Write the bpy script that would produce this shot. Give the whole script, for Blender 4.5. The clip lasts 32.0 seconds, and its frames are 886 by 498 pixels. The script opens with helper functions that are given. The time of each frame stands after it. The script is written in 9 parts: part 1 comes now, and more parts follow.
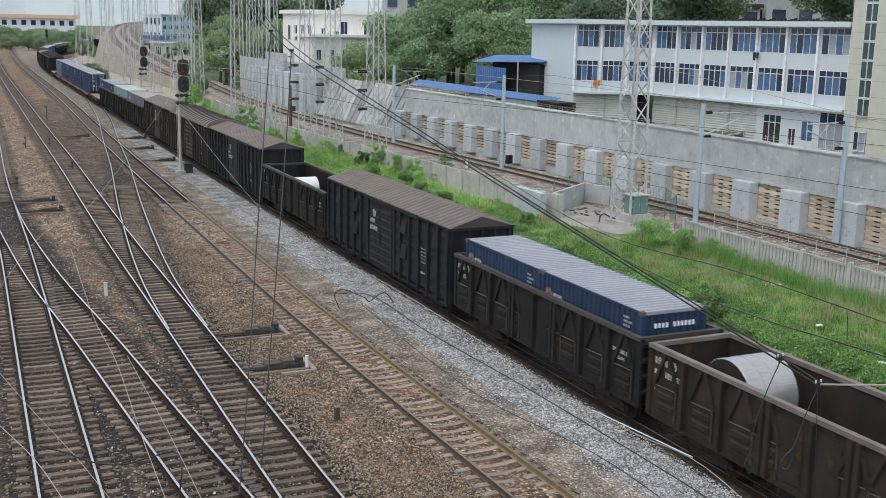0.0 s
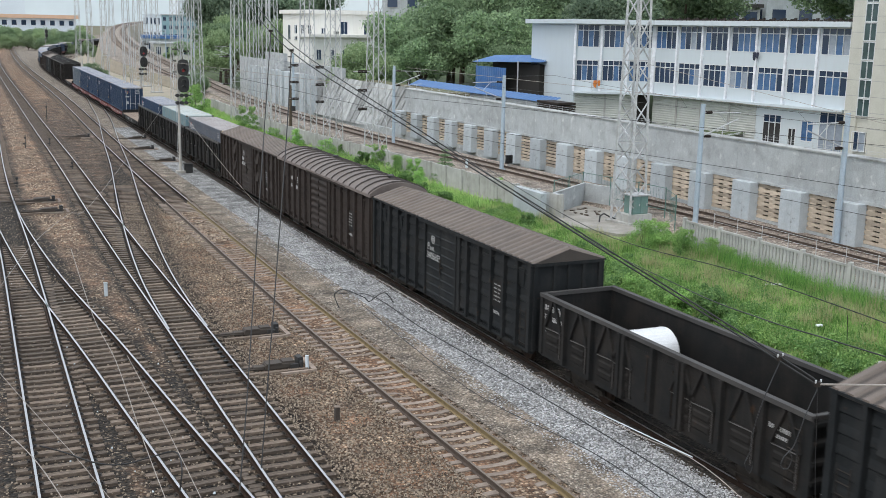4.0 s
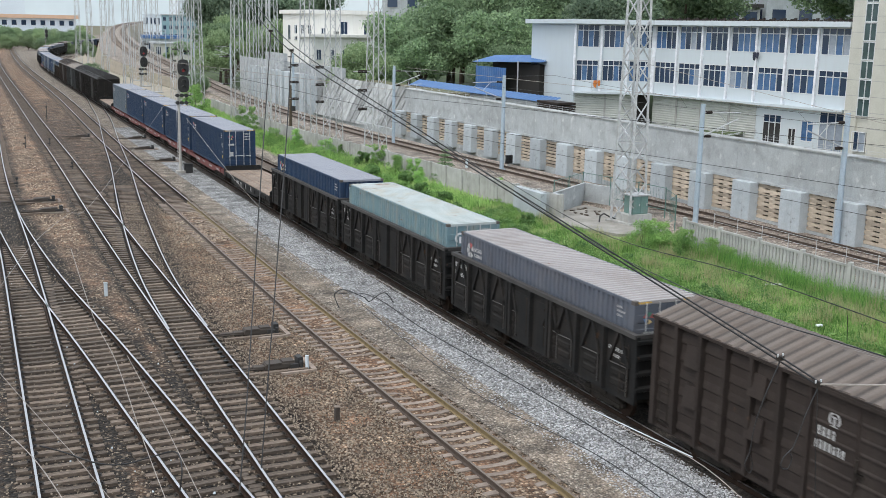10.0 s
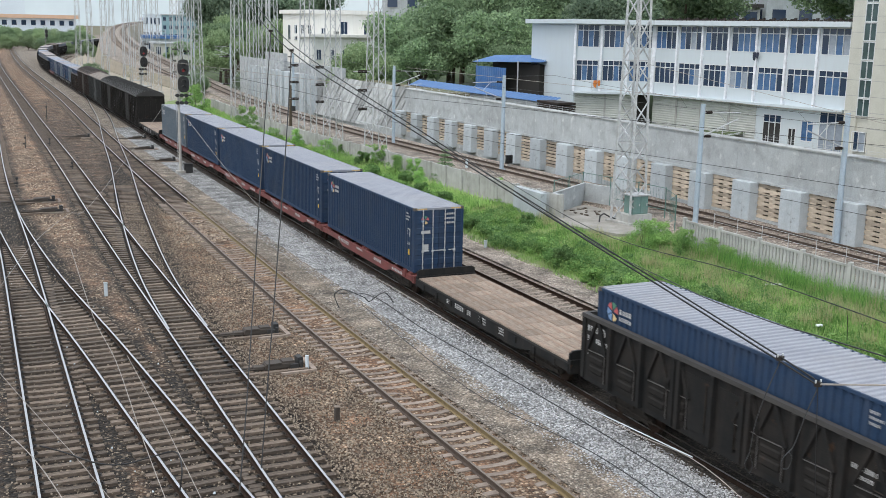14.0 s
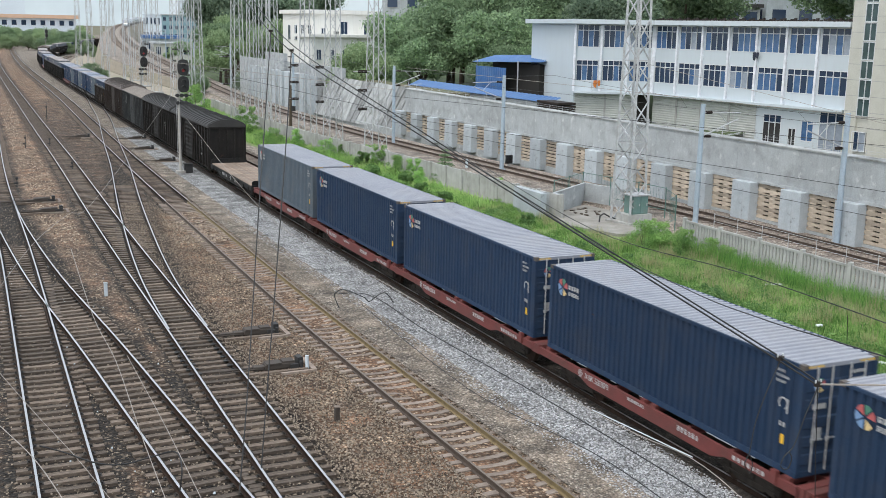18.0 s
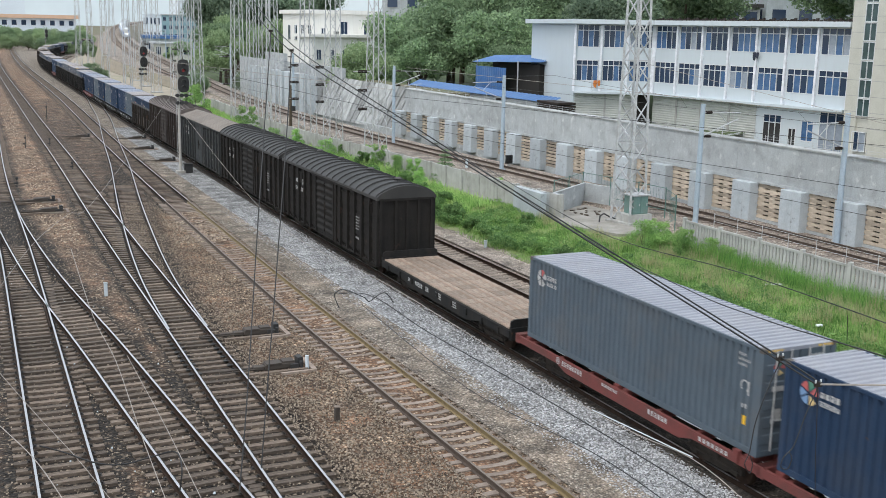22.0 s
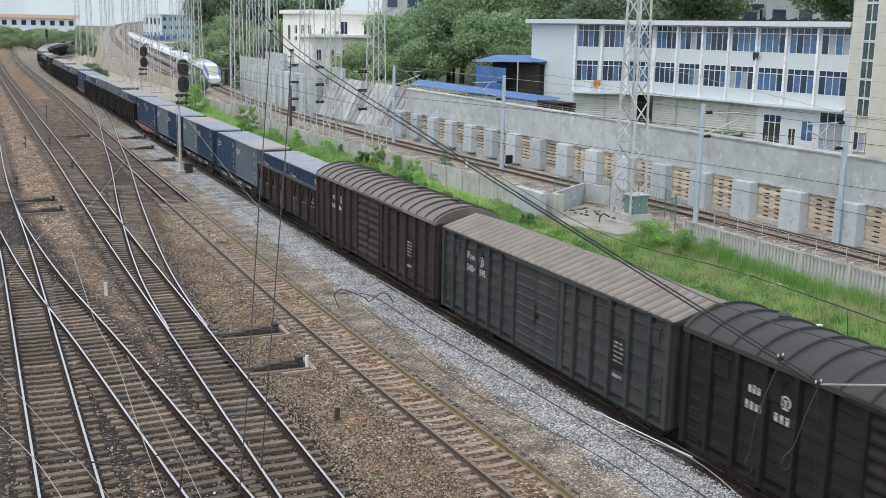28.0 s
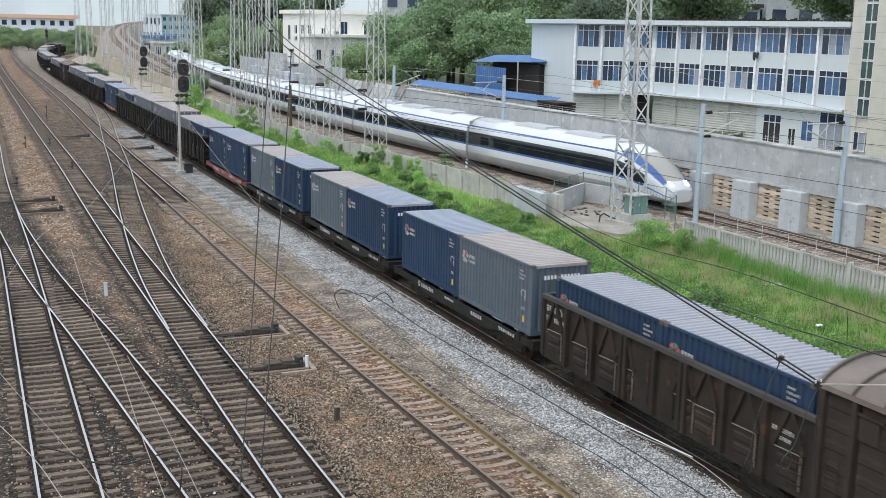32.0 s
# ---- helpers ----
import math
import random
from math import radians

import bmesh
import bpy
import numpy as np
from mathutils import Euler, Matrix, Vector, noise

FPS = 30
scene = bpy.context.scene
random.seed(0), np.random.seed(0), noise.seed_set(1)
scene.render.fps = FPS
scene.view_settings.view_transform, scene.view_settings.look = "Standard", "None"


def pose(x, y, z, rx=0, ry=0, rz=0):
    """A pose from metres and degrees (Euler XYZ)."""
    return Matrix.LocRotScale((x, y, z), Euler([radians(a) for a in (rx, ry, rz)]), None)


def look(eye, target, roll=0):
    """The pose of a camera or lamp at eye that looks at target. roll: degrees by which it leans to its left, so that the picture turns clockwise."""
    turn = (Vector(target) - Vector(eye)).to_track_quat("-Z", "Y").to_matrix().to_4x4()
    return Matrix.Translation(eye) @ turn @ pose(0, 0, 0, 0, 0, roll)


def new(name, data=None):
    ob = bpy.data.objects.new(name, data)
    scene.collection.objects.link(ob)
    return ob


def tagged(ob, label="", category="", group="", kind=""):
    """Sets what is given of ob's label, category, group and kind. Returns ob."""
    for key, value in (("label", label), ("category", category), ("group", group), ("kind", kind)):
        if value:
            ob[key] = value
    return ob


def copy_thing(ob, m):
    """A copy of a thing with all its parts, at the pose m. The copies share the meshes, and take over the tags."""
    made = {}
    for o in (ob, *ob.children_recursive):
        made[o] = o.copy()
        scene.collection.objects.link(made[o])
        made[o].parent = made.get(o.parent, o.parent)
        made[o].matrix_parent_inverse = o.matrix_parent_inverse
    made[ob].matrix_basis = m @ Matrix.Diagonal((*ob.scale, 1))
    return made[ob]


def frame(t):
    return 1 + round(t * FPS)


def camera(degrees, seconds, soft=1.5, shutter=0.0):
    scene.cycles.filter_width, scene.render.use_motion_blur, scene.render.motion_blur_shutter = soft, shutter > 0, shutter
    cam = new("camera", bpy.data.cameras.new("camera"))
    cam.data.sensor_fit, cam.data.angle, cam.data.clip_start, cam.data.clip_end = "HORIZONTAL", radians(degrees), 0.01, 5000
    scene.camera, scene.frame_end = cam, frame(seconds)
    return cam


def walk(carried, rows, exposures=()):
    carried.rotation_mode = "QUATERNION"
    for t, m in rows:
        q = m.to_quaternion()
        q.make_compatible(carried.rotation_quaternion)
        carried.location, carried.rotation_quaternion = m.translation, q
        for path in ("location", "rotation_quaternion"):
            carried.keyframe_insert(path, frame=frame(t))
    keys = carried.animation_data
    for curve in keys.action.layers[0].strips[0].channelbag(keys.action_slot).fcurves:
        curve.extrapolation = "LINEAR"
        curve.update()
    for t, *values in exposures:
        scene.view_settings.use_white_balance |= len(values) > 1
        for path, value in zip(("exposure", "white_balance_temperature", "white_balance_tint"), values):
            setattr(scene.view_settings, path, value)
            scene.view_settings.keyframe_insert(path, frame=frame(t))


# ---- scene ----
cam = camera(44.95, 32.0, soft=0.6, shutter=0.3)
EYE = Vector((0, 0, 12.0))
YAW, PITCH = radians(24.68), radians(11.664)
AIM = EYE + 50 * Vector((math.sin(YAW) * math.cos(PITCH), math.cos(YAW) * math.cos(PITCH), -math.sin(PITCH)))
VIEW = look(EYE, AIM, 1.13)
walk(cam, [(0.0, VIEW), (32.0, VIEW)], exposures=[(0.0, -0.16), (3.0, -0.06), (6.0, 0.03), (32.0, 0.05)])

# ---- light: bright hazy overcast ----
world = bpy.data.worlds.new("sky")
scene.world = world
world.use_nodes = True
wn = world.node_tree.nodes
sky = wn.new("ShaderNodeTexSky")
sky.sky_type = "NISHITA"
sky.sun_disc = False
sky.sun_elevation, sky.sun_rotation = radians(52), radians(250)
sky.dust_density, sky.air_density = 6.0, 1.0
pale = wn.new("ShaderNodeMixRGB")
pale.inputs["Fac"].default_value = 0.75
pale.inputs["Color2"].default_value = (9.5, 10.6, 11.7, 1)
world.node_tree.links.new(sky.outputs[0], pale.inputs["Color1"])
world.node_tree.links.new(pale.outputs[0], wn["Background"].inputs["Color"])
wn["Background"].inputs["Strength"].default_value = 0.135
sun = new("sun", bpy.data.lights.new("sun", "SUN"))
sun.data.energy, sun.data.angle, sun.data.color = 1.5, radians(14), (1.0, 0.98, 0.94)
sun.matrix_world = look((0, 0, 60), (0.45 * 60, 0.3 * 60, 0), 0)


# ---- materials ----
def mat(name, a, b=None, scale=3.0, rough=0.8, bump=0.0, metal=0.0, stain=None, stain_scale=0.6, stain_amount=0.5, fine=40.0, vary=0.0, grain=(1, 1, 1), speck=0.18, rust=None, rust_scale=2.2, rust_at=0.6, streak=None, streak_amount=0.35):
    """Two colours mixed by noise, broad stains over them, a fine grain in colour and relief; vary: shade by object."""
    m = bpy.data.materials.new(name)
    m.use_nodes = True
    t = m.node_tree
    n, l = t.nodes, t.links
    bs = n["Principled BSDF"]
    b = b or tuple(c * 0.8 for c in a)
    co = n.new("ShaderNodeTexCoord")
    mp = n.new("ShaderNodeMapping")
    mp.inputs["Scale"].default_value = grain
    l.new(co.outputs["Object"], mp.inputs["Vector"])
    n1 = n.new("ShaderNodeTexNoise")
    n1.inputs["Scale"].default_value, n1.inputs["Detail"].default_value = scale, 6
    l.new(mp.outputs[0], n1.inputs["Vector"])
    r1 = n.new("ShaderNodeValToRGB")
    r1.color_ramp.elements[0].position, r1.color_ramp.elements[1].position = 0.3, 0.7
    r1.color_ramp.elements[0].color, r1.color_ramp.elements[1].color = (*a, 1), (*b, 1)
    l.new(n1.outputs["Fac"], r1.inputs["Fac"])
    out = r1.outputs["Color"]
    if stain:
        n2 = n.new("ShaderNodeTexNoise")
        n2.inputs["Scale"].default_value, n2.inputs["Detail"].default_value = stain_scale, 8
        n2.inputs["Roughness"].default_value = 0.65
        l.new(mp.outputs[0], n2.inputs["Vector"])
        r2 = n.new("ShaderNodeMapRange")
        r2.inputs["From Min"].default_value, r2.inputs["From Max"].default_value = 0.48, 0.72
        r2.inputs["To Max"].default_value = stain_amount
        l.new(n2.outputs["Fac"], r2.inputs["Value"])
        mx = n.new("ShaderNodeMixRGB")
        mx.inputs["Color2"].default_value = (*stain, 1)
        l.new(r2.outputs[0], mx.inputs["Fac"])
        l.new(out, mx.inputs["Color1"])
        out = mx.outputs["Color"]
    # runs of dirt or dust down the face, and sharp-edged patches of rust
    for tone, sizes, at0, amount, detail in ((streak, (3.2, 3.2, 0.22), 0.5, streak_amount, 5), (rust, (rust_scale,) * 3, rust_at, 0.85, 9)):
        if not tone:
            continue
        ms = n.new("ShaderNodeMapping")
        ms.inputs["Scale"].default_value = sizes
        l.new(co.outputs["Object"], ms.inputs["Vector"])
        n5 = n.new("ShaderNodeTexNoise")
        n5.inputs["Scale"].default_value, n5.inputs["Detail"].default_value = 1.0, detail
        n5.inputs["Roughness"].default_value = 0.6
        l.new(ms.outputs[0], n5.inputs["Vector"])
        r5 = n.new("ShaderNodeMapRange")
        r5.inputs["From Min"].default_value, r5.inputs["From Max"].default_value = at0, at0 + (0.06 if tone is rust else 0.2)
        r5.inputs["To Max"].default_value = amount
        l.new(n5.outputs["Fac"], r5.inputs["Value"])
        m5 = n.new("ShaderNodeMixRGB")
        m5.inputs["Color2"].default_value = (*tone, 1)
        l.new(r5.outputs[0], m5.inputs["Fac"])
        l.new(out, m5.inputs["Color1"])
        out = m5.outputs["Color"]
    nf = n.new("ShaderNodeTexNoise")
    nf.inputs["Scale"].default_value, nf.inputs["Detail"].default_value = fine, 3
    l.new(mp.outputs[0], nf.inputs["Vector"])
    fr = n.new("ShaderNodeMapRange")
    fr.inputs["From Min"].default_value, fr.inputs["From Max"].default_value = 0.25, 0.75
    fr.inputs["To Min"].default_value, fr.inputs["To Max"].default_value = 1 - speck, 1 + speck
    l.new(nf.outputs["Fac"], fr.inputs["Value"])
    shade = fr.outputs[0]
    if vary:
        oi = n.new("ShaderNodeObjectInfo")
        vr = n.new("ShaderNodeMapRange")
        vr.inputs["To Min"].default_value, vr.inputs["To Max"].default_value = 1 - vary, 1 + vary
        l.new(oi.outputs["Random"], vr.inputs["Value"])
        mu = n.new("ShaderNodeMath")
        mu.operation = "MULTIPLY"
        l.new(shade, mu.inputs[0])
        l.new(vr.outputs[0], mu.inputs[1])
        shade = mu.outputs[0]
    mm = n.new("ShaderNodeVectorMath")
    mm.operation = "SCALE"
    l.new(out, mm.inputs[0])
    l.new(shade, mm.inputs["Scale"])
    l.new(mm.outputs[0], bs.inputs["Base Color"])
    bs.inputs["Roughness"].default_value, bs.inputs["Metallic"].default_value = rough, metal
    if bump:
        bp = n.new("ShaderNodeBump")
        bp.inputs["Strength"].default_value, bp.inputs["Distance"].default_value = 0.6, bump
        l.new(nf.outputs["Fac"], bp.inputs["Height"])
        l.new(bp.outputs[0], bs.inputs["Normal"])
    return m


def gravel(name, cols, size=0.06, bump=0.05, patch=None, patch_scale=0.12, patch_amount=0.6, oily=None):
    """Broken stone: cells of several colours with relief, and broad patches of dust."""
    m = bpy.data.materials.new(name)
    m.use_nodes = True
    t = m.node_tree
    n, l = t.nodes, t.links
    bs = n["Principled BSDF"]
    co = n.new("ShaderNodeTexCoord")
    v = n.new("ShaderNodeTexVoronoi")
    v.inputs["Scale"].default_value = 1 / size
    l.new(co.outputs["Object"], v.inputs["Vector"])
    sep = n.new("ShaderNodeSeparateColor")
    l.new(v.outputs["Color"], sep.inputs[0])
    r = n.new("ShaderNodeValToRGB")
    el = r.color_ramp.elements
    while len(el) < len(cols):
        el.new(0.5)
    for i, c in enumerate(cols):
        el[i].position = i / (len(cols) - 1)
        el[i].color = (*c, 1)
    l.new(sep.outputs[0], r.inputs["Fac"])
    out = r.outputs["Color"]
    # darkens colour towards each cell's edge: crevice shade painted between stones
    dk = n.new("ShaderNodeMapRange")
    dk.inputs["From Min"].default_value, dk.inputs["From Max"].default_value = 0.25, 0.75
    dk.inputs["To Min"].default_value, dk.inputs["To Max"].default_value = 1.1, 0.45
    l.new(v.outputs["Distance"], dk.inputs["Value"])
    n3 = n.new("ShaderNodeTexNoise")
    n3.inputs["Scale"].default_value, n3.inputs["Detail"].default_value = 0.9, 7
    l.new(co.outputs["Object"], n3.inputs["Vector"])
    pr = n.new("ShaderNodeMapRange")
    pr.inputs["From Min"].default_value, pr.inputs["From Max"].default_value = 0.3, 0.7
    pr.inputs["To Min"].default_value, pr.inputs["To Max"].default_value = 0.5, 1.45
    l.new(n3.outputs["Fac"], pr.inputs["Value"])
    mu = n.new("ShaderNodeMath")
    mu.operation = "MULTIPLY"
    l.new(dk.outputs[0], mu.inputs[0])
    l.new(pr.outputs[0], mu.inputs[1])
    if patch:
        n2 = n.new("ShaderNodeTexNoise")
        n2.inputs["Scale"].default_value, n2.inputs["Detail"].default_value = patch_scale, 7
        l.new(co.outputs["Object"], n2.inputs["Vector"])
        mr = n.new("ShaderNodeMapRange")
        mr.inputs["From Min"].default_value, mr.inputs["From Max"].default_value = 0.42, 0.62
        mr.inputs["To Max"].default_value = patch_amount
        l.new(n2.outputs["Fac"], mr.inputs["Value"])
        mx = n.new("ShaderNodeMixRGB")
        mx.inputs["Color2"].default_value = (*patch, 1)
        l.new(mr.outputs[0], mx.inputs["Fac"])
        l.new(out, mx.inputs["Color1"])
        out = mx.outputs["Color"]
        ps = n.new("ShaderNodeMapping")
        ps.inputs["Location"].default_value = (31.0, 17.0, 0.0)
        l.new(co.outputs["Object"], ps.inputs["Vector"])
        n6 = n.new("ShaderNodeTexNoise")
        n6.inputs["Scale"].default_value, n6.inputs["Detail"].default_value = patch_scale * 1.6, 8
        n6.inputs["Roughness"].default_value = 0.65
        l.new(ps.outputs[0], n6.inputs["Vector"])
        m6 = n.new("ShaderNodeMapRange")
        m6.inputs["From Min"].default_value, m6.inputs["From Max"].default_value = 0.5, 0.66
        m6.inputs["To Max"].default_value = patch_amount
        l.new(n6.outputs["Fac"], m6.inputs["Value"])
        x6 = n.new("ShaderNodeMixRGB")
        x6.inputs["Color2"].default_value = (*(min(1.0, c * 2.3 + 0.02) for c in patch), 1)
        l.new(m6.outputs[0], x6.inputs["Fac"])
        l.new(out, x6.inputs["Color1"])
        out = x6.outputs["Color"]
    if oily:
        # stones soaked with oil and brake dust where the attribute says so, with a broken edge
        r2 = n.new("ShaderNodeValToRGB")
        e2 = r2.color_ramp.elements
        while len(e2) < len(oily):
            e2.new(0.5)
        for i, c in enumerate(oily):
            e2[i].position = i / (len(oily) - 1)
            e2[i].color = (*c, 1)
        l.new(sep.outputs[1], r2.inputs["Fac"])
        at = n.new("ShaderNodeAttribute")
        at.attribute_name = "oil"
        n4 = n.new("ShaderNodeTexNoise")
        n4.inputs["Scale"].default_value, n4.inputs["Detail"].default_value = 1.3, 8
        n4.inputs["Roughness"].default_value = 0.7
        l.new(co.outputs["Object"], n4.inputs["Vector"])
        ad = n.new("ShaderNodeMath")
        ad.operation = "ADD"
        l.new(at.outputs["Fac"], ad.inputs[0])
        l.new(n4.outputs["Fac"], ad.inputs[1])
        mr2 = n.new("ShaderNodeMapRange")
        mr2.inputs["From Min"].default_value, mr2.inputs["From Max"].default_value = 0.72, 1.3
        l.new(ad.outputs[0], mr2.inputs["Value"])
        mx2 = n.new("ShaderNodeMixRGB")
        l.new(mr2.outputs[0], mx2.inputs["Fac"])
        l.new(out, mx2.inputs["Color1"])
        l.new(r2.outputs["Color"], mx2.inputs["Color2"])
        out = mx2.outputs["Color"]
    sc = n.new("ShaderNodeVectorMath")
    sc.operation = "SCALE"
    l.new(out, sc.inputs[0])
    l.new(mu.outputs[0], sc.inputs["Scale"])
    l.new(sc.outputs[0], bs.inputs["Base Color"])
    bs.inputs["Roughness"].default_value = 0.95
    bp = n.new("ShaderNodeBump")
    bp.inputs["Strength"].default_value, bp.inputs["Distance"].default_value = 0.9, bump
    bp.invert = True
    l.new(v.outputs["Distance"], bp.inputs["Height"])
    l.new(bp.outputs[0], bs.inputs["Normal"])
    return m


def plain(name, c, rough=0.6, metal=0.0, glow=0.0):
    return_m = bpy.data.materials.new(name)
    return_m.use_nodes = True
    bs = return_m.node_tree.nodes["Principled BSDF"]
    bs.inputs["Base Color"].default_value = (*c, 1)
    bs.inputs["Roughness"].default_value, bs.inputs["Metallic"].default_value = rough, metal
    if glow:
        bs.inputs["Emission Color"].default_value = (*c, 1)
        bs.inputs["Emission Strength"].default_value = glow
    return return_m


# oily tones hold oil and also painted shade between the sleepers
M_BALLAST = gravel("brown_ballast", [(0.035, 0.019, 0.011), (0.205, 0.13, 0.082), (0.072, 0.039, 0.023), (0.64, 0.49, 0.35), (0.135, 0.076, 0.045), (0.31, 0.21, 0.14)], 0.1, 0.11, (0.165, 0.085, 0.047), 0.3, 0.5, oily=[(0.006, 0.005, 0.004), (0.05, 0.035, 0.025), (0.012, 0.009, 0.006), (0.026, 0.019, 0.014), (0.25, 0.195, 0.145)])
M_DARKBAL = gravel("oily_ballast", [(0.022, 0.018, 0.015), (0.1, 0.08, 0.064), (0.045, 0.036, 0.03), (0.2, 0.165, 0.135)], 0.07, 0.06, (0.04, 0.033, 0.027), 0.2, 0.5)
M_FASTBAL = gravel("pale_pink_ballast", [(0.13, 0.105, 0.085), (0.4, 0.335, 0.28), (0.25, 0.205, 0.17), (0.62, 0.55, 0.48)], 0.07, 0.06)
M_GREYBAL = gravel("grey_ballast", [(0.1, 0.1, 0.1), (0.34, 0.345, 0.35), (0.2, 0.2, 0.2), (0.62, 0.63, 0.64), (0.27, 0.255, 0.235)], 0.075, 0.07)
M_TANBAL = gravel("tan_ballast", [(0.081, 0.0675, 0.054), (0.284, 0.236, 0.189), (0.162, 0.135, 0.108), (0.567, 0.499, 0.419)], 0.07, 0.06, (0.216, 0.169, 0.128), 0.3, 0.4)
M_SLOPE = mat("dusty_embankment", (0.36, 0.31, 0.25), (0.29, 0.255, 0.2), 0.3, 0.95, 0.04, stain=(0.2, 0.22, 0.12), stain_scale=0.08, stain_amount=0.6, fine=5)
M_BANK = mat("turfy_bank_earth", (0.2, 0.27, 0.1), (0.15, 0.19, 0.08), 0.8, 0.95, 0.04, stain=(0.25, 0.21, 0.14), stain_scale=0.35, stain_amount=0.6, fine=9)
M_SOIL = mat("soil", (0.16, 0.13, 0.09), (0.1, 0.1, 0.05), 0.6, 0.95, 0.05, stain=(0.06, 0.1, 0.03), stain_scale=0.12, fine=9)
M_RAILTOP = mat("polished_rail", (0.5, 0.5, 0.51), (0.4, 0.4, 0.41), 8, 0.35, 0, 0.7)
M_RAILDULL = mat("dull_brown_rail_head", (0.2, 0.16, 0.125), (0.15, 0.115, 0.09), 8, 0.5, 0, 0.3)
# rust taken nearly black, with the shade of rail sides in the colour
M_RAIL = mat("rusty_shaded_rail", (0.0225, 0.0149, 0.0117), (0.0405, 0.0261, 0.0189), 6, 0.8, 0.004)
M_RAILYEL = mat("ochre_rail", (0.215, 0.16, 0.075), (0.13, 0.095, 0.05), 6, 0.7, 0.004)
M_RAILBROWN = mat("dusty_brown_rail", (0.085, 0.06, 0.045), (0.05, 0.036, 0.028), 6, 0.75, 0.004)
M_TIMBER = mat("weathered_timber", (0.085, 0.063, 0.049), (0.2, 0.155, 0.12), 5, 0.9, 0.01, stain=(0.03, 0.023, 0.019), stain_scale=1.8, stain_amount=0.75, vary=0.45, grain=(1, 6, 6))
M_CONSLEEP = mat("dusty_concrete_sleeper", (0.3, 0.247, 0.207), (0.21, 0.168, 0.138), 5, 0.9, 0.006, stain=(0.18, 0.12, 0.09), stain_scale=1.2, vary=0.25)
M_CONC = mat("grey_concrete", (0.46, 0.485, 0.495), (0.36, 0.38, 0.39), 0.6, 0.9, 0.02, stain=(0.22, 0.225, 0.22), stain_scale=0.9, stain_amount=0.65, fine=16, vary=0.08, speck=0.14, streak=(0.24, 0.245, 0.24), streak_amount=0.25, rust=(0.56, 0.575, 0.57), rust_scale=1.5, rust_at=0.6)
M_PADCONC = mat("dusty_pad_concrete", (0.325, 0.3087, 0.2795), (0.247, 0.2307, 0.2048), 1.2, 0.9, 0.01, stain=(0.13, 0.117, 0.0975), stain_scale=0.8, stain_amount=0.6)
M_STAINCONC = mat("stained_dark_concrete", (0.4, 0.41, 0.41), (0.26, 0.27, 0.265), 1.5, 0.9, 0.02, stain=(0.1, 0.1, 0.09), stain_scale=0.7, stain_amount=0.8, fine=6, vary=0.25, grain=(1, 1, 0.4))
M_PALECONC = mat("pale_concrete", (0.46, 0.505, 0.535), (0.38, 0.415, 0.44), 0.9, 0.9, 0.02, stain=(0.56, 0.585, 0.6), stain_scale=1.6, stain_amount=0.5, fine=14, vary=0.12, speck=0.12, streak=(0.24, 0.25, 0.25), streak_amount=0.22, rust=(0.25, 0.26, 0.26), rust_scale=2.4, rust_at=0.63)
M_FENCE = mat("cast_concrete_fence", (0.4472, 0.4472, 0.43), (0.3612, 0.3612, 0.344), 2.0, 0.9, 0.006, stain=(0.2064, 0.1978, 0.172), stain_scale=1.1, stain_amount=0.55, vary=0.1, speck=0.1, streak=(0.215, 0.2064, 0.1892), streak_amount=0.4)
M_SLAT = mat("cream_precast_slat", (0.55, 0.465, 0.37), (0.42, 0.355, 0.28), 2.0, 0.85, 0.004, stain=(0.16, 0.13, 0.11), stain_scale=0.9, stain_amount=0.65, vary=0.3)
# near-black for joints, a grille, and shade painted behind openings
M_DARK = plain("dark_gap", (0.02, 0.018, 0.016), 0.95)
M_WHITE = mat("white_tile_wall", (0.555, 0.61, 0.645), (0.53, 0.585, 0.62), 0.25, 0.45, 0, fine=20, speck=0.02, streak=(0.44, 0.455, 0.46), streak_amount=0.14)
M_CREAM = mat("cream_tile_wall", (0.56, 0.55, 0.49), (0.5, 0.49, 0.43), 1.0, 0.5, 0.002, stain=(0.46, 0.44, 0.37), stain_scale=0.4, stain_amount=0.3)
M_GLASS = plain("window_glass", (0.03, 0.05, 0.09), 0.08)
M_ALU = mat("white_window_frame", (0.68, 0.7, 0.71), (0.6, 0.62, 0.64), 4, 0.45, 0, 0.0, speck=0.05)
M_GALV = mat("galvanised_steel", (0.55, 0.56, 0.57), (0.42, 0.43, 0.44), 5, 0.5, 0.001, 0.35, stain=(0.3, 0.26, 0.22), stain_scale=2.5, stain_amount=0.4)
M_BLUEGALV = mat("blue_grey_mast_paint", (0.42, 0.5, 0.58), (0.35, 0.43, 0.5), 3, 0.5, 0.001, 0.2, stain=(0.3, 0.3, 0.3), stain_scale=1.6, stain_amount=0.35)
M_BLACK = plain("black_cable", (0.012, 0.012, 0.013), 0.5)
M_WAGON = mat("black_wagon_paint", (0.0144, 0.0153, 0.016), (0.0217, 0.0209, 0.0204), 1.5, 0.6, 0.002, stain=(0.0362, 0.0304, 0.0268), stain_scale=0.9, stain_amount=0.7, fine=25, rust=(0.06, 0.035, 0.022), rust_scale=2.6, rust_at=0.66, streak=(0.045, 0.04, 0.036))
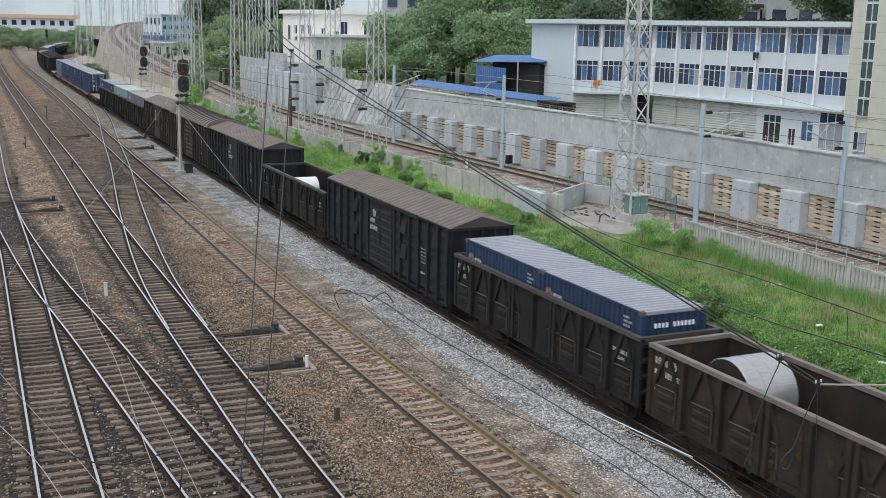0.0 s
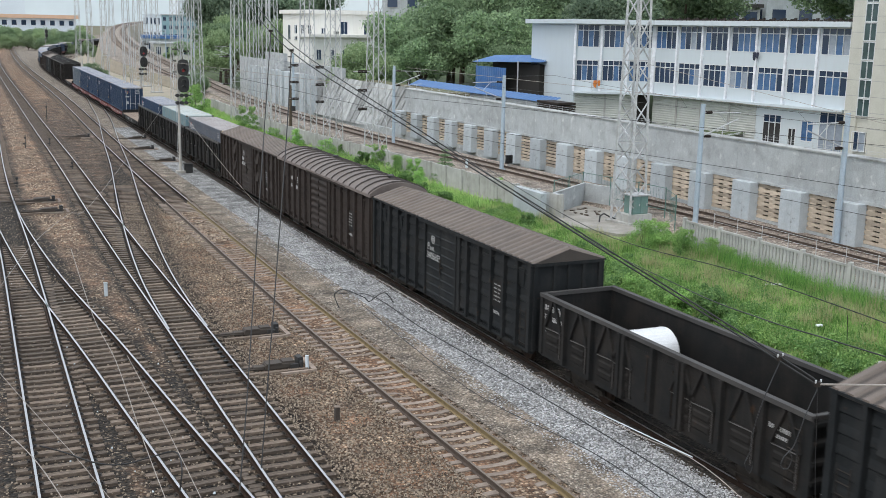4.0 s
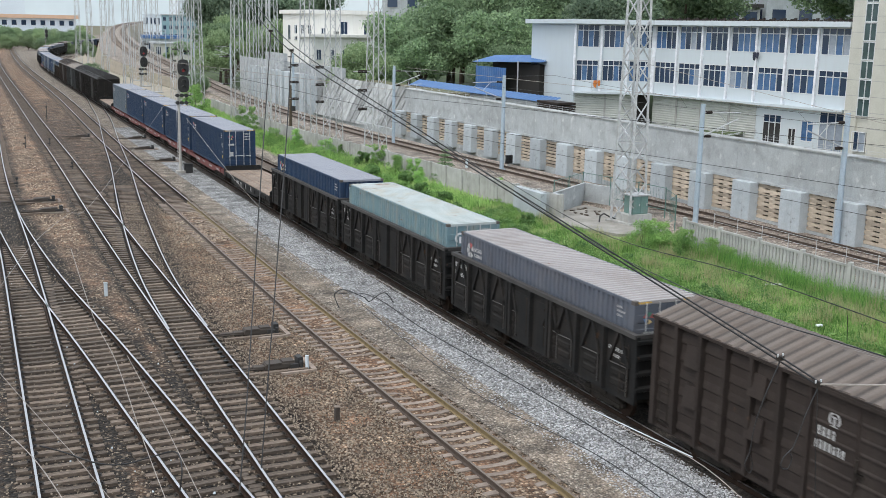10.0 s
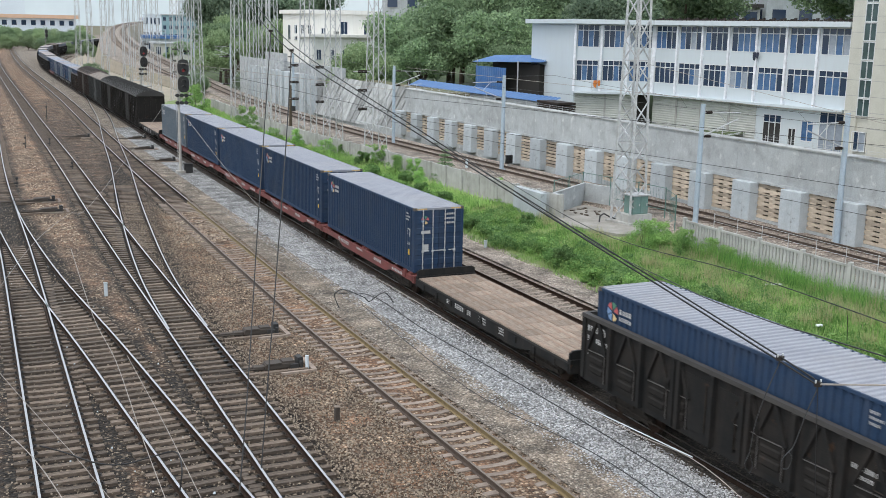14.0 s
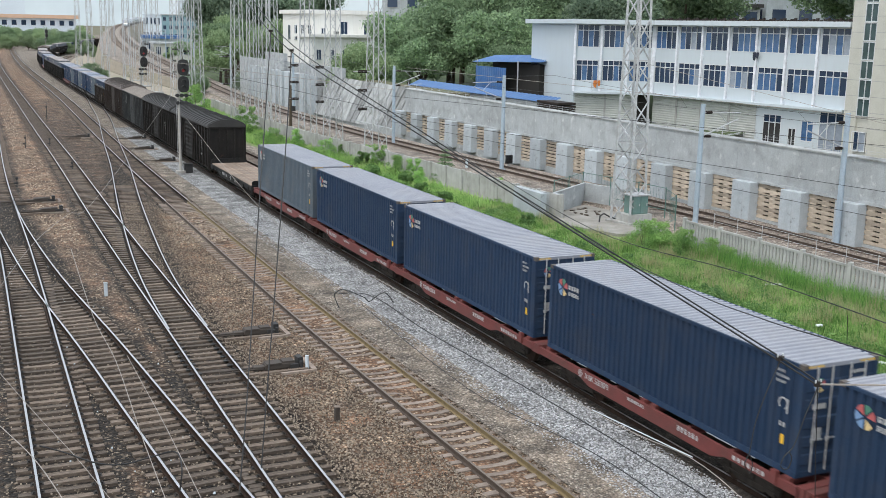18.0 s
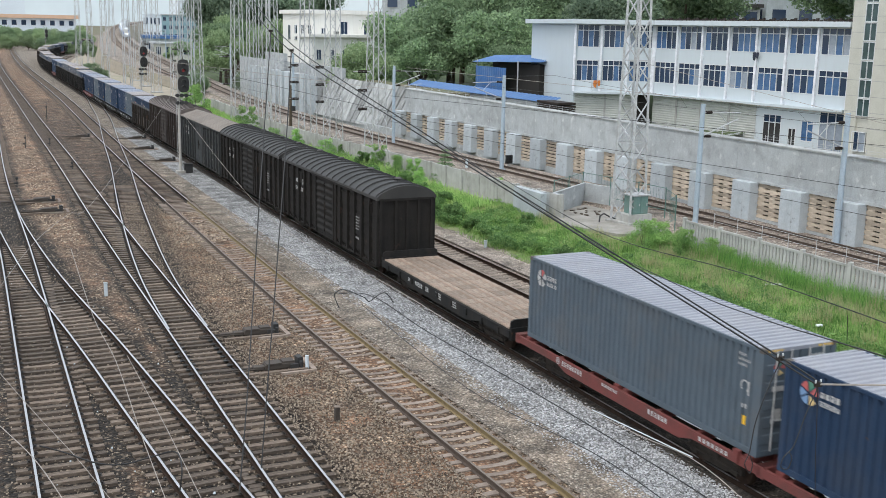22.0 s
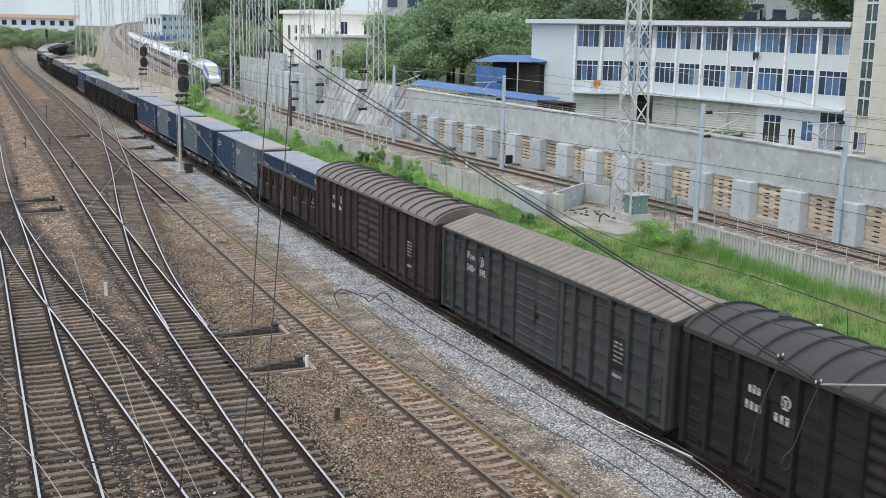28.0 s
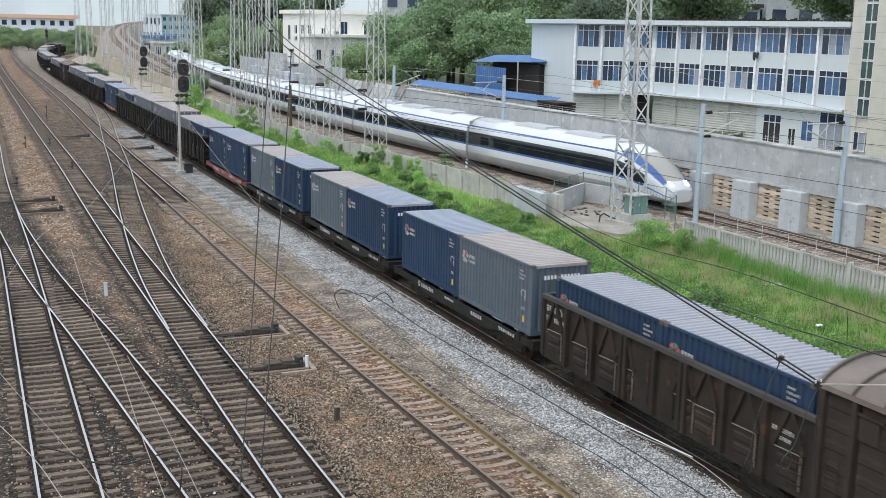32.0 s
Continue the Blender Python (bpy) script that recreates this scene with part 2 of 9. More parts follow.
M_GREENWAG = mat("dark_green_wagon_paint", (0.0155, 0.0175, 0.019), (0.02, 0.022, 0.0235), 1.5, 0.6, 0.002, stain=(0.04, 0.038, 0.036), stain_scale=0.9, stain_amount=0.5, fine=25, rust=(0.055, 0.036, 0.025), rust_scale=2.4, rust_at=0.66, streak=(0.043, 0.042, 0.041))
M_GREYWAG = mat("dusty_grey_green_wagon_paint", (0.037, 0.04, 0.0415), (0.046, 0.0495, 0.051), 1.5, 0.65, 0.002, stain=(0.07, 0.066, 0.062), stain_scale=0.9, stain_amount=0.5, fine=25, rust=(0.06, 0.042, 0.03), rust_scale=2.4, rust_at=0.66, streak=(0.075, 0.071, 0.066))
M_BROWNWAG = mat("brown_wagon_paint", (0.0345, 0.0275, 0.025), (0.043, 0.0345, 0.0305), 1.5, 0.65, 0.002, stain=(0.0215, 0.019, 0.018), stain_scale=0.9, stain_amount=0.6, fine=25, rust=(0.075, 0.045, 0.032), rust_scale=2.4, rust_at=0.66, streak=(0.06, 0.052, 0.047))
M_DUSTWAG = mat("dusty_black_wagon_paint", (0.02, 0.0175, 0.016), (0.031, 0.026, 0.0225), 1.5, 0.7, 0.002, stain=(0.055, 0.037, 0.028), stain_scale=0.9, stain_amount=0.6, fine=25, rust=(0.075, 0.04, 0.024), rust_scale=2.0, rust_at=0.62, streak=(0.05, 0.042, 0.036))
M_DUSTWAG.node_tree.nodes["Principled BSDF"].inputs["Specular IOR Level"].default_value = 0.15
M_SOOTWAG = mat("sooty_brown_black_wagon_paint", (0.01638, 0.01544, 0.01466), (0.02223, 0.02044, 0.01911), 1.5, 0.7, 0.002, stain=(0.0312, 0.02652, 0.0234), stain_scale=0.9, stain_amount=0.55, fine=25, rust=(0.04836, 0.03276, 0.02574), rust_scale=1.6, rust_at=0.63, streak=(0.03354, 0.03042, 0.02808))
# gable roofs toned below their ribs: dirt and painted shade in the valleys
M_ROOFTAN = mat("dusty_tan_roof", (0.105, 0.09, 0.078), (0.082, 0.07, 0.06), 1.2, 0.75, 0.002, stain=(0.06, 0.051, 0.045), stain_scale=0.8, stain_amount=0.6)
M_ROOFUMBER = mat("dark_umber_roof", (0.066, 0.053, 0.045), (0.05, 0.041, 0.036), 1.2, 0.7, 0.002, stain=(0.035, 0.03, 0.027), stain_scale=0.8, stain_amount=0.6)
M_RIBUMBER = mat("light_umber_rib", (0.15, 0.12, 0.102), (0.108, 0.088, 0.076), 0.9, 0.65, 0.002, stain=(0.1, 0.068, 0.05), stain_scale=0.6, stain_amount=0.6)
M_ROOFDARK = mat("dusty_dark_roof", (0.0493, 0.0464, 0.0452), (0.0377, 0.0348, 0.0337), 1.2, 0.7, 0.002, stain=(0.0695, 0.0638, 0.058), stain_scale=0.8, stain_amount=0.5)
M_ROOFBLACK = mat("sooty_black_roof", (0.03, 0.0285, 0.0275), (0.023, 0.0218, 0.021), 1.2, 0.6, 0.002, stain=(0.045, 0.041, 0.038), stain_scale=0.8, stain_amount=0.5)
M_RIBBLACK = mat("sooty_black_rib", (0.016, 0.015, 0.0145), (0.026, 0.0245, 0.0235), 2.0, 0.6, 0.002)
M_ROOFBROWN = mat("dusty_brown_roof", (0.159, 0.1297, 0.1172), (0.1088, 0.08789, 0.07952), 1.0, 0.6, 0.002, stain=(0.2176, 0.1883, 0.1716), stain_scale=0.7, stain_amount=0.6)
# lighter than the tan roof, so its valleys read as shaded
M_RIBTAN = mat("light_tan_rib", (0.225, 0.195, 0.17), (0.17, 0.146, 0.126), 1.1, 0.7, 0.002, stain=(0.14, 0.105, 0.08), stain_scale=0.7, stain_amount=0.55)
M_RIBDARK = mat("worn_dark_rib", (0.0952, 0.0892, 0.0867), (0.0638, 0.0587, 0.0561), 2.0, 0.55, 0.002)
# brown rib darkened to carry the shadow beside each rib
M_RIBBROWN = mat("shadow_brown_rib", (0.05625, 0.045, 0.03975), (0.0375, 0.03, 0.027), 2.0, 0.65, 0.002)
M_RED = mat("red_oxide_wagon_paint", (0.16, 0.036, 0.032), (0.12, 0.032, 0.028), 2, 0.7, 0.002, stain=(0.072, 0.04, 0.032), stain_scale=1.2, stain_amount=0.6)
M_UNDER = mat("sooty_underframe", (0.025, 0.022, 0.02), (0.045, 0.038, 0.032), 3, 0.85, 0.004)
M_BLUE = mat("navy_container_paint", (0.022, 0.043, 0.085), (0.027, 0.049, 0.093), 1.0, 0.5, 0.0015, stain=(0.05, 0.06, 0.08), stain_scale=0.7, stain_amount=0.5, vary=0.14, rust=(0.1, 0.06, 0.04), rust_scale=3.0, rust_at=0.71, streak=(0.055, 0.07, 0.1), streak_amount=0.4)
M_BLUEGREY = mat("faded_blue_grey_container_paint", (0.085, 0.115, 0.145), (0.07, 0.095, 0.12), 1.0, 0.55, 0.0015, stain=(0.12, 0.12, 0.12), stain_scale=0.7, stain_amount=0.5)
M_MAUVE = mat("faded_slate_container_paint", (0.1, 0.115, 0.145), (0.085, 0.095, 0.12), 1.0, 0.55, 0.0015, stain=(0.15, 0.14, 0.14), stain_scale=0.7, stain_amount=0.5)
M_AQUA = mat("faded_aqua_container_paint", (0.12, 0.205, 0.24), (0.16, 0.25, 0.275), 1.0, 0.55, 0.0015, stain=(0.3, 0.31, 0.28), stain_scale=0.8, stain_amount=0.5, rust=(0.16, 0.085, 0.045), rust_scale=2.6, rust_at=0.63, streak=(0.33, 0.3, 0.24), streak_amount=0.5)
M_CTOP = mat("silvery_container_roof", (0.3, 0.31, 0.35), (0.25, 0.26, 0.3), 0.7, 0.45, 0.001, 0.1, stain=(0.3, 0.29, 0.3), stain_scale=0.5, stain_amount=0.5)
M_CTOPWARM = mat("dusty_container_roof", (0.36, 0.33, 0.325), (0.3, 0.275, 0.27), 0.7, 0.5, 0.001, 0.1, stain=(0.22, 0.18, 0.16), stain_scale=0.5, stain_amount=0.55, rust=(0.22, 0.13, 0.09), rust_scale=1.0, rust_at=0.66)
M_CTOPAQUA = mat("pale_aqua_container_roof", (0.43, 0.47, 0.465), (0.36, 0.4, 0.395), 0.7, 0.5, 0.001, 0.0, stain=(0.42, 0.34, 0.24), stain_scale=0.9, stain_amount=0.7, rust=(0.23, 0.13, 0.07), rust_scale=0.8, rust_at=0.6)
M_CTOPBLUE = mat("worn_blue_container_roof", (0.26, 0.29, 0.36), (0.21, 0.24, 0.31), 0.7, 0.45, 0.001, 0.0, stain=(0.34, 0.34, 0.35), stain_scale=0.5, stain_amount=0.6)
M_DECK = mat("worn_plank_deck", (0.31, 0.245, 0.195), (0.17, 0.13, 0.1), 3.5, 0.85, 0.006, stain=(0.22, 0.11, 0.06), stain_scale=1.4, stain_amount=0.6, vary=0.2, grain=(5, 0.7, 3))
M_COIL = mat("dull_steel_coil", (0.42, 0.41, 0.4), (0.33, 0.325, 0.32), 3, 0.38, 0, 0.55, fine=20, grain=(1, 14, 14), rust=(0.3, 0.17, 0.1), rust_scale=1.2, rust_at=0.66)
M_WRAP = mat("white_wrapped_steel", (0.74, 0.75, 0.76), (0.62, 0.63, 0.65), 2, 0.3, 0, 0.2, fine=20, grain=(1, 10, 10))
M_LETTER = mat("worn_white_lettering", (0.46, 0.46, 0.46), (0.34, 0.34, 0.34), 9, 0.8)
M_CLETTER = plain("container_white_lettering", (0.72, 0.74, 0.76), 0.6)
M_LRED, M_LGREEN, M_LBLUE, M_LYEL = (plain("emblem_" + n_, c, 0.6) for n_, c in (("red", (0.42, 0.1, 0.1)), ("green", (0.07, 0.2, 0.14)), ("blue", (0.16, 0.27, 0.45)), ("yellow", (0.6, 0.45, 0.22))))
M_YELLOW = plain("warning_yellow", (0.75, 0.45, 0.03), 0.6)
M_BARK = mat("bark", (0.1, 0.075, 0.05), (0.06, 0.05, 0.035), 6, 0.9, 0.02)
M_BLUEROOF = mat("blue_corrugated_sheet", (0.05, 0.15, 0.36), (0.04, 0.115, 0.29), 1.0, 0.55, 0.002, stain=(0.12, 0.2, 0.32), stain_scale=0.6, streak=(0.16, 0.22, 0.3))
M_CABINET = mat("green_cabinet_paint", (0.16, 0.27, 0.25), (0.13, 0.22, 0.2), 2, 0.6, 0.001, stain=(0.2, 0.19, 0.16), stain_scale=1.5)
M_SHUTTER = mat("grey_roller_shutter", (0.504, 0.516, 0.492), (0.432, 0.444, 0.42), 1.0, 0.6, 0.002, stain=(0.336, 0.336, 0.312), stain_scale=0.7)
M_HSRWHITE = mat("glossy_white_train_paint", (0.581, 0.607, 0.642), (0.546, 0.572, 0.607), 0.5, 0.15, 0)
M_HSRBLUE = plain("train_blue_stripe", (0.05, 0.11, 0.3), 0.25)
M_HSRGLASS = plain("train_dark_glazing", (0.015, 0.018, 0.022), 0.08)
M_HSRGREY = mat("grey_train_skirt", (0.3, 0.3, 0.31), (0.24, 0.24, 0.25), 1.5, 0.5, 0)


for m_ in (M_WAGON, M_SOOTWAG, M_GREENWAG, M_GREYWAG, M_BROWNWAG, M_UNDER, M_RAIL, M_BLUE):
    m_.node_tree.nodes["Principled BSDF"].inputs["Specular IOR Level"].default_value = 0.1


# ---- mesh helpers ----
def part(name, bm, material, parent=None, label="", smooth=False):
    me = bpy.data.meshes.new(name)
    bm.to_mesh(me)
    bm.free()
    for m in material if isinstance(material, (list, tuple)) else [material]:
        me.materials.append(m)
    if smooth:
        for p in me.polygons:
            p.use_smooth = True
    ob = new(name, me)
    ob.parent = parent
    if label:
        ob["label"] = label
    return ob


def share(name, ob, parent, m, material=None):
    """Another object on the same mesh."""
    o = new(name, ob.data)
    o.parent = parent
    o.matrix_local = m
    return o


def B():
    return bmesh.new()


def box(bm, x0, x1, y0, y1, z0, z1, mi=0, m=None):
    vs = [bm.verts.new((x, y, z)) for x in (x0, x1) for y in (y0, y1) for z in (z0, z1)]
    for f in ((0, 1, 3, 2), (4, 6, 7, 5), (0, 4, 5, 1), (2, 3, 7, 6), (0, 2, 6, 4), (1, 5, 7, 3)):
        fc = bm.faces.new([vs[i] for i in f])
        fc.material_index = mi
    if m is not None:
        for v in vs:
            v.co = m @ v.co
    return vs


def prism(bm, prof, axis, a0, a1, mi=0, caps=True):
    """A closed outline swept along an axis: the outline's pairs are the two other coordinates in order."""
    def at(p, a):
        return {"x": (a, p[0], p[1]), "y": (p[0], a, p[1]), "z": (p[0], p[1], a)}[axis]
    r0 = [bm.verts.new(at(p, a0)) for p in prof]
    r1 = [bm.verts.new(at(p, a1)) for p in prof]
    k = len(prof)
    fs = [bm.faces.new((r0[i], r0[(i + 1) % k], r1[(i + 1) % k], r1[i])) for i in range(k)]
    if caps:
        fs += [bm.faces.new(r0[::-1]), bm.faces.new(r1)]
    for f in fs:
        f.material_index = mi
    return fs


def rod(bm, p0, p1, r, n=6, mi=0, r1=None):
    p0, p1 = Vector(p0), Vector(p1)
    d = (p1 - p0)
    if d.length < 1e-6:
        return
    q = d.to_track_quat("Z", "Y")
    ring = []
    for p, rr in ((p0, r), (p1, r if r1 is None else r1)):
        ring.append([bm.verts.new(p + q @ Vector((rr * math.cos(2 * math.pi * i / n), rr * math.sin(2 * math.pi * i / n), 0))) for i in range(n)])
    for i in range(n):
        f = bm.faces.new((ring[0][i], ring[0][(i + 1) % n], ring[1][(i + 1) % n], ring[1][i]))
        f.material_index = mi
    for f in (ring[0][::-1], ring[1]):
        bm.faces.new(f).material_index = mi


def beam(bm, p0, p1, w, h, mi=0):
    """A bar of square section from p0 to p1."""
    p0, p1 = Vector(p0), Vector(p1)
    d = p1 - p0
    q = d.to_track_quat("Y", "Z").to_matrix().to_4x4()
    box(bm, -w / 2, w / 2, 0, d.length, -h / 2, h / 2, mi, Matrix.Translation(p0) @ q)


def fuse(root, name="body"):
    """One mesh out of all the parts of a far-off thing."""
    bm = B()
    mats = []
    for o in list(root.children_recursive):
        if o.type != "MESH":
            continue
        m = Matrix.Identity(4)
        p = o
        while p is not root:
            m = p.matrix_basis @ m
            p = p.parent
        k = len(bm.verts)
        f0 = len(bm.faces)
        bm.from_mesh(o.data)
        bm.verts.ensure_lookup_table()
        bm.faces.ensure_lookup_table()
        for v in bm.verts[k:]:
            v.co = m @ v.co
        remap = []
        for mt in o.data.materials:
            if mt not in mats:
                mats.append(mt)
            remap.append(mats.index(mt))
        for f in bm.faces[f0:]:
            f.material_index = remap[min(f.material_index, len(remap) - 1)]
    for o in list(root.children_recursive):
        bpy.data.objects.remove(o)
    part(name, bm, mats, root)
    return root


def empty(name, m=None):
    e = new(name)
    if m is not None:
        e.matrix_world = m
    return e


def wire(name, pts, r, material, parent=None, sides=5, label=""):
    """A cable through points, as a thin tube."""
    bm = B()
    pts = [Vector(p) for p in pts]
    rings = []
    for i, p in enumerate(pts):
        d = (pts[min(i + 1, len(pts) - 1)] - pts[max(i - 1, 0)]).normalized()
        q = d.to_track_quat("Z", "Y")
        rings.append([bm.verts.new(p + q @ Vector((r * math.cos(2 * math.pi * k / sides), r * math.sin(2 * math.pi * k / sides), 0))) for k in range(sides)])
    for a, b in zip(rings, rings[1:]):
        for k in range(sides):
            bm.faces.new((a[k], a[(k + 1) % sides], b[(k + 1) % sides], b[k]))
    return part(name, bm, material, parent, label)


def sag(p0, p1, drop, n=10):
    p0, p1 = Vector(p0), Vector(p1)
    return [p0.lerp(p1, i / n) - Vector((0, 0, drop * 4 * (i / n) * (1 - i / n))) for i in range(n + 1)]


def spline(knots):
    """A smooth curve through a few (y, value) pairs; straight beyond its ends."""
    x = np.array([k[0] for k in knots], float)
    v = np.array([k[1] for k in knots], float)
    n = len(x)
    h = np.diff(x)
    a = np.zeros((n, n))
    r = np.zeros(n)
    a[0, 0] = a[-1, -1] = 1
    for i in range(1, n - 1):
        a[i, i - 1], a[i, i], a[i, i + 1] = h[i - 1], 2 * (h[i - 1] + h[i]), h[i]
        r[i] = 6 * ((v[i + 1] - v[i]) / h[i] - (v[i] - v[i - 1]) / h[i - 1])
    c = np.linalg.solve(a, r)
    s0 = (v[1] - v[0]) / h[0] - h[0] * c[1] / 6
    s1 = (v[-1] - v[-2]) / h[-1] + h[-1] * c[-2] / 6

    def at(y):
        if y <= x[0]:
            return float(v[0] + s0 * (y - x[0]))
        if y >= x[-1]:
            return float(v[-1] + s1 * (y - x[-1]))
        i = int(min(max(np.searchsorted(x, y) - 1, 0), n - 2))
        p, q = x[i + 1] - y, y - x[i]
        return float((c[i] * p ** 3 + c[i + 1] * q ** 3) / (6 * h[i]) + (v[i] / h[i] - c[i] * h[i] / 6) * p + (v[i + 1] / h[i] - c[i + 1] * h[i] / 6) * q)
    return at


def flat(y):
    return 0.0


GLYPHS = {}


def glyph(ch):
    """A letter of the built-in font as points and faces, one unit high, from its lower left."""
    if ch not in GLYPHS:
        cu = bpy.data.curves.new("glyph", "FONT")
        cu.body = ch
        cu.resolution_u = 3
        ob = new("glyph", cu)
        bpy.context.view_layer.update()
        me = ob.to_mesh()
        pts = [(v.co.x, v.co.y) for v in me.vertices]
        fcs = [tuple(p.vertices) for p in me.polygons]
        ob.to_mesh_clear()
        bpy.data.objects.remove(ob)
        bpy.data.curves.remove(cu)
        x0 = min(p[0] for p in pts)
        GLYPHS[ch] = ([(p[0] - x0, p[1]) for p in pts], fcs, max(p[0] for p in pts) - x0)
    return GLYPHS[ch]


def words(bm, x, y, z, text, h, mi=0, gap=0.14, thick=1.0):
    """Letters of height h on the side face at x, read along the side from y downwards."""
    k = h / 0.69
    for ch in text:
        if ch == " ":
            y -= 0.3 * h
            continue
        pts, fcs, w = glyph(ch)
        for dx_ in (0.0, 0.05 * h * thick):
            vs = [bm.verts.new((x - dx_ * 0.01, y - p[0] * k - dx_, z + p[1] * k)) for p in pts]
            for f in fcs:
                bm.faces.new([vs[i] for i in f]).material_index = mi
        y -= w * k + gap * h
    return y


for c_ in "P64KX3405129":
    glyph(c_)


# ---- the lines of the tracks, as x over y ----
BEND = spline([(-60, 0.8), (0, 0.22), (30, 0.0), (45, 0.0), (60, 0.04), (80, 0.15), (110, 0.39), (150, 0.81), (220, 1.64), (300, 3.4), (345, 6.4), (380, 11), (420, 18.5), (500, 36), (650, 75)])


def x_train(y):
    return 19.675 + BEND(y)


def x_loop(y):
    return 24.43 + BEND(y)


x_siding = spline([(0, 13.9), (22, 13.5), (35, 13.33), (55, 13.45), (93, 14.03), (121, 14.65), (168, 15.95), (265, 17.4), (400, 21), (600, 30)])
x_main = spline([(0, 7.85), (25, 7.85), (42, 8.02), (58, 8.12), (95, 8.68), (120, 8.95), (177, 9.65), (260, 10.8), (400, 14.5), (600, 22)])
x_west = spline([(0, 1.85), (27, 2.14), (43, 2.36), (60, 2.58), (80, 2.65), (95, 2.85), (113, 3.3), (200, 4.6), (400, 8.5), (600, 14)])
x_branch = spline([(0, 8.0), (15, 6.55), (26, 5.64), (31, 5.25), (43, 4.35), (50, 3.72), (61, 3.05), (69, 2.74), (78, 2.66), (90, 2.79)])
x_cross = spline([(38, 7.99), (42, 8.08), (49, 8.33), (62, 9.35), (75, 10.65), (93.6, 12.7), (113, 14.57), (142, 17.52), (165, 19.3), (183, 20.65), (200, 21.1)])
x_fast = spline([(-40, 42.4), (20, 42.4), (45, 42.3), (66, 41.2), (94, 39.6), (120, 39.2), (167, 40.5), (200, 43), (355, 55), (490, 70), (700, 105), (1000, 170), (1400, 265), (2000, 420)])
z_fast = spline([(-40, 1.0), (60, 1.0), (110, 1.0), (150, 1.1), (200, 1.5), (260, 2.4), (355, 4.2), (490, 7.2), (700, 10.6), (1000, 13), (1400, 14), (2000, 14)])

bed_left = spline([(0, 3.4), (120, 3.4), (190, 3.4), (215, 5), (260, 10), (300, 12), (400, 10.5), (490, 8.5), (700, 7.5), (1000, 7)])


# ---- ground ----
def strip(name, xa, xb, ys, z, material, parent=None, dz=None):
    """A ribbon of ground between two lines."""
    bm = B()
    rows = []
    for y in ys:
        a, b = xa(y), xb(y)
        rows.append([bm.verts.new((a + (b - a) * i / 4, y, z(y) if callable(z) else z)) for i in range(5)])
    for r0, r1 in zip(rows, rows[1:]):
        for i in range(4):
            bm.faces.new((r0[i], r0[i + 1], r1[i + 1], r1[i]))
    ob = part(name, bm, material, parent)
    return tagged(ob, kind="structure")


YS = [-30 + 4 * i for i in range(20)] + [50 + 10 * i for i in range(36)] + [410 + 40 * i for i in range(16)]
bm = B()
xs = [-2500, -600, -150, -40, -10, 0, 10, 20, 27, 45, 60, 100, 200, 500, 1200, 2500]
ysg = [-600, -100, 0, 50, 100, 200, 400, 800, 1600, 3500]
grid = [[bm.verts.new((x, y, -0.32)) for x in xs] for y in ysg]
for r0, r1 in zip(grid, grid[1:]):
    for i in range(len(xs) - 1):
        bm.faces.new((r0[i], r0[i + 1], r1[i + 1], r1[i]))
ground = tagged(part("ground", bm, M_SOIL), "bare brown earth around the railway yard", "ground", kind="structure")


def off(f, d):
    return lambda y: f(y) + d


def oil_at(x, y):
    """How much oil and brake dust lies at a place: most between the rails, none between the tracks."""
    o = 0.0
    for f, k, ya, yb in ((x_west, 1.0, -25, 400), (x_branch, 1.0, 10, 78), (x_main, 0.95, -25, 400), (x_cross, 0.85, 44, 186), (x_siding, 0.14, 0, 70), (x_siding, 1.0, 70, 400)):
        if ya < y < yb:
            d = abs(x - f(y))
            far_ = 1 - 0.25 * min(1.0, max(0.0, (y - 60) / 60))
            o = max(o, far_ * k * min(1.0, max(0.0, (2.15 - d) / 0.9)))
    if 76 < y < 180 and x_main(y) < x < x_siding(y) + 1.2:
        o = max(o, 0.6 if y < 140 else 0.45)
    if 24 < y < 62 and x < x_main(y):
        o = max(o, 0.42 if x > x_branch(y) else 0.62)
    return o


ysy = [-20 + 3.25 * i for i in range(8)] + [6 + 0.8 * i for i in range(120)] + [102 + 2.5 * i for i in range(60)] + [252 + 12 * i for i in range(36)]
nx = 64
vs_, fs_, oil_ = [], [], []
for y in ysy:
    a, b = -12 - max(0, y - 100) * 0.14, x_train(y) - 3.3
    for i in range(nx + 1):
        u = i / nx
        x = a + (b - a) * (1 - (1 - u) ** 1.5)
        o = oil_at(x, y)
        vs_.append((x, y, -0.2 - 0.075 * min(1.0, o) + 0.03 * noise.noise((x * 0.7, y * 0.5, 3))))
        oil_.append(o)
for j in range(len(ysy) - 1):
    for i in range(nx):
        k = j * (nx + 1) + i
        fs_.append((k, k + 1, k + nx + 2, k + nx + 1))
me = bpy.data.meshes.new("yard_ballast")
me.from_pydata(vs_, [], fs_)
me.attributes.new("oil", "FLOAT", "POINT").data.foreach_set("value", oil_)
me.materials.append(M_BALLAST)
for p in me.polygons:
    p.use_smooth = True
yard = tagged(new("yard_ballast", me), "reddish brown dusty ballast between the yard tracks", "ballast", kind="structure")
tan = strip("tan_shoulder", off(x_siding, 1.15), off(x_train, -3.4), YS, -0.15, M_TANBAL)
tagged(tan, "tan ballast around a dusty siding track", "ballast")
YN, YF = [y for y in YS if y <= 130], [y for y in YS if y >= 130]
far_tan = strip("far_shoulder", off(x_train, -3.9), off(x_train, -1.2), YF, -0.175, M_TANBAL)
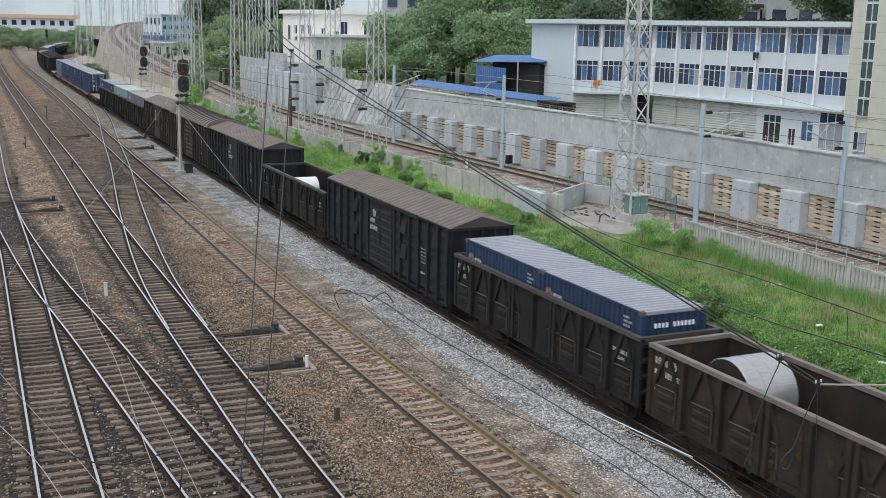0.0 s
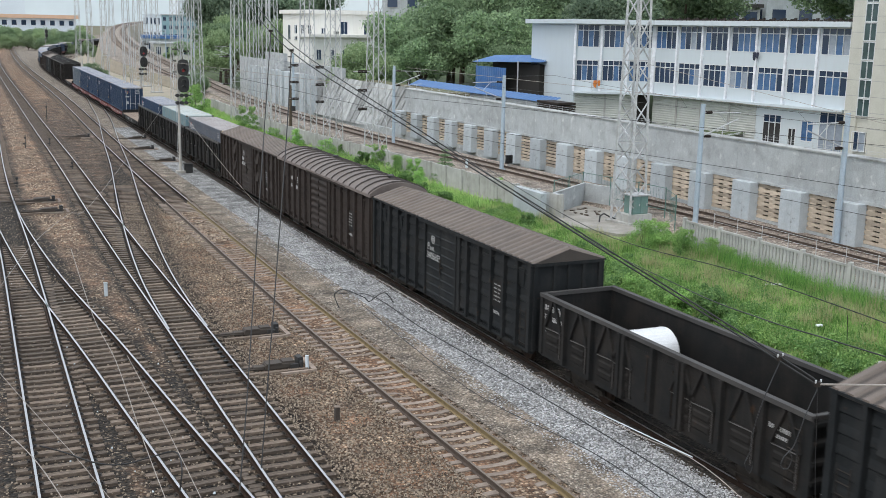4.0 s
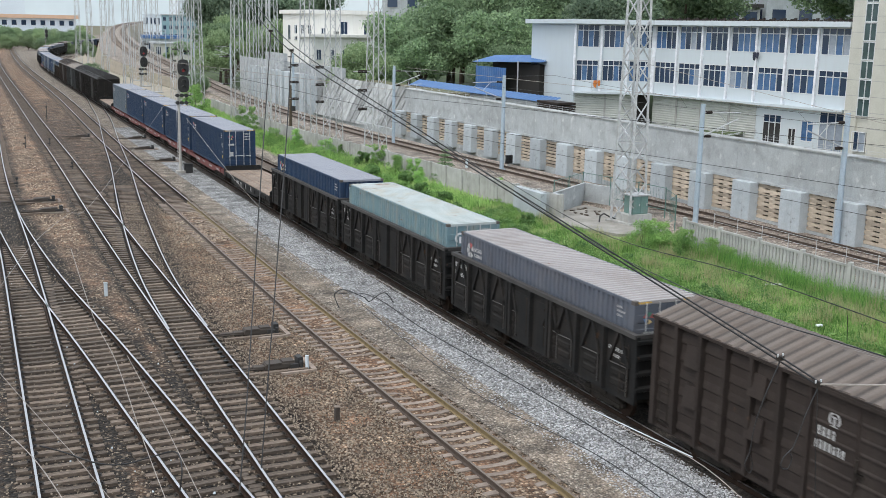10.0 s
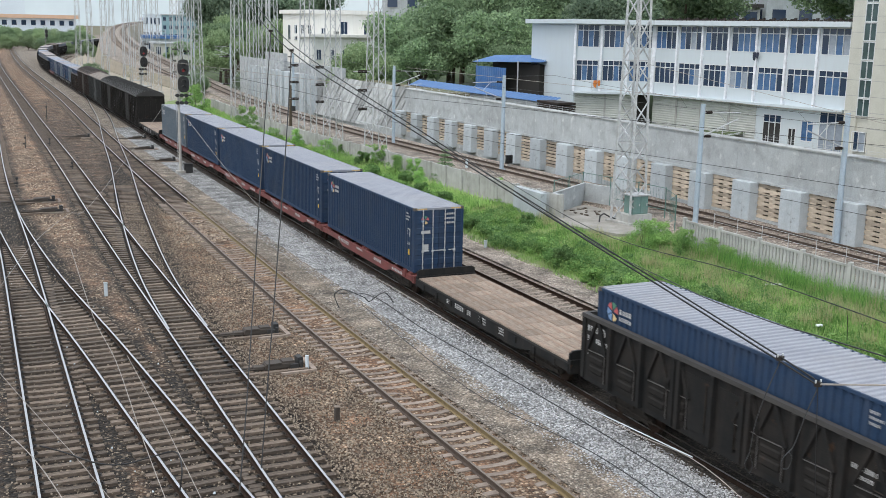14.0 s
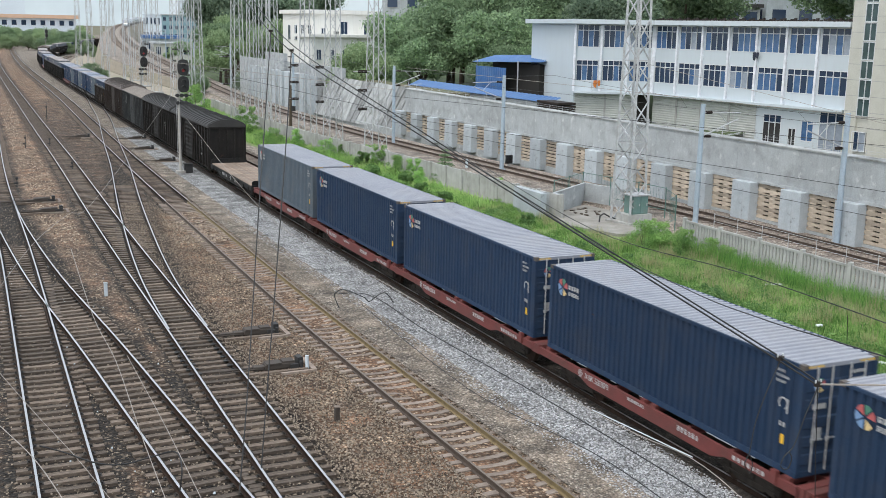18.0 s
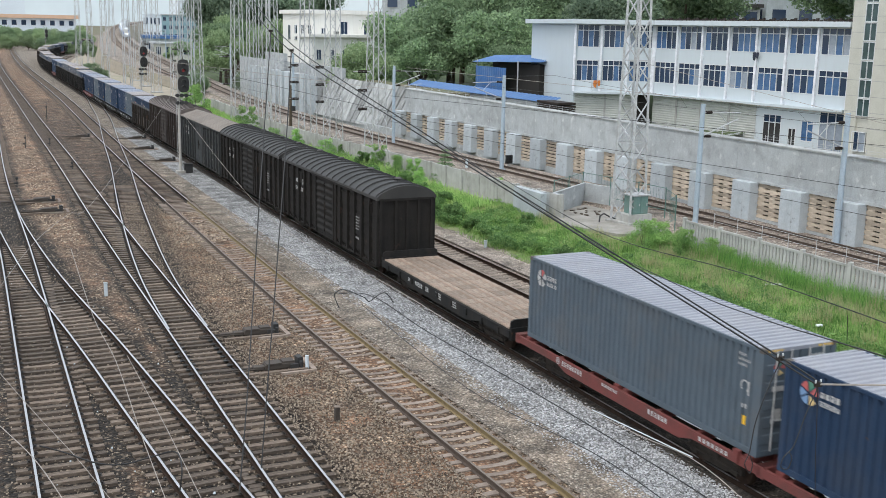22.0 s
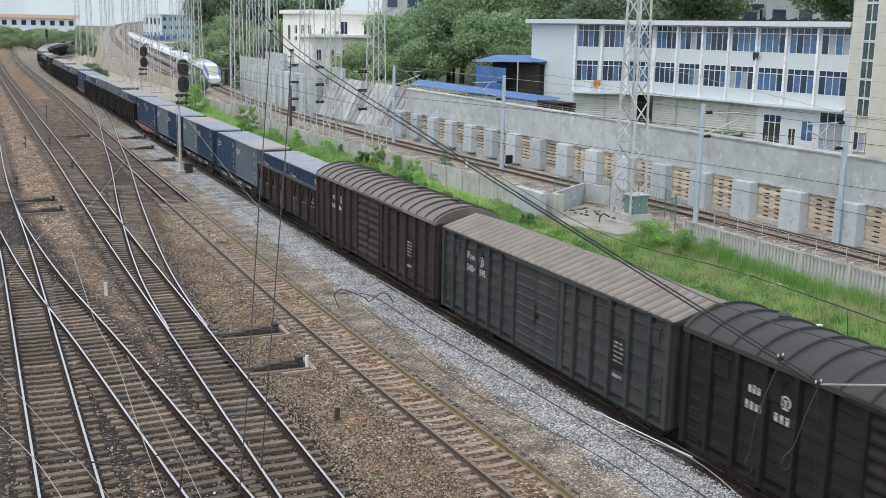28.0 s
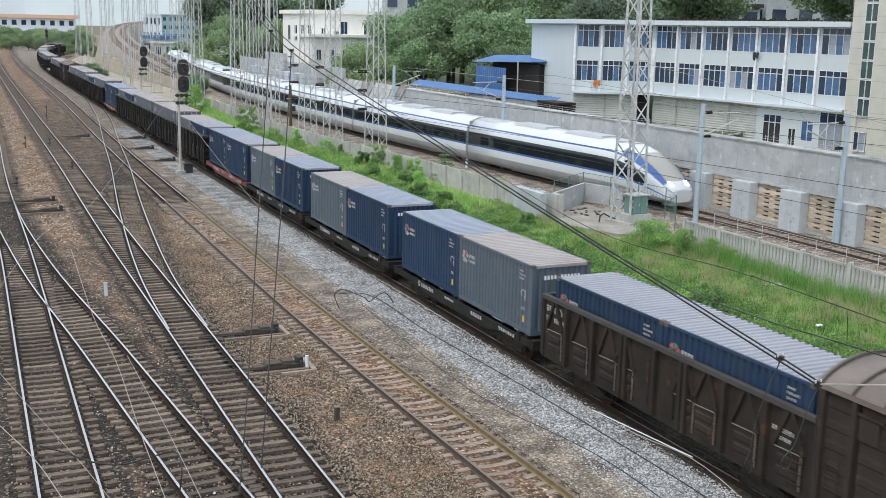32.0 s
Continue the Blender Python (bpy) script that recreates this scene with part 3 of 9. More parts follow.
tagged(far_tan, "dusty tan ballast shoulder far along the train's track", "ballast")
grey = strip("grey_shoulder", off(x_train, -3.9), off(x_train, -1.12), YN, -0.164, M_GREYBAL)
tagged(grey, "fresh grey ballast shoulder beside the train's track", "ballast")
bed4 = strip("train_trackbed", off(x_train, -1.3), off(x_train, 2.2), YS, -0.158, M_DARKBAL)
tagged(bed4, "dark oily ballast beneath the goods train", "ballast")
pale_yard = strip("goods_yard_ground", off(x_loop, 2.6), lambda y: x_fast(y) - bed_left(y) - 1.0, [y for y in YS if y >= 150 and y < 640], -0.26, M_SLOPE)
tagged(pale_yard, "dusty pale ground between the loop and the fast line", "ground")
lsh = strip("loop_shoulder", off(x_loop, 1.35), off(x_loop, 3.35), [y for y in YS if y <= 150], -0.125, M_FASTBAL)
tagged(lsh, "pale gravel shoulder beside the empty loop track", "ballast")
bed5 = strip("loop_trackbed", off(x_train, 2.1), off(x_loop, 2.9), YS, -0.215, M_TANBAL)
tagged(bed5, "pale ballast around the empty loop track", "ballast")


# ---- tracks ----
def rail_mesh(line, zf, ys, side, gauge=0.7535):
    """A rail's foot, web and head along a line; its top is at zf."""
    prof = [(-0.075, -0.19), (0.075, -0.19), (0.075, -0.175), (0.012, -0.15), (0.012, -0.045), (0.041, -0.035), (0.041, -0.006), (0.034, 0.0), (-0.034, 0.0), (-0.041, -0.006), (-0.041, -0.035), (-0.012, -0.045), (-0.012, -0.15), (-0.075, -0.175)]
    bm = B()
    rows = []
    for y in ys:
        s = (line(y + 0.5) - line(y - 0.5))
        cx = line(y) + side * gauge
        rows.append([bm.verts.new((cx + p[0], y - side * gauge * s, zf(y) + p[1])) for p in prof])
    k = len(prof)
    for a, b in zip(rows, rows[1:]):
        for i in range(k):
            f = bm.faces.new((a[i], a[(i + 1) % k], b[(i + 1) % k], b[i]))
            f.material_index = 1 if i == 7 else 0
    return bm


def sleeper_mesh(kind):
    bm = B()
    if kind == "timber":
        box(bm, -1.25, 1.25, -0.11, 0.11, -0.36, -0.18)
    else:
        prof = [(-1.25, -0.17), (-0.6, -0.165), (-0.35, -0.2), (0.35, -0.205), (0.6, -0.165), (1.25, -0.17), (1.25, -0.37), (-1.25, -0.37)]
        prism(bm, prof, "y", -0.105, 0.105)
    me = bpy.data.meshes.new("sleeper")
    bm.to_mesh(me)
    bm.free()
    me.materials.append(M_TIMBER if kind == "timber" else M_CONSLEEP)
    return me


M_SOOT = mat("greasy_plate", (0.014, 0.012, 0.011), (0.03, 0.024, 0.02), 5, 0.7, 0.003)
SLEEPERS = {k: sleeper_mesh(k) for k in ("timber", "concrete")}


def track(name, line, y0, y1, zf=flat, kind="concrete", rail=None, label="", near=150, pitch=0.56, cut=(), rails=True, dull=False, wide=lambda y: 1.0, width_shift=lambda y: 0.0):
    root = empty(name)
    tagged(root, label, "railway track", "tracks of the yard", "structure")
    n = int((y1 - y0) / 2.5)
    ys = [y0 + (y1 - y0) * i / n for i in range(n + 1)]
    if rails:
        for sgn in (-1, 1):
            part("rail", rail_mesh(line, zf, ys, sgn), [(rail[0] if sgn < 0 else rail[1]) if rail else M_RAIL, M_RAILDULL if rail or dull else M_RAILTOP], root)
    rng = random.Random(name)
    y = y0
    far = B()
    while y < y1:
        if not any(a < y < b for a, b in cut):
            yaw = -(line(y + 0.5) - line(y - 0.5)) + rng.uniform(-0.012, 0.012)
            m = Matrix.Translation((line(y) + rng.uniform(-0.03, 0.03) + width_shift(y), y, zf(y) + rng.uniform(-0.008, 0.004))) @ Matrix.Rotation(yaw, 4, "Z") @ Matrix.Diagonal((wide(y), 1, 1, 1))
            if y < near:
                o = new("sleeper", SLEEPERS[kind])
                o.parent = root
                o.matrix_local = m
            else:
                box(far, -1.25, 1.25, -0.12, 0.12, -0.34, -0.175, 0, m)
        y += pitch
    if kind == "timber" and rails:
        # tie plates and spikes under both rails
        pl = B()
        y = y0
        while y < min(y1, 80):
            for sgn in (-1, 1):
                c = line(y) + sgn * 0.7535
                box(pl, c - 0.17, c + 0.17, y - 0.09, y + 0.09, zf(y) - 0.185, zf(y) - 0.165)
                for d in (-0.11, 0.11):
                    box(pl, c + d - 0.025, c + d + 0.025, y - 0.05, y + 0.05, zf(y) - 0.17, zf(y) - 0.125)
            y += pitch
        tagged(part("tie_plates", pl, M_SOOT, root, "black greasy tie plates with spikes"), kind="stuff")
    if y1 > near:
        o = part("far_sleepers", far, M_TIMBER if kind == "timber" else M_CONSLEEP, root)
        tagged(o, kind="stuff")
    else:
        far.free()
    return root


track("west_track", x_west, 12, 640, kind="timber", label="polished rails on weathered timber sleepers in oily ballast", near=90, cut=((62, 78),))
track("branch_track", x_branch, 15, 78, kind="timber", label="curving turnout track on weathered timber sleepers", cut=((52, 90),))
track("main_track", x_main, 12, 640, kind="timber", label="straight main track with turnout on brown timber sleepers", near=110)
track("crossover_track", x_cross, 42, 186, kind="timber", label="curved crossover track joining the yard tracks", cut=((30, 58), (84, 104), (150, 190)), near=160)
track("siding_track", x_siding, 12, 74, kind="concrete", rail=(M_RAILBROWN, M_RAILYEL), label="dusty siding with ochre rails on dished concrete sleepers", near=110)
track("far_siding_track", x_siding, 74, 640, kind="timber", label="polished siding rails beyond the crossover in oily ballast", near=112)
track("train_track", x_train, -20, 600, kind="concrete", label="dark rails beneath the passing goods train", near=-50)
track("loop_track", x_loop, 15, 400, kind="concrete", label="empty loop track with rusty rails and concrete sleepers", near=75, dull=True)
track("fast_track", x_fast, 15, 900, zf=z_fast, kind="concrete", rail=(M_RAILBROWN, M_RAILBROWN), label="single high speed track beside the retaining wall", near=95, dull=True)
track("distant_fast_track", x_fast, 899, 2010, zf=z_fast, kind="concrete", rail=(M_RAILBROWN, M_RAILBROWN), label="high speed track far along the curving line", near=0, pitch=12.0, dull=True)
track("second_fast_track", lambda y: x_fast(y) - 4.6 * min(1.0, max(0.0, (y - 175) / 60)) ** 0.8, 200, 800, zf=z_fast, kind="concrete", rail=(M_RAILBROWN, M_RAILBROWN), label="second high speed track joining the first far off", near=100, dull=True)


# ---- the goods train ----
GROUP_T = "wagons of the goods train"


def bogie(root, y):
    """A two-axle bogie: cast side frames, bolster, springs, axles and wheels."""
    bm = B()
    for sx in (-1, 1):
        x = sx * 1.0
        prism(bm, [(y - 1.15, 0.5), (y - 1.15, 0.36), (y - 0.75, 0.36), (y - 0.45, 0.24), (y + 0.45, 0.24), (y + 0.75, 0.36), (y + 1.15, 0.36), (y + 1.15, 0.5), (y + 0.5, 0.68), (y - 0.5, 0.68)], "x", x - 0.06, x + 0.06)
        for dy in (-0.14, 0.14):
            rod(bm, (x, y + dy, 0.3), (x, y + dy, 0.6), 0.09, 8)
        for dy in (-0.875, 0.875):
            box(bm, x - 0.1, x + 0.1, y + dy - 0.14, y + dy + 0.14, 0.3, 0.56)
    box(bm, -1.1, 1.1, y - 0.22, y + 0.22, 0.55, 0.78)
    b = part("bogie", bm, M_UNDER, root)
    for dy in (-0.875, 0.875):
        bm = B()
        rod(bm, (-0.85, y + dy, 0.42), (0.85, y + dy, 0.42), 0.08, 8)
        part("axle", bm, M_UNDER, b)
        for sx in (-1, 1):
            bm = B()
            rod(bm, (sx * 0.69, y + dy, 0.42), (sx * 0.8, y + dy, 0.42), 0.42, 20)
            rod(bm, (sx * 0.66, y + dy, 0.42), (sx * 0.69, y + dy, 0.42), 0.45, 20)
            part("wheel", bm, M_RAIL, b)
    return b


def running_gear(root, half, sill_mat=None):
    for y in (-(half - 2.2), half - 2.2):
        bogie(root, y)
    bm = B()
    box(bm, -0.2, 0.2, -half, half, 0.7, 1.02)
    part("centre_sill", bm, sill_mat or M_UNDER, root)
    for s in (-1, 1):
        bm = B()
        box(bm, -0.12, 0.12, min(s * half, s * (half + 0.42)), max(s * half, s * (half + 0.42)), 0.76, 0.98)
        box(bm, -0.2, 0.2, s * (half + 0.36) - 0.09, s * (half + 0.36) + 0.09, 0.72, 1.02)
        part("coupler", bm, M_UNDER, root)
    bm = B()
    rod(bm, (-0.65, -1.2, 0.62), (-0.65, 0.2, 0.62), 0.2, 12)
    rod(bm, (-0.65, 0.2, 0.62), (-0.65, 0.9, 0.62), 0.1, 10)
    part("brake_cylinder", bm, M_UNDER, root)
    bm = B()
    rod(bm, (-1.2, -half + 1.0, 0.5), (-1.2, half - 1.0, 0.5), 0.02, 5)
    part("brake_pipe", bm, M_UNDER, root)


def bars(bm, x, y, z, w, h, n, seed, gap=0.42, mi=0):
    """A line of n letter-sized bars on the side face at x, read along the side from y downwards."""
    rng = random.Random(seed)
    cw = w / n
    for i in range(n):
        y0 = y - i * cw
        ww = cw * (1 - gap)
        hh = h * rng.choice((1, 1, 1, 0.9))
        box(bm, x - 0.004, x + 0.002, y0 - ww, y0, z, z + hh, mi)
        if rng.random() < 0.55:
            box(bm, x - 0.0045, x + 0.002, y0 - ww * 0.66, y0 - ww * 0.3, z + hh * 0.55, z + hh * 0.8, 1)
        if rng.random() < 0.45:
            box(bm, x - 0.0045, x + 0.002, y0 - ww * 0.66, y0 - ww * 0.3, z + hh * 0.18, z + hh * 0.42, 1)


def ring(bm, x, y, z, r, w, mi=0, n=14, a0=0.0, a1=2 * math.pi):
    for i in range(n):
        a, b = a0 + (a1 - a0) * i / n, a0 + (a1 - a0) * (i + 1) / n
        vs = [bm.verts.new((x, y - rr * math.cos(t), z + rr * math.sin(t))) for rr, t in ((r, a), (r, b), (r - w, b), (r - w, a))]
        bm.faces.new(vs).material_index = mi


def badge(bm, x, y, z, r, mi=0):
    """A round works emblem: an open ring over a rail-shaped stem."""
    ring(bm, x, y, z, r, r * 0.3, mi, 14, radians(-50), radians(230))
    box(bm, x - 0.003, x + 0.001, y - r * 0.17, y + r * 0.17, z - r * 0.9, z + r * 0.25, mi)
    box(bm, x - 0.003, x + 0.001, y - r * 0.42, y + r * 0.42, z + r * 0.15, z + r * 0.38, mi)
    box(bm, x - 0.003, x + 0.001, y - r * 0.6, y + r * 0.6, z - r * 1.05, z - r * 0.85, mi)


def gondola(body, label, seed, load_rust=False, latch=None):
    """An open wagon: ribbed sides with posts, splayed braces and drop doors, a rim, horizontal end ribs."""
    root = empty("gondola_wagon")
    tagged(root, label, "freight wagon", GROUP_T)
    H, Z0, ZT, hw = 6.45, 1.02, 3.06, 1.42
    bm = B()
    box(bm, -hw, hw, -H, H, Z0, Z0 + 0.12)
    part("floor", bm, body if not load_rust else M_ROOFBROWN, root)
    for s in (-1, 1):
        bm = B()
        box(bm, s * hw - 0.02, s * hw + 0.02, -H, H, Z0, ZT)
        part("side_wall", bm, body, root)
        bm = B()
        y0 = s * H
        box(bm, -hw, hw, y0 - 0.02, y0 + 0.02, Z0, ZT)
        part("end_wall", bm, body, root)
        for k in range(4):
            bm = B()
            z = 1.25 + 0.5 * k
            a, b = (y0, y0 + 0.13) if s > 0 else (y0 - 0.13, y0)
            prism(bm, [(a if s > 0 else b, z), (b if s > 0 else a, z + 0.06), (b if s > 0 else a, z + 0.16), (a if s > 0 else b, z + 0.22)], "x", -hw - 0.04, hw + 0.04)
            part("end_rib", bm, body, root)
        for sy in (-1, 1):
            bm = B()
            box(bm, s * hw - 0.05, s * hw + 0.07 * s + 0.05 * (s > 0), sy * H - 0.09, sy * H + 0.09, Z0 - 0.1, ZT - 0.02) if s > 0 else box(bm, s * hw - 0.07, s * hw + 0.05, sy * H - 0.09, sy * H + 0.09, Z0 - 0.1, ZT - 0.02)
            part("corner_post", bm, body, root)
        # posts and bays: six braced bays about a plain centre bay
        x = s * hw
        edges = [-H + 1.62 * i for i in range(4)] + [-1.35, -0.1, 1.35] + [H - 1.62 * i for i in (3, 2, 1, 0)]
        edges = sorted(set(round(e, 2) for e in edges))
        for e in edges[1:-1]:
            bm = B()
            w = 0.08 if abs(e) < 1.5 else 0.075
            x0, x1 = (x, x + 0.18) if s > 0 else (x - 0.18, x)
            box(bm, x0, x1, e - w, e + w, Z0 - 0.06, ZT - 0.1)
            part("side_post", bm, body, root)
        for a, b in zip(edges, edges[1:]):
            if abs((a + b) / 2) < 1.4:
                bm = B()
                x0, x1 = (x, x + 0.05) if s > 0 else (x - 0.05, x)
                box(bm, x0, x1, a + 0.22, b - 0.22, Z0 + 0.1, ZT - 0.35)
                d = part("side_door", bm, body, root)
                bm = B()
                rod(bm, (x + s * 0.07, a + 0.3, Z0 + 0.2), (x + s * 0.07, a + 0.3, ZT - 0.5), 0.018, 5)
                part("door_bar", bm, M_UNDER, d)
                continue
            mid = (a + b) / 2
            for q in (-1, 1):
                bm = B()
                beam(bm, (x + s * 0.06, mid + q * 0.08, ZT - 0.12), (x + s * 0.06, mid + q * 0.52, Z0 + 0.95), 0.1, 0.12)
                part("brace", bm, body, root)
            bm = B()
            x0, x1 = (x, x + 0.05) if s > 0 else (x - 0.05, x)
            box(bm, x0, x1, mid - 0.5, mid + 0.5, Z0 + 0.02, Z0 + 0.93)
            d = part("drop_door", bm, M_SOOTWAG if body is M_WAGON else body, root)
            bm = B()
            xo = x + s * 0.05
            for z in (0.2, 0.52):
                prism(bm, [(xo, Z0 + z), (xo + s * 0.035, Z0 + z + 0.05), (xo + s * 0.035, Z0 + z + 0.19), (xo, Z0 + z + 0.24)], "y", mid - 0.36, mid + 0.36)
            part("door_swage", bm, M_SOOTWAG if body is M_WAGON else body, d)
            bm = B()
            rod(bm, (xo + s * 0.02, mid - 0.46, Z0 + 0.02), (xo + s * 0.02, mid - 0.46, Z0 + 0.93), 0.016, 5)
            rod(bm, (xo + s * 0.02, mid - 0.46, Z0 + 0.93), (xo + s * 0.02, mid + 0.46, Z0 + 0.9), 0.016, 5)
            part("door_latch", bm, latch or M_RIBDARK, d)
        bm = B()
        x0, x1 = x - 0.07, x + 0.07
        box(bm, x0 + (0.0 if s > 0 else -0.04), x1 + (0.04 if s > 0 else 0.0), -H - 0.06, H + 0.06, ZT - 0.1, ZT + 0.03)
        part("rim", bm, M_ROOFBROWN if load_rust else M_ROOFDARK, root, "worn top rim")
        bm = B()
        box(bm, -hw + 0.05, hw - 0.05, y0 - 0.07, y0 + 0.07, ZT - 0.1, ZT + 0.03)
        part("end_rim", bm, M_ROOFBROWN if load_rust else M_ROOFDARK, root)
    bm = B()
    box(bm, -hw - 0.02, -hw + 0.08, -H, H, 0.86, 1.02)
    box(bm, hw - 0.08, hw + 0.02, -H, H, 0.86, 1.02)
    part("side_sill", bm, body, root)
    bm = B()
    xs = -hw - 0.024
    bars(bm, xs, 6.25, 2.55, 0.62, 0.2, 4, seed)
    bars(bm, xs, 5.75, 2.22, 0.75, 0.17, 7, seed + 1)
    bars(bm, xs, 6.25, 2.22, 0.3, 0.17, 2, seed + 5)
    badge(bm, xs, 5.42, 2.63, 0.16)
    bars(bm, xs, -5.0, 2.3, 0.8, 0.12, 8, seed + 2)
    bars(bm, xs, -5.1, 2.1, 0.6, 0.1, 6, seed + 3)
    bars(bm, xs, 6.2, 1.75, 0.4, 0.06, 8, seed + 4)
    part("lettering", bm, [M_LETTER, body], root, "worn white lettering")["kind"] = "stuff"
    bm = B()
    for dy in (0.0, 0.42):
        rod(bm, (-hw - 0.09, -H + 0.28 + dy, Z0), (-hw - 0.09, -H + 0.28 + dy, 2.7), 0.018, 4)
    for k in range(6):
        rod(bm, (-hw - 0.09, -H + 0.28, 1.2 + 0.28 * k), (-hw - 0.09, -H + 0.7, 1.2 + 0.28 * k), 0.016, 4)
    part("ladder", bm, M_UNDER, root)
    running_gear(root, 6.45)
    return root


def box_wagon(style, body, roof, label, seed, hatches="small", decal=True, number=None, bay_letters=False):
    """A covered wagon: pressed panels between posts, two sliding leaves, and a ribbed gable or arched roof."""
    root = empty("box_wagon")
    tagged(root, label, "freight wagon", GROUP_T)
    H, Z0, ZE, hw = (7.8 if style == "gable" else 8.1), 0.74, 3.93, 1.4
    rise = 0.46 if style == "gable" else 0.62
    rng = random.Random(seed)
    bm = B()
    box(bm, -hw + 0.07, hw - 0.07, -H, H, Z0, ZE)
    part("body", bm, body, root)
    # panels and posts
    door0, door1 = -1.55, 1.55
    cols = [(-H, door0, 6), (door1, H, 6)]
    for s in (-1, 1):
        x = s * hw
        post_y = []
        for a, b, n in cols:
            st = (b - a) / n
            post_y += [a + st * i for i in range(n + 1)]
            for i in range(n):
                y0, y1 = a + st * i + 0.09, a + st * (i + 1) - 0.09
                bm = B()
                out_ = [(x - s * 0.08, Z0 + 0.04)]
                for k in range(6):
                    z = Z0 + 0.16 + k * 0.51
                    out_ += [(x + s * 0.003, z), (x + s * (0.034 if style == "gable" else 0.02), z + 0.03), (x + s * 0.02, z + 0.17), (x + s * 0.003, z + 0.26)]
                prism(bm, out_ + [(x - s * 0.08, ZE - 0.06)], "y", y0 + 0.05, y1 - 0.05)
                part("pressed_panel", bm, body, root)
        for y in post_y:
            bm = B()
            w = 0.1 if abs(abs(y) - H) < 0.01 else 0.07
            x0, x1 = (x - 0.08, x + 0.13) if s > 0 else (x - 0.13, x + 0.08)
            yy = max(-H + w, min(H - w, y))
            box(bm, x0, x1, yy - w, yy + w, Z0 - 0.05, ZE - 0.02)
            part("side_post", bm, body, root)
        for d0, d1 in ((door0 + 0.08, 0.0), (0.02, door1 - 0.08)):
            bm = B()
            x0, x1 = (x - 0.08, x + 0.05) if s > 0 else (x - 0.05, x + 0.08)
            box(bm, x0, x1, d0, d1, Z0 + 0.02, ZE - 0.14)
            d = part("sliding_door", bm, body, root)
            bm = B()
            xo = x + s * 0.05
            nr = 8
            out_ = [(xo - s * 0.01, Z0 + 0.08)]
            for k in range(nr):
                z = Z0 + 0.12 + k * (2.86 / nr)
                if style == "arch":
                    out_ += [(xo + s * 0.003, z), (xo + s * 0.055, z + 0.1), (xo + s * 0.055, z + 0.17), (xo + s * 0.003, z + 0.28)]
                else:
                    out_ += [(xo + s * 0.003, z), (xo + s * 0.035, z + 0.015), (xo + s * 0.03, z + 0.045), (xo + s * 0.003, z + 0.085)]
            prism(bm, out_ + [(xo - s * 0.01, Z0 + 3.02)], "y", d0 + 0.07, d1 - 0.07)
            part("door_rib", bm, body, d)
            bm = B()
            rod(bm, (xo + s * 0.05, (d0 if d0 > 0 else d1) - 0.05, Z0 + 1.1), (xo + s * 0.05, (d0 if d0 > 0 else d1) - 0.05, Z0 + 1.8), 0.025, 5)
            box(bm, min(xo, xo + s * 0.07), max(xo, xo + s * 0.07), (d0 if d0 > 0 else d1) - 0.25, (d0 if d0 > 0 else d1) - 0.05, Z0 + 1.4, Z0 + 1.48)
            part("door_handle", bm, M_UNDER, d)
        bm = B()
        x0, x1 = (x, x + 0.15) if s > 0 else (x - 0.15, x)
        box(bm, x0, x1, -4.6, 2.2, ZE - 0.12, ZE - 0.02)
        part("door_rail", bm, body, root, "long door rail under the eaves")
        bm = B()
        x0, x1 = (x, x + 0.09) if s > 0 else (x - 0.09, x)
        box(bm, x0, x1, door0 - 0.35, door0 - 0.02, Z0 - 0.02, ZE - 0.12)
        part("door_stop", bm, body, root)
        # ventilation hatches
        places = [(-6.9, 0), (-4.4, 1), (-3.15, 0), (4.6, 1), (6.6, 0)] if hatches == "small" else [(-6.55, 0), (-6.55, 1), (-3.0, 0), (-3.0, 1), (3.4, 0), (3.4, 1), (6.0, 0), (6.0, 1)]
        for y, lv in places:
            bm = B()
            if hatches == "small":
                z = 3.0
                box(bm, min(x, x + s * 0.05), max(x, x + s * 0.05), y - 0.3, y + 0.3, z, z + 0.55)
                box(bm, min(x, x + s * 0.08), max(x, x + s * 0.08), y - 0.42, y + 0.42, z + 0.57, z + 0.63)
            else:
                z = 1.75 + lv * 1.15
                prism(bm, [(x + s * 0.02, z), (x + s * 0.16, z), (x + s * 0.06, z + 0.62), (x + s * 0.02, z + 0.62)], "y", y - 0.3, y + 0.3)
            part("vent_hatch", bm, body, root)
        # steps near the corner
        for sy in (-1, 1):
            bm = B()
            yy = sy * (H - 0.55)
            for dy in (-0.2, 0.2):
                rod(bm, (x + s * 0.06, yy + dy, Z0 + 0.1), (x + s * 0.06, yy + dy, Z0 + 1.5), 0.014, 4)
            for k in range(5):
                rod(bm, (x + s * 0.06, yy - 0.2, Z0 + 0.15 + 0.3 * k), (x + s * 0.06, yy + 0.2, Z0 + 0.15 + 0.3 * k), 0.014, 4)
            part("ladder", bm, M_UNDER, root)
    # ends
    for sy in (-1, 1):
        y = sy * H
        for xx in (-1.33, -0.55, 0.05, 0.65, 1.33):
            bm = B()
            a, b = (y, y + 0.08) if sy > 0 else (y - 0.08, y)
            box(bm, xx - 0.07, xx + 0.07, a, b, Z0, ZE - 0.03)
            part("end_post", bm, body, root)
        bm = B()
        a, b = (y, y + 0.1) if sy > 0 else (y - 0.1, y)
        box(bm, -hw - 0.02, hw + 0.02, a, b, ZE - 0.1, ZE + 0.02)
        part("end_beam", bm, body, root)
    # roof
    def crown(x, extra=0.0):
        if style == "gable":
            return ZE + extra + rise * (1 - abs(x) / 1.52)
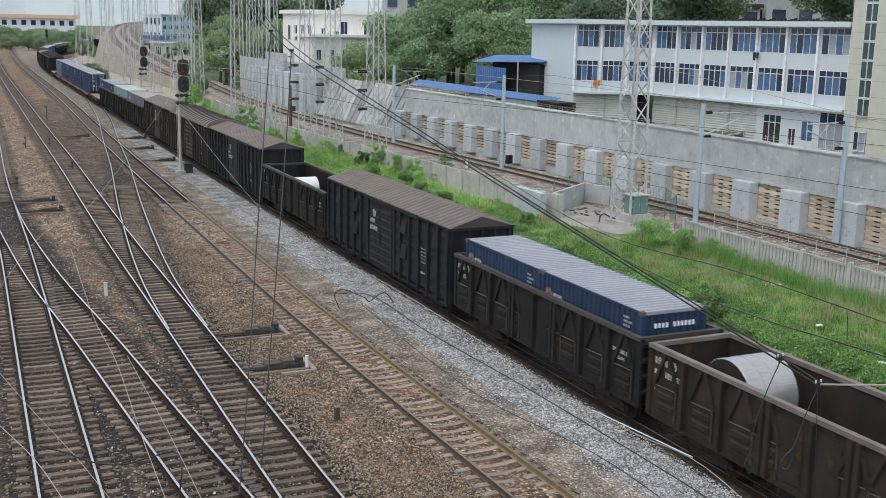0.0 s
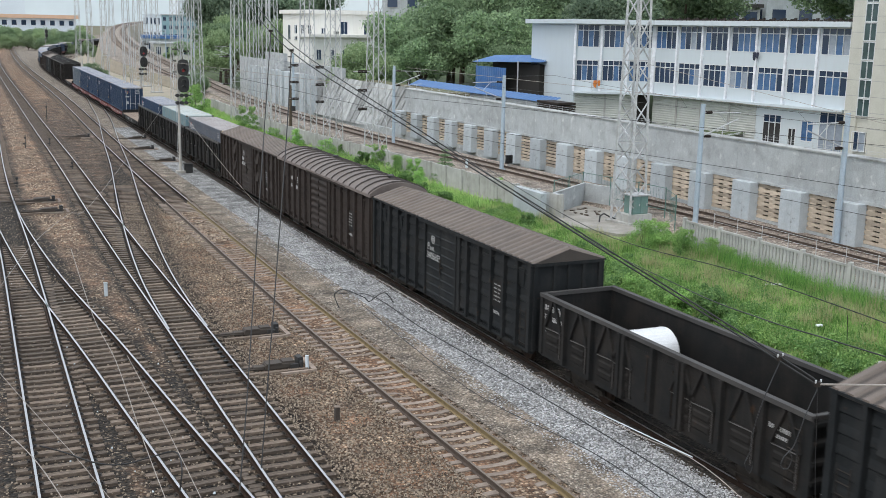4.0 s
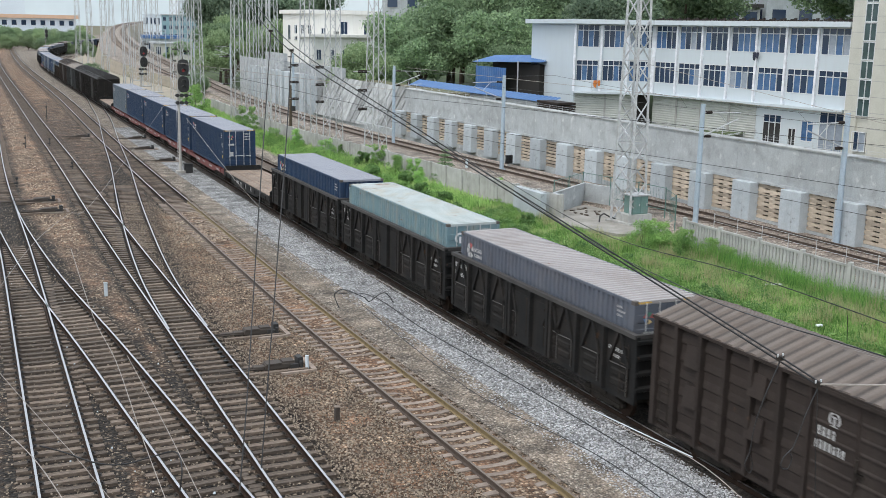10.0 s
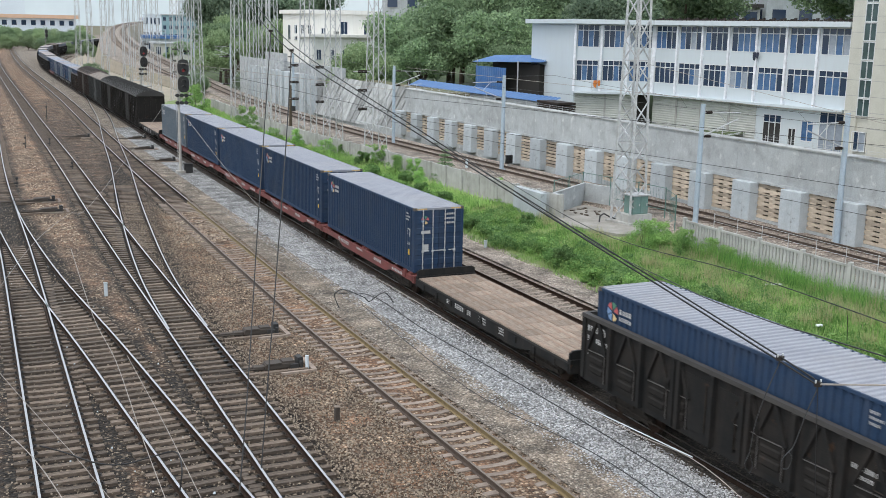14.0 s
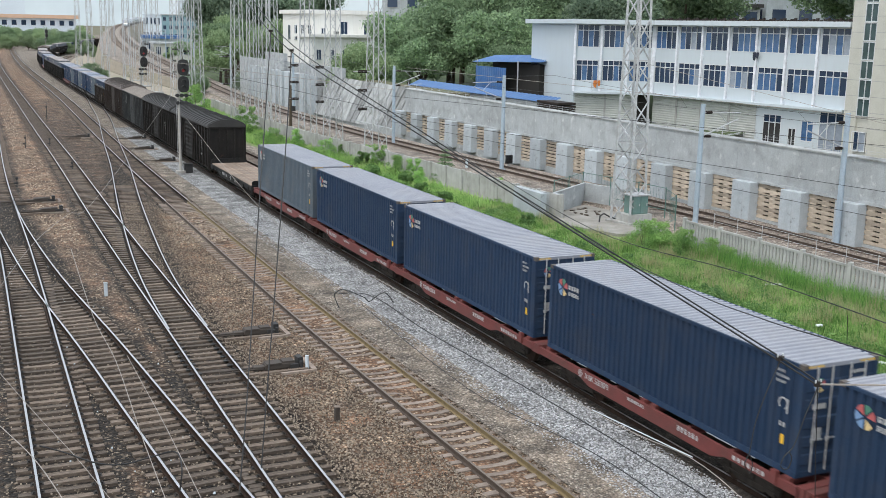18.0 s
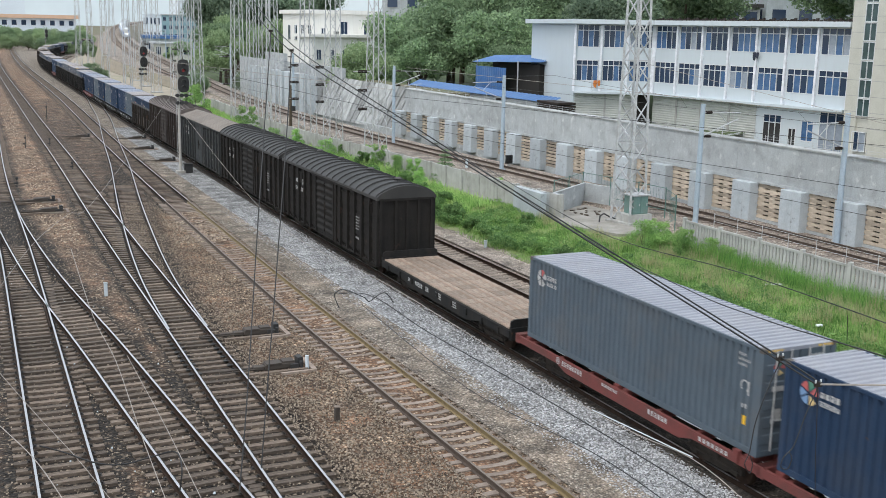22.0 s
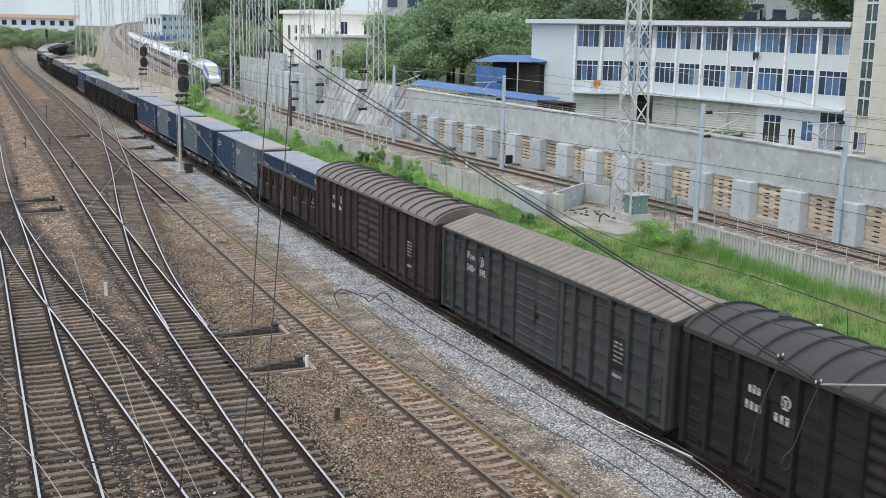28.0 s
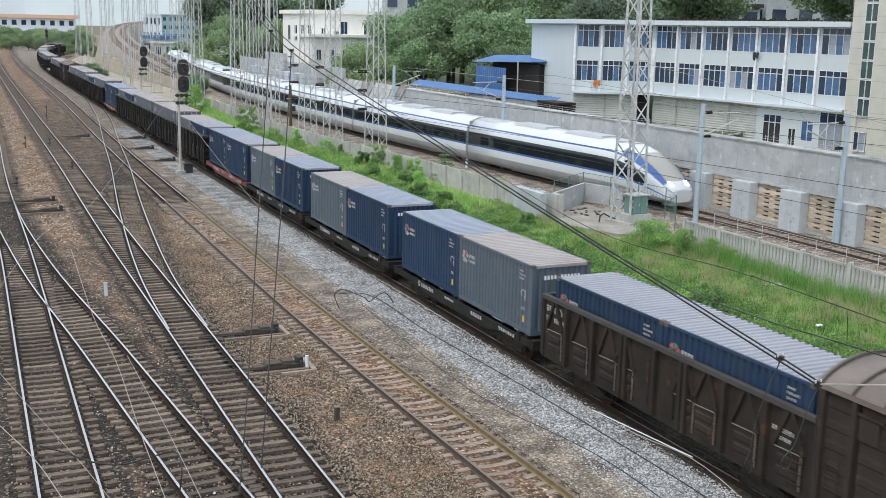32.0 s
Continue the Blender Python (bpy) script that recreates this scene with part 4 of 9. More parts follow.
        return ZE + extra + rise * math.sqrt(max(0.0, 1 - (x / 1.56) ** 2)) * (0.72 + 0.28 * (1 - (x / 1.56) ** 2))
    xs = [-1.5, -0.75, 0.0, 0.75, 1.5] if style == "gable" else [1.54 * math.sin(math.pi / 2 * i / 8) for i in range(-8, 9)]
    bm = B()
    prof = [(x, crown(x)) for x in xs] + [(xs[-1], ZE - 0.06), (xs[0], ZE - 0.06)]
    prism(bm, prof, "y", -H - 0.08, H + 0.08)
    rf = part("roof", bm, roof, root)
    n, step = (34, 0.45) if style == "gable" else (17, 0.93)
    for k in range(n + 1):
        y = -H + 0.1 + (2 * H - 0.2) * k / n
        bm = B()
        w, hgt = (0.16, 0.07) if style == "gable" else (0.04, 0.075)
        rows = []
        for x in xs:
            z = crown(x)
            rows.append([bm.verts.new(v) for v in ((x, y - w, z - 0.01), (x, y - w * 0.55, z + hgt), (x, y + w * 0.55, z + hgt), (x, y + w, z - 0.01))])
        for a, b in zip(rows, rows[1:]):
            for i in range(3):
                bm.faces.new((a[i], a[i + 1], b[i + 1], b[i]))
        bm.faces.new(rows[0])
        bm.faces.new(rows[-1][::-1])
        # rib colour set against roof colour paints the shade along the ribs
        part("roof_rib", bm, {M_ROOFTAN: M_RIBTAN, M_ROOFUMBER: M_RIBUMBER, M_ROOFDARK: M_RIBDARK, M_ROOFBLACK: M_RIBBLACK}.get(roof, M_RIBBROWN), rf)
    if style == "arch":
        for y in (-6.3, -2.4, 2.4, 6.3):
            bm = B()
            rod(bm, (0.3, y, crown(0.3) - 0.02), (0.3, y, crown(0.3) + 0.1), 0.14, 10)
            rod(bm, (0.3, y, crown(0.3) + 0.1), (0.3, y, crown(0.3) + 0.16), 0.2, 10, 0, 0.14)
            part("roof_vent", bm, M_ROOFDARK, rf)
    for s in (-1, 1):
        bm = B()
        box(bm, min(s * 1.44, s * 1.53), max(s * 1.44, s * 1.53), -H - 0.1, H + 0.1, ZE - 0.04, ZE + 0.03)
        part("eaves_trim", bm, roof if style == "arch" else body, rf)
    bm = B()
    for s in (-1, 1):
        box(bm, s * 1.36 - 0.07, s * 1.36 + 0.07, -H, H, Z0 - 0.1, Z0)
    part("side_sill", bm, body, root)
    if decal:
        bm = B()
        xl = -hw - 0.027
        if style == "gable":
            xl = -hw - 0.079
            if bay_letters:
                xl = -hw - 0.05
                words(bm, xl, words(bm, xl, 5.55, 3.1, "P", 0.3), 3.1, "64K", 0.19)
                badge(bm, xl, 4.3, 3.18, 0.19)
                words(bm, xl, 5.6, 2.62, number[0], 0.27)
                words(bm, xl, 4.5, 2.62, number[1], 0.27)
            elif number:
                badge(bm, xl, 0.75, 3.22, 0.19)
                words(bm, xl, words(bm, xl, 1.3, 2.72, "P", 0.3), 2.72, "64K", 0.19)
                words(bm, xl, 1.36, 2.36, number[0], 0.27)
            else:
                badge(bm, xl, 0.75, 3.22, 0.19)
                bars(bm, xl, 1.25, 2.72, 0.62, 0.22, 4, seed)
                bars(bm, xl, 1.3, 2.38, 1.0, 0.22, 7, seed + 1)
        else:
            xl = -hw - 0.034
            bars(bm, xl, 5.5, 2.95, 0.5, 0.22, 3, seed)
            bars(bm, xl, 5.58, 2.5, 0.72, 0.22, 4, seed + 1)
            badge(bm, xl, 4.15, 3.08, 0.18)
            bars(bm, xl, 4.5, 2.5, 0.6, 0.22, 3, seed + 6)
        part("lettering", bm, [M_LETTER, body], root, "worn white lettering")["kind"] = "stuff"
        bm = B()
        xl = -hw - 0.03
        box(bm, xl, xl + 0.02, -5.55, -4.75, 1.7, 2.75)
        pl = part("data_panel", bm, M_WAGON, root, "black painted data panel")
        bm = B()
        for k in range(5):
            bars(bm, xl - 0.001, -4.9, 2.55 - 0.15 * k, 0.24, 0.055, 4, seed + 10 + k, 0.5)
            bars(bm, xl - 0.001, -5.2, 2.55 - 0.15 * k, 0.16 + 0.04 * ((k + seed) % 3), 0.055, 3, seed + 30 + k, 0.5)
        bars(bm, xl - 0.001, -4.9, 1.45, 0.5, 0.11, 6, seed + 20, 0.5)
        part("data_lettering", bm, [M_LETTER, M_WAGON], root)["kind"] = "stuff"
    running_gear(root, H)
    return root


def flat_wagon(body, label, seed, planks=True):
    """A flat wagon: deep belly sills, stake pockets, plank deck."""
    root = empty("flat_wagon")
    tagged(root, label, "freight wagon", GROUP_T)
    H, hw = 6.5, 1.43
    for s in (-1, 1):
        bm = B()
        prof = [(-H, 1.08), (H, 1.08), (H, 0.8), (H - 2.6, 0.8), (H - 3.6, 0.58), (-H + 3.6, 0.58), (-H + 2.6, 0.8), (-H, 0.8)]
        prism(bm, prof, "x", s * hw - 0.035, s * hw + 0.035)
        part("side_sill", bm, body, root)
        for k in range(9):
            y = -H + 0.9 + k * (2 * H - 1.8) / 8
            bm = B()
            box(bm, min(s * hw, s * (hw + 0.09)), max(s * hw, s * (hw + 0.09)), y - 0.09, y + 0.09, 0.78, 1.02)
            part("stake_pocket", bm, body, root)
        bm = B()
        box(bm, -hw, hw, s * H - 0.1, s * H + 0.1, 0.72, 1.2)
        part("headstock", bm, body, root)
        bm = B()
        prism(bm, [(-hw + 0.02, 1.2), (hw - 0.02, 1.2), (hw - 0.02, 1.42), (hw - 0.16, 1.5), (-hw + 0.16, 1.5), (-hw + 0.02, 1.42)], "y", s * (H - 0.02) - 0.04, s * (H - 0.02) + 0.04)
        part("end_board", bm, body, root, "low black end board")
    bm = B()
    for k in range(9):
        y = -H + 0.8 + k * (2 * H - 1.6) / 8
        box(bm, -hw, hw, y - 0.06, y + 0.06, 0.82, 1.05)
    part("cross_bearer", bm, M_UNDER, root)
    if planks:
        bm = B()
        box(bm, -hw, hw, -H + 0.1, H - 0.1, 1.06, 1.1)
        part("deck", bm, M_DARK, root)
        rng = random.Random(seed)
        me = None
        n = 17
        for c in range(3):
            for k in range(n):
                w, l = (2 * hw - 0.1) / 3, (2 * H - 0.3) / n
                if me is None:
                    bm = B()
                    box(bm, -w / 2 + 0.012, w / 2 - 0.012, -l / 2 + 0.006, l / 2 - 0.006, 0, 0.05)
                    o = part("plank", bm, M_DECK, root)
                    me = o
                else:
                    o = new("plank", me.data)
                    o.parent = root
                o.matrix_local = Matrix.Translation((-hw + 0.05 + w * (c + 0.5), -H + 0.15 + l * (k + 0.5), 1.1 + rng.uniform(-0.004, 0.004))) @ Matrix.Rotation(rng.uniform(-0.006, 0.006), 4, "X")
    bm = B()
    xs = -hw - 0.037
    bars(bm, xs, 3.2, 0.82, 0.5, 0.17, 3, seed)
    bars(bm, xs, 2.4, 0.8, 1.5, 0.2, 9, seed + 1)
    for k in range(3):
        bars(bm, xs, 0.2, 0.96 - k * 0.1, 0.6, 0.06, 6, seed + 3 + k)
        bars(bm, xs, -1.4, 0.96 - k * 0.1, 0.5, 0.06, 5, seed + 7 + k)
    part("lettering", bm, [M_LETTER, body], root, "worn white lettering")["kind"] = "stuff"
    running_gear(root, H, body)
    return root


def skeletal_wagon(body, label, seed, number=None):
    """A container flat with low sills, cross bearers and twist-lock seats."""
    root = empty("container_wagon")
    tagged(root, label, "freight wagon", GROUP_T)
    H, hw = 6.5, 1.36
    for s in (-1, 1):
        bm = B()
        prof = [(-H, 1.08), (H, 1.08), (H, 0.84), (H - 2.8, 0.84), (H - 3.4, 0.66), (-H + 3.4, 0.66), (-H + 2.8, 0.84), (-H, 0.84)]
        prism(bm, prof, "x", s * hw - 0.05, s * hw + 0.05)
        part("side_sill", bm, body, root)
        bm = B()
        box(bm, -hw - 0.05, hw + 0.05, s * H - 0.14, s * H + 0.14, 0.8, 1.13)
        part("headstock", bm, body, root)
        for y in (-5.9, -0.25, 0.25, 5.9):
            bm = B()
            box(bm, s * 1.18 - 0.14, s * 1.18 + 0.14, y - 0.12, y + 0.12, 1.02, 1.165)
            part("twist_lock_seat", bm, body, root)
        bm = B()
        box(bm, min(s * hw, s * (hw + 0.12)), max(s * hw, s * (hw + 0.12)), s * 5.6 - 0.1, s * 5.6 + 0.1, 0.9, 1.25)
        part("guide_stop", bm, body, root)
    for k in range(7):
        y = -H + 0.9 + k * (2 * H - 1.8) / 6
        bm = B()
        box(bm, -hw, hw, y - 0.08, y + 0.08, 0.8, 1.04)
        part("cross_bearer", bm, body, root)
    bm = B()
    xs = -hw - 0.054
    badge(bm, xs, 3.62, 0.97, 0.12)
    if number:
        words(bm, xs, 3.35, 0.87, number, 0.19)
    else:
        bars(bm, xs, 3.35, 0.86, 1.3, 0.17, 8, seed)
    bars(bm, xs, 0.9, 0.93, 0.9, 0.1, 8, seed + 1)
    bars(bm, xs, -1.6, 0.86, 1.0, 0.15, 6, seed + 2)
    bars(bm, xs, -4.0, 0.9, 1.3, 0.12, 7, seed + 3)
    part("lettering", bm, [M_LETTER, body], root, "worn white lettering")["kind"] = "stuff"
    running_gear(root, H, body)
    return root


def corrugated(bm, x_or_y, fixed, a0, a1, z0, z1, depth, pitch, outward, mi=0):
    """A vertical sheet of trapezoid corrugation between a0 and a1."""
    n = max(1, round((a1 - a0) / pitch))
    p = (a1 - a0) / n
    pts = []
    for i in range(n):
        a = a0 + p * i
        pts += [(a, 0), (a + p * 0.38, 0), (a + p * 0.5, 1), (a + p * 0.88, 1)]
    pts.append((a1, 0))
    prev = None
    for a, d in pts:
        f = fixed - outward * depth * d
        co = (f, a) if x_or_y == "x" else (a, f)
        cur = (bm.verts.new((*co, z0)), bm.verts.new((*co, z1)))
        if prev:
            bm.faces.new((prev[0], cur[0], cur[1], prev[1])).material_index = mi
        prev = cur


def emblem(root, x, y, z, r, seed, faded=False):
    """A round emblem of coloured sectors with two lines of bars beside it."""
    bm = B()
    for i, (a, c) in enumerate(((20, 0), (75, 1), (130, 0), (185, 2), (240, 2), (300, 3))):
        a0, a1 = radians(a - 24), radians(a + 24)
        vs = [bm.verts.new((x, y - rr * math.cos(t), z + rr * math.sin(t))) for rr, t in ((r * 0.15, (a0 + a1) / 2), (r, a0), (r * 1.03, (a0 + a1) / 2), (r, a1))]
        bm.faces.new(vs).material_index = c
    part("emblem", bm, [M_LETTER, M_LRED, M_LETTER, M_LETTER] if faded else [M_LRED, M_LGREEN, M_LBLUE, M_LYEL], root, "round faded emblem of sectors" if faded else "round emblem of coloured sectors")
    bm = B()
    bars(bm, x, y - r * 1.25, z + r * 0.05, r * 2.2, r * 0.5, 4, seed, 0.3)
    bars(bm, x, y - r * 1.25, z - r * 0.65, r * 2.2, r * 0.42, 6, seed + 1, 0.3)
    part("emblem_lettering", bm, [M_LETTER, M_BLUE], root, "white lettering beside the emblem")["kind"] = "stuff"


def container(length, height, paint, top, label, seed, doors=True, marks=True, cat_group="containers on the train"):
    """A shipping container: corner posts, rails, castings, corrugated walls and roof, bar-locked doors."""
    root = empty("shipping_container")
    tagged(root, label, "shipping container", cat_group)
    h, hw = length / 2, 1.219
    for s in (-1, 1):
        bm = B()
        corrugated(bm, "x", s * (hw - 0.012), -h + 0.16, h - 0.16, 0.15, height - 0.08, 0.055, 0.278, s)
        part("side_wall", bm, paint, root)
        bm = B()
        box(bm, s * hw - 0.05 * (s > 0), s * hw + 0.05 * (s < 0), -h + 0.12, h - 0.12, 0, 0.16)
        part("bottom_rail", bm, paint, root)
        bm = B()
        box(bm, s * hw - 0.06 * (s > 0), s * hw + 0.06 * (s < 0), -h + 0.12, h - 0.12, height - 0.09, height - 0.012)
        part("top_rail", bm, paint, root)
        for y in (-1, 1):
            bm = B()
            box(bm, min(s * hw, s * (hw - 0.14)), max(s * hw, s * (hw - 0.14)), min(y * h, y * (h - 0.16)), max(y * h, y * (h - 0.16)), 0.118, height - 0.118)
            part("corner_post", bm, paint, root)
            for z in (0, height - 0.118):
                bm = B()
                box(bm, min(s * (hw + 0.004), s * (hw - 0.158)), max(s * (hw + 0.004), s * (hw - 0.158)), min(y * (h + 0.004), y * (h - 0.174)), max(y * (h + 0.004), y * (h - 0.174)), z, z + 0.118)
                part("corner_casting", bm, M_ROOFTAN if z > 0 else paint, root)
    bm = B()
    n = round((length - 0.3) / 0.26)
    p = (length - 0.3) / n
    prev = None
    for i in range(n * 4 + 1):
        y = -h + 0.15 + p * (i // 4 + (0.0, 0.4, 0.5, 0.9)[i % 4])
        z = height - 0.045 + (0.045 if i % 4 > 1 else 0.0)
        cur = [bm.verts.new((x, y, z + (0.0 if abs(x) > 1 else 0.006))) for x in (-hw + 0.05, 0, hw - 0.05)]
        if prev:
            for a in range(2):
                bm.faces.new((prev[a], prev[a + 1], cur[a + 1], cur[a]))
        prev = cur
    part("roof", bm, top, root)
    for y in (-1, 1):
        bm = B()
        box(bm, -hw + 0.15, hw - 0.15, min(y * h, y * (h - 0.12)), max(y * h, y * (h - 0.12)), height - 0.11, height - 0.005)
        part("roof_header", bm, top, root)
        bm = B()
        box(bm, -hw + 0.14, hw - 0.14, min(y * h, y * (h - 0.12)), max(y * h, y * (h - 0.12)), 0.0, 0.15)
        part("end_sill", bm, paint, root)
        if y > 0 or not doors:
            bm = B()
            corrugated(bm, "y", y * (h - 0.03), -hw + 0.14, hw - 0.14, 0.14, height - 0.1, 0.045, 0.25, y)
            part("end_wall", bm, paint, root)
            if not doors and y < 0:
                bm = B()
                for i in range(11):
                    if i not in (4,):
                        xx = -0.72 + i * 0.14
                        box(bm, xx, xx + 0.085, -h + 0.01, -h + 0.018, height - 0.55, height - 0.4)
                part("end_lettering", bm, M_CLETTER, root)["kind"] = "stuff"
        else:
            for s in (-1, 1):
                bm = B()
                x0, x1 = (0.01, hw - 0.14) if s > 0 else (-hw + 0.14, -0.01)
                out_ = [(-h + 0.06, 0.15), (-h + 0.02, 0.15)]
                st_ = (height - 0.55) / 5
                for k in range(5):
                    z = 0.3 + k * st_
                    out_ += [(-h + 0.02, z), (-h + 0.002, z + 0.03), (-h + 0.002, z + st_ - 0.2), (-h + 0.02, z + st_ - 0.17)]
                prism(bm, out_ + [(-h + 0.02, height - 0.1), (-h + 0.06, height - 0.1)], "x", x0, x1)
                dr = part("door", bm, paint, root)
                for xx in (s * 0.3, s * 0.78):
                    bm = B()
                    rod(bm, (xx, -h - 0.02, 0.12), (xx, -h - 0.02, height - 0.07), 0.022, 6)
                    box(bm, xx - 0.05, xx + 0.05, -h - 0.03, -h + 0.02, 0.9, 1.0)
                    box(bm, min(xx, xx - s * 0.3), max(xx, xx - s * 0.3), -h - 0.045, -h - 0.03, 0.95, 0.99)
                    part("lock_bar", bm, M_GALV, dr)
            bm = B()
            for s in (-1, 1):
                for i in range(6 if marks else 0):
                    xx = s * 0.84 + (i - 2.5) * 0.085
                    box(bm, xx - 0.022, xx + 0.022, -h - 0.006, -h + 0.01, height - 0.085, height - 0.03)
            if marks:
                part("warning_stripe", bm, M_YELLOW, root, "yellow and black height warning")
            else:
                # white works emblem and code on the leaves
                for i in range(14):
                    a0, a1 = radians(-50 + 20 * i), radians(-30 + 20 * i)
                    bm.faces.new([bm.verts.new((-0.62 + rr * math.cos(t), -h - 0.006, height - 0.62 + rr * math.sin(t))) for rr, t in ((0.24, a0), (0.24, a1), (0.15, a1), (0.15, a0))])
                box(bm, -0.67, -0.57, -h - 0.008, -h, height - 0.84, height - 0.56)
                rod(bm, (-0.1, -h - 0.008, height - 0.6), (-0.1, -h, height - 0.6), 0.11, 12)
                part("door_badge", bm, M_CLETTER, root, "white painted works emblem")
            bm = B()
            for k in range(3):
                for i in range(5):
                    box(bm, 0.28 + i * 0.11, 0.36 + i * 0.11, -h - 0.002, -h + 0.006, height - 0.36 - k * 0.2, height - 0.27 - k * 0.2)
            box(bm, -0.86, -0.42, -h - 0.002, -h + 0.006, height * 0.6, height * 0.6 + 0.14)
            box(bm, -0.8, -0.5, -h - 0.002, -h + 0.006, height * 0.33, height * 0.33 + 0.3)
            part("door_lettering", bm, M_LETTER, root)["kind"] = "stuff"
            bm = B()
            for a, c in ((20, 0), (80, 1), (150, 0), (210, 2), (290, 3)):
                a0, a1 = radians(a - 26), radians(a + 26)
                vs = [bm.verts.new((-0.68 + rr * math.cos(t), -h - 0.004, height - 0.55 + rr * math.sin(t))) for rr, t in ((0.03, (a0 + a1) / 2), (0.2, a0), (0.2, a1))]
                bm.faces.new(vs).material_index = c
            if not marks:
                bm.free()
                continue
            part("door_emblem", bm, [M_LRED, M_LGREEN, M_LBLUE, M_LYEL], root)
    if marks:
        x = -hw - 0.002
        emblem(root, x, h - (0.85 if length > 8 else 0.55), height - (0.62 if length > 8 else 0.74), 0.3 if length > 8 else 0.26, seed, paint in (M_MAUVE, M_BLUEGREY))
        bm = B()
        for k in range(3):
            bars(bm, x, -h + 0.92, height - 0.36 - k * 0.14, (0.3, 0.46, 0.36)[k], 0.07, (4, 7, 4)[k], seed + 3 + k, 0.45)
        ring(bm, x, -h + 0.62, height - 1.15, 0.17, 0.045, 0, 12, radians(-60), radians(230))
        box(bm, x - 0.003, x + 0.002, -h + 0.44, -h + 0.49, height - 1.38, height - 1.0)
        bars(bm, x, -h + 0.7, height - 1.75, 0.25, 0.12, 2, seed + 8)
        part("side_lettering", bm, [M_LETTER, paint], root)["kind"] = "stuff"
        bm = B()
        box(bm, x - 0.003, x + 0.002, -h + 0.5, -h + 0.62, height - 2.2, height - 1.95)
        part("side_label", bm, M_YELLOW, root, "small yellow label")
    return root


def coil(r1=1.06, steel=None, label="bright roll of sheet steel lying in an open wagon"):
    """A roll of sheet steel lying across the wagon, with a core hole and bands."""
    bm = B()
    r0, hl, n = 0.28, 0.82, 40
    steel = steel or M_COIL
    out = [[bm.verts.new((y, rr * math.cos(2 * math.pi * i / n), rr * math.sin(2 * math.pi * i / n))) for i in range(n)] for rr, y in ((r0, -hl), (r1 - 0.02, -hl), (r1, -hl + 0.02), (r1, hl - 0.02), (r1 - 0.02, hl), (r0, hl))]
    for k in range(6):
        a, b = out[k], out[(k + 1) % 6]
        for i in range(n):
            f = bm.faces.new((a[i], a[(i + 1) % n], b[(i + 1) % n], b[i]))
            f.material_index = 1 if k in (0, 4, 5) else 0
    root = part("steel_coil", bm, [steel, M_UNDER], None, smooth=False)
    tagged(root, label, "steel coil", "coils on the train")
    for y in (-0.28, 0.12):
        bm = B()
        rod(bm, (y - 0.025, 0, 0), (y + 0.025, 0, 0), r1 + 0.006, 40)
        part("band", bm, steel, root)
    return root


# wagons from the front: kind, and where the middle stands along the line at the start
GON_BLACK = "black open wagon with braced sides, rolling on the rails"
protos = {}


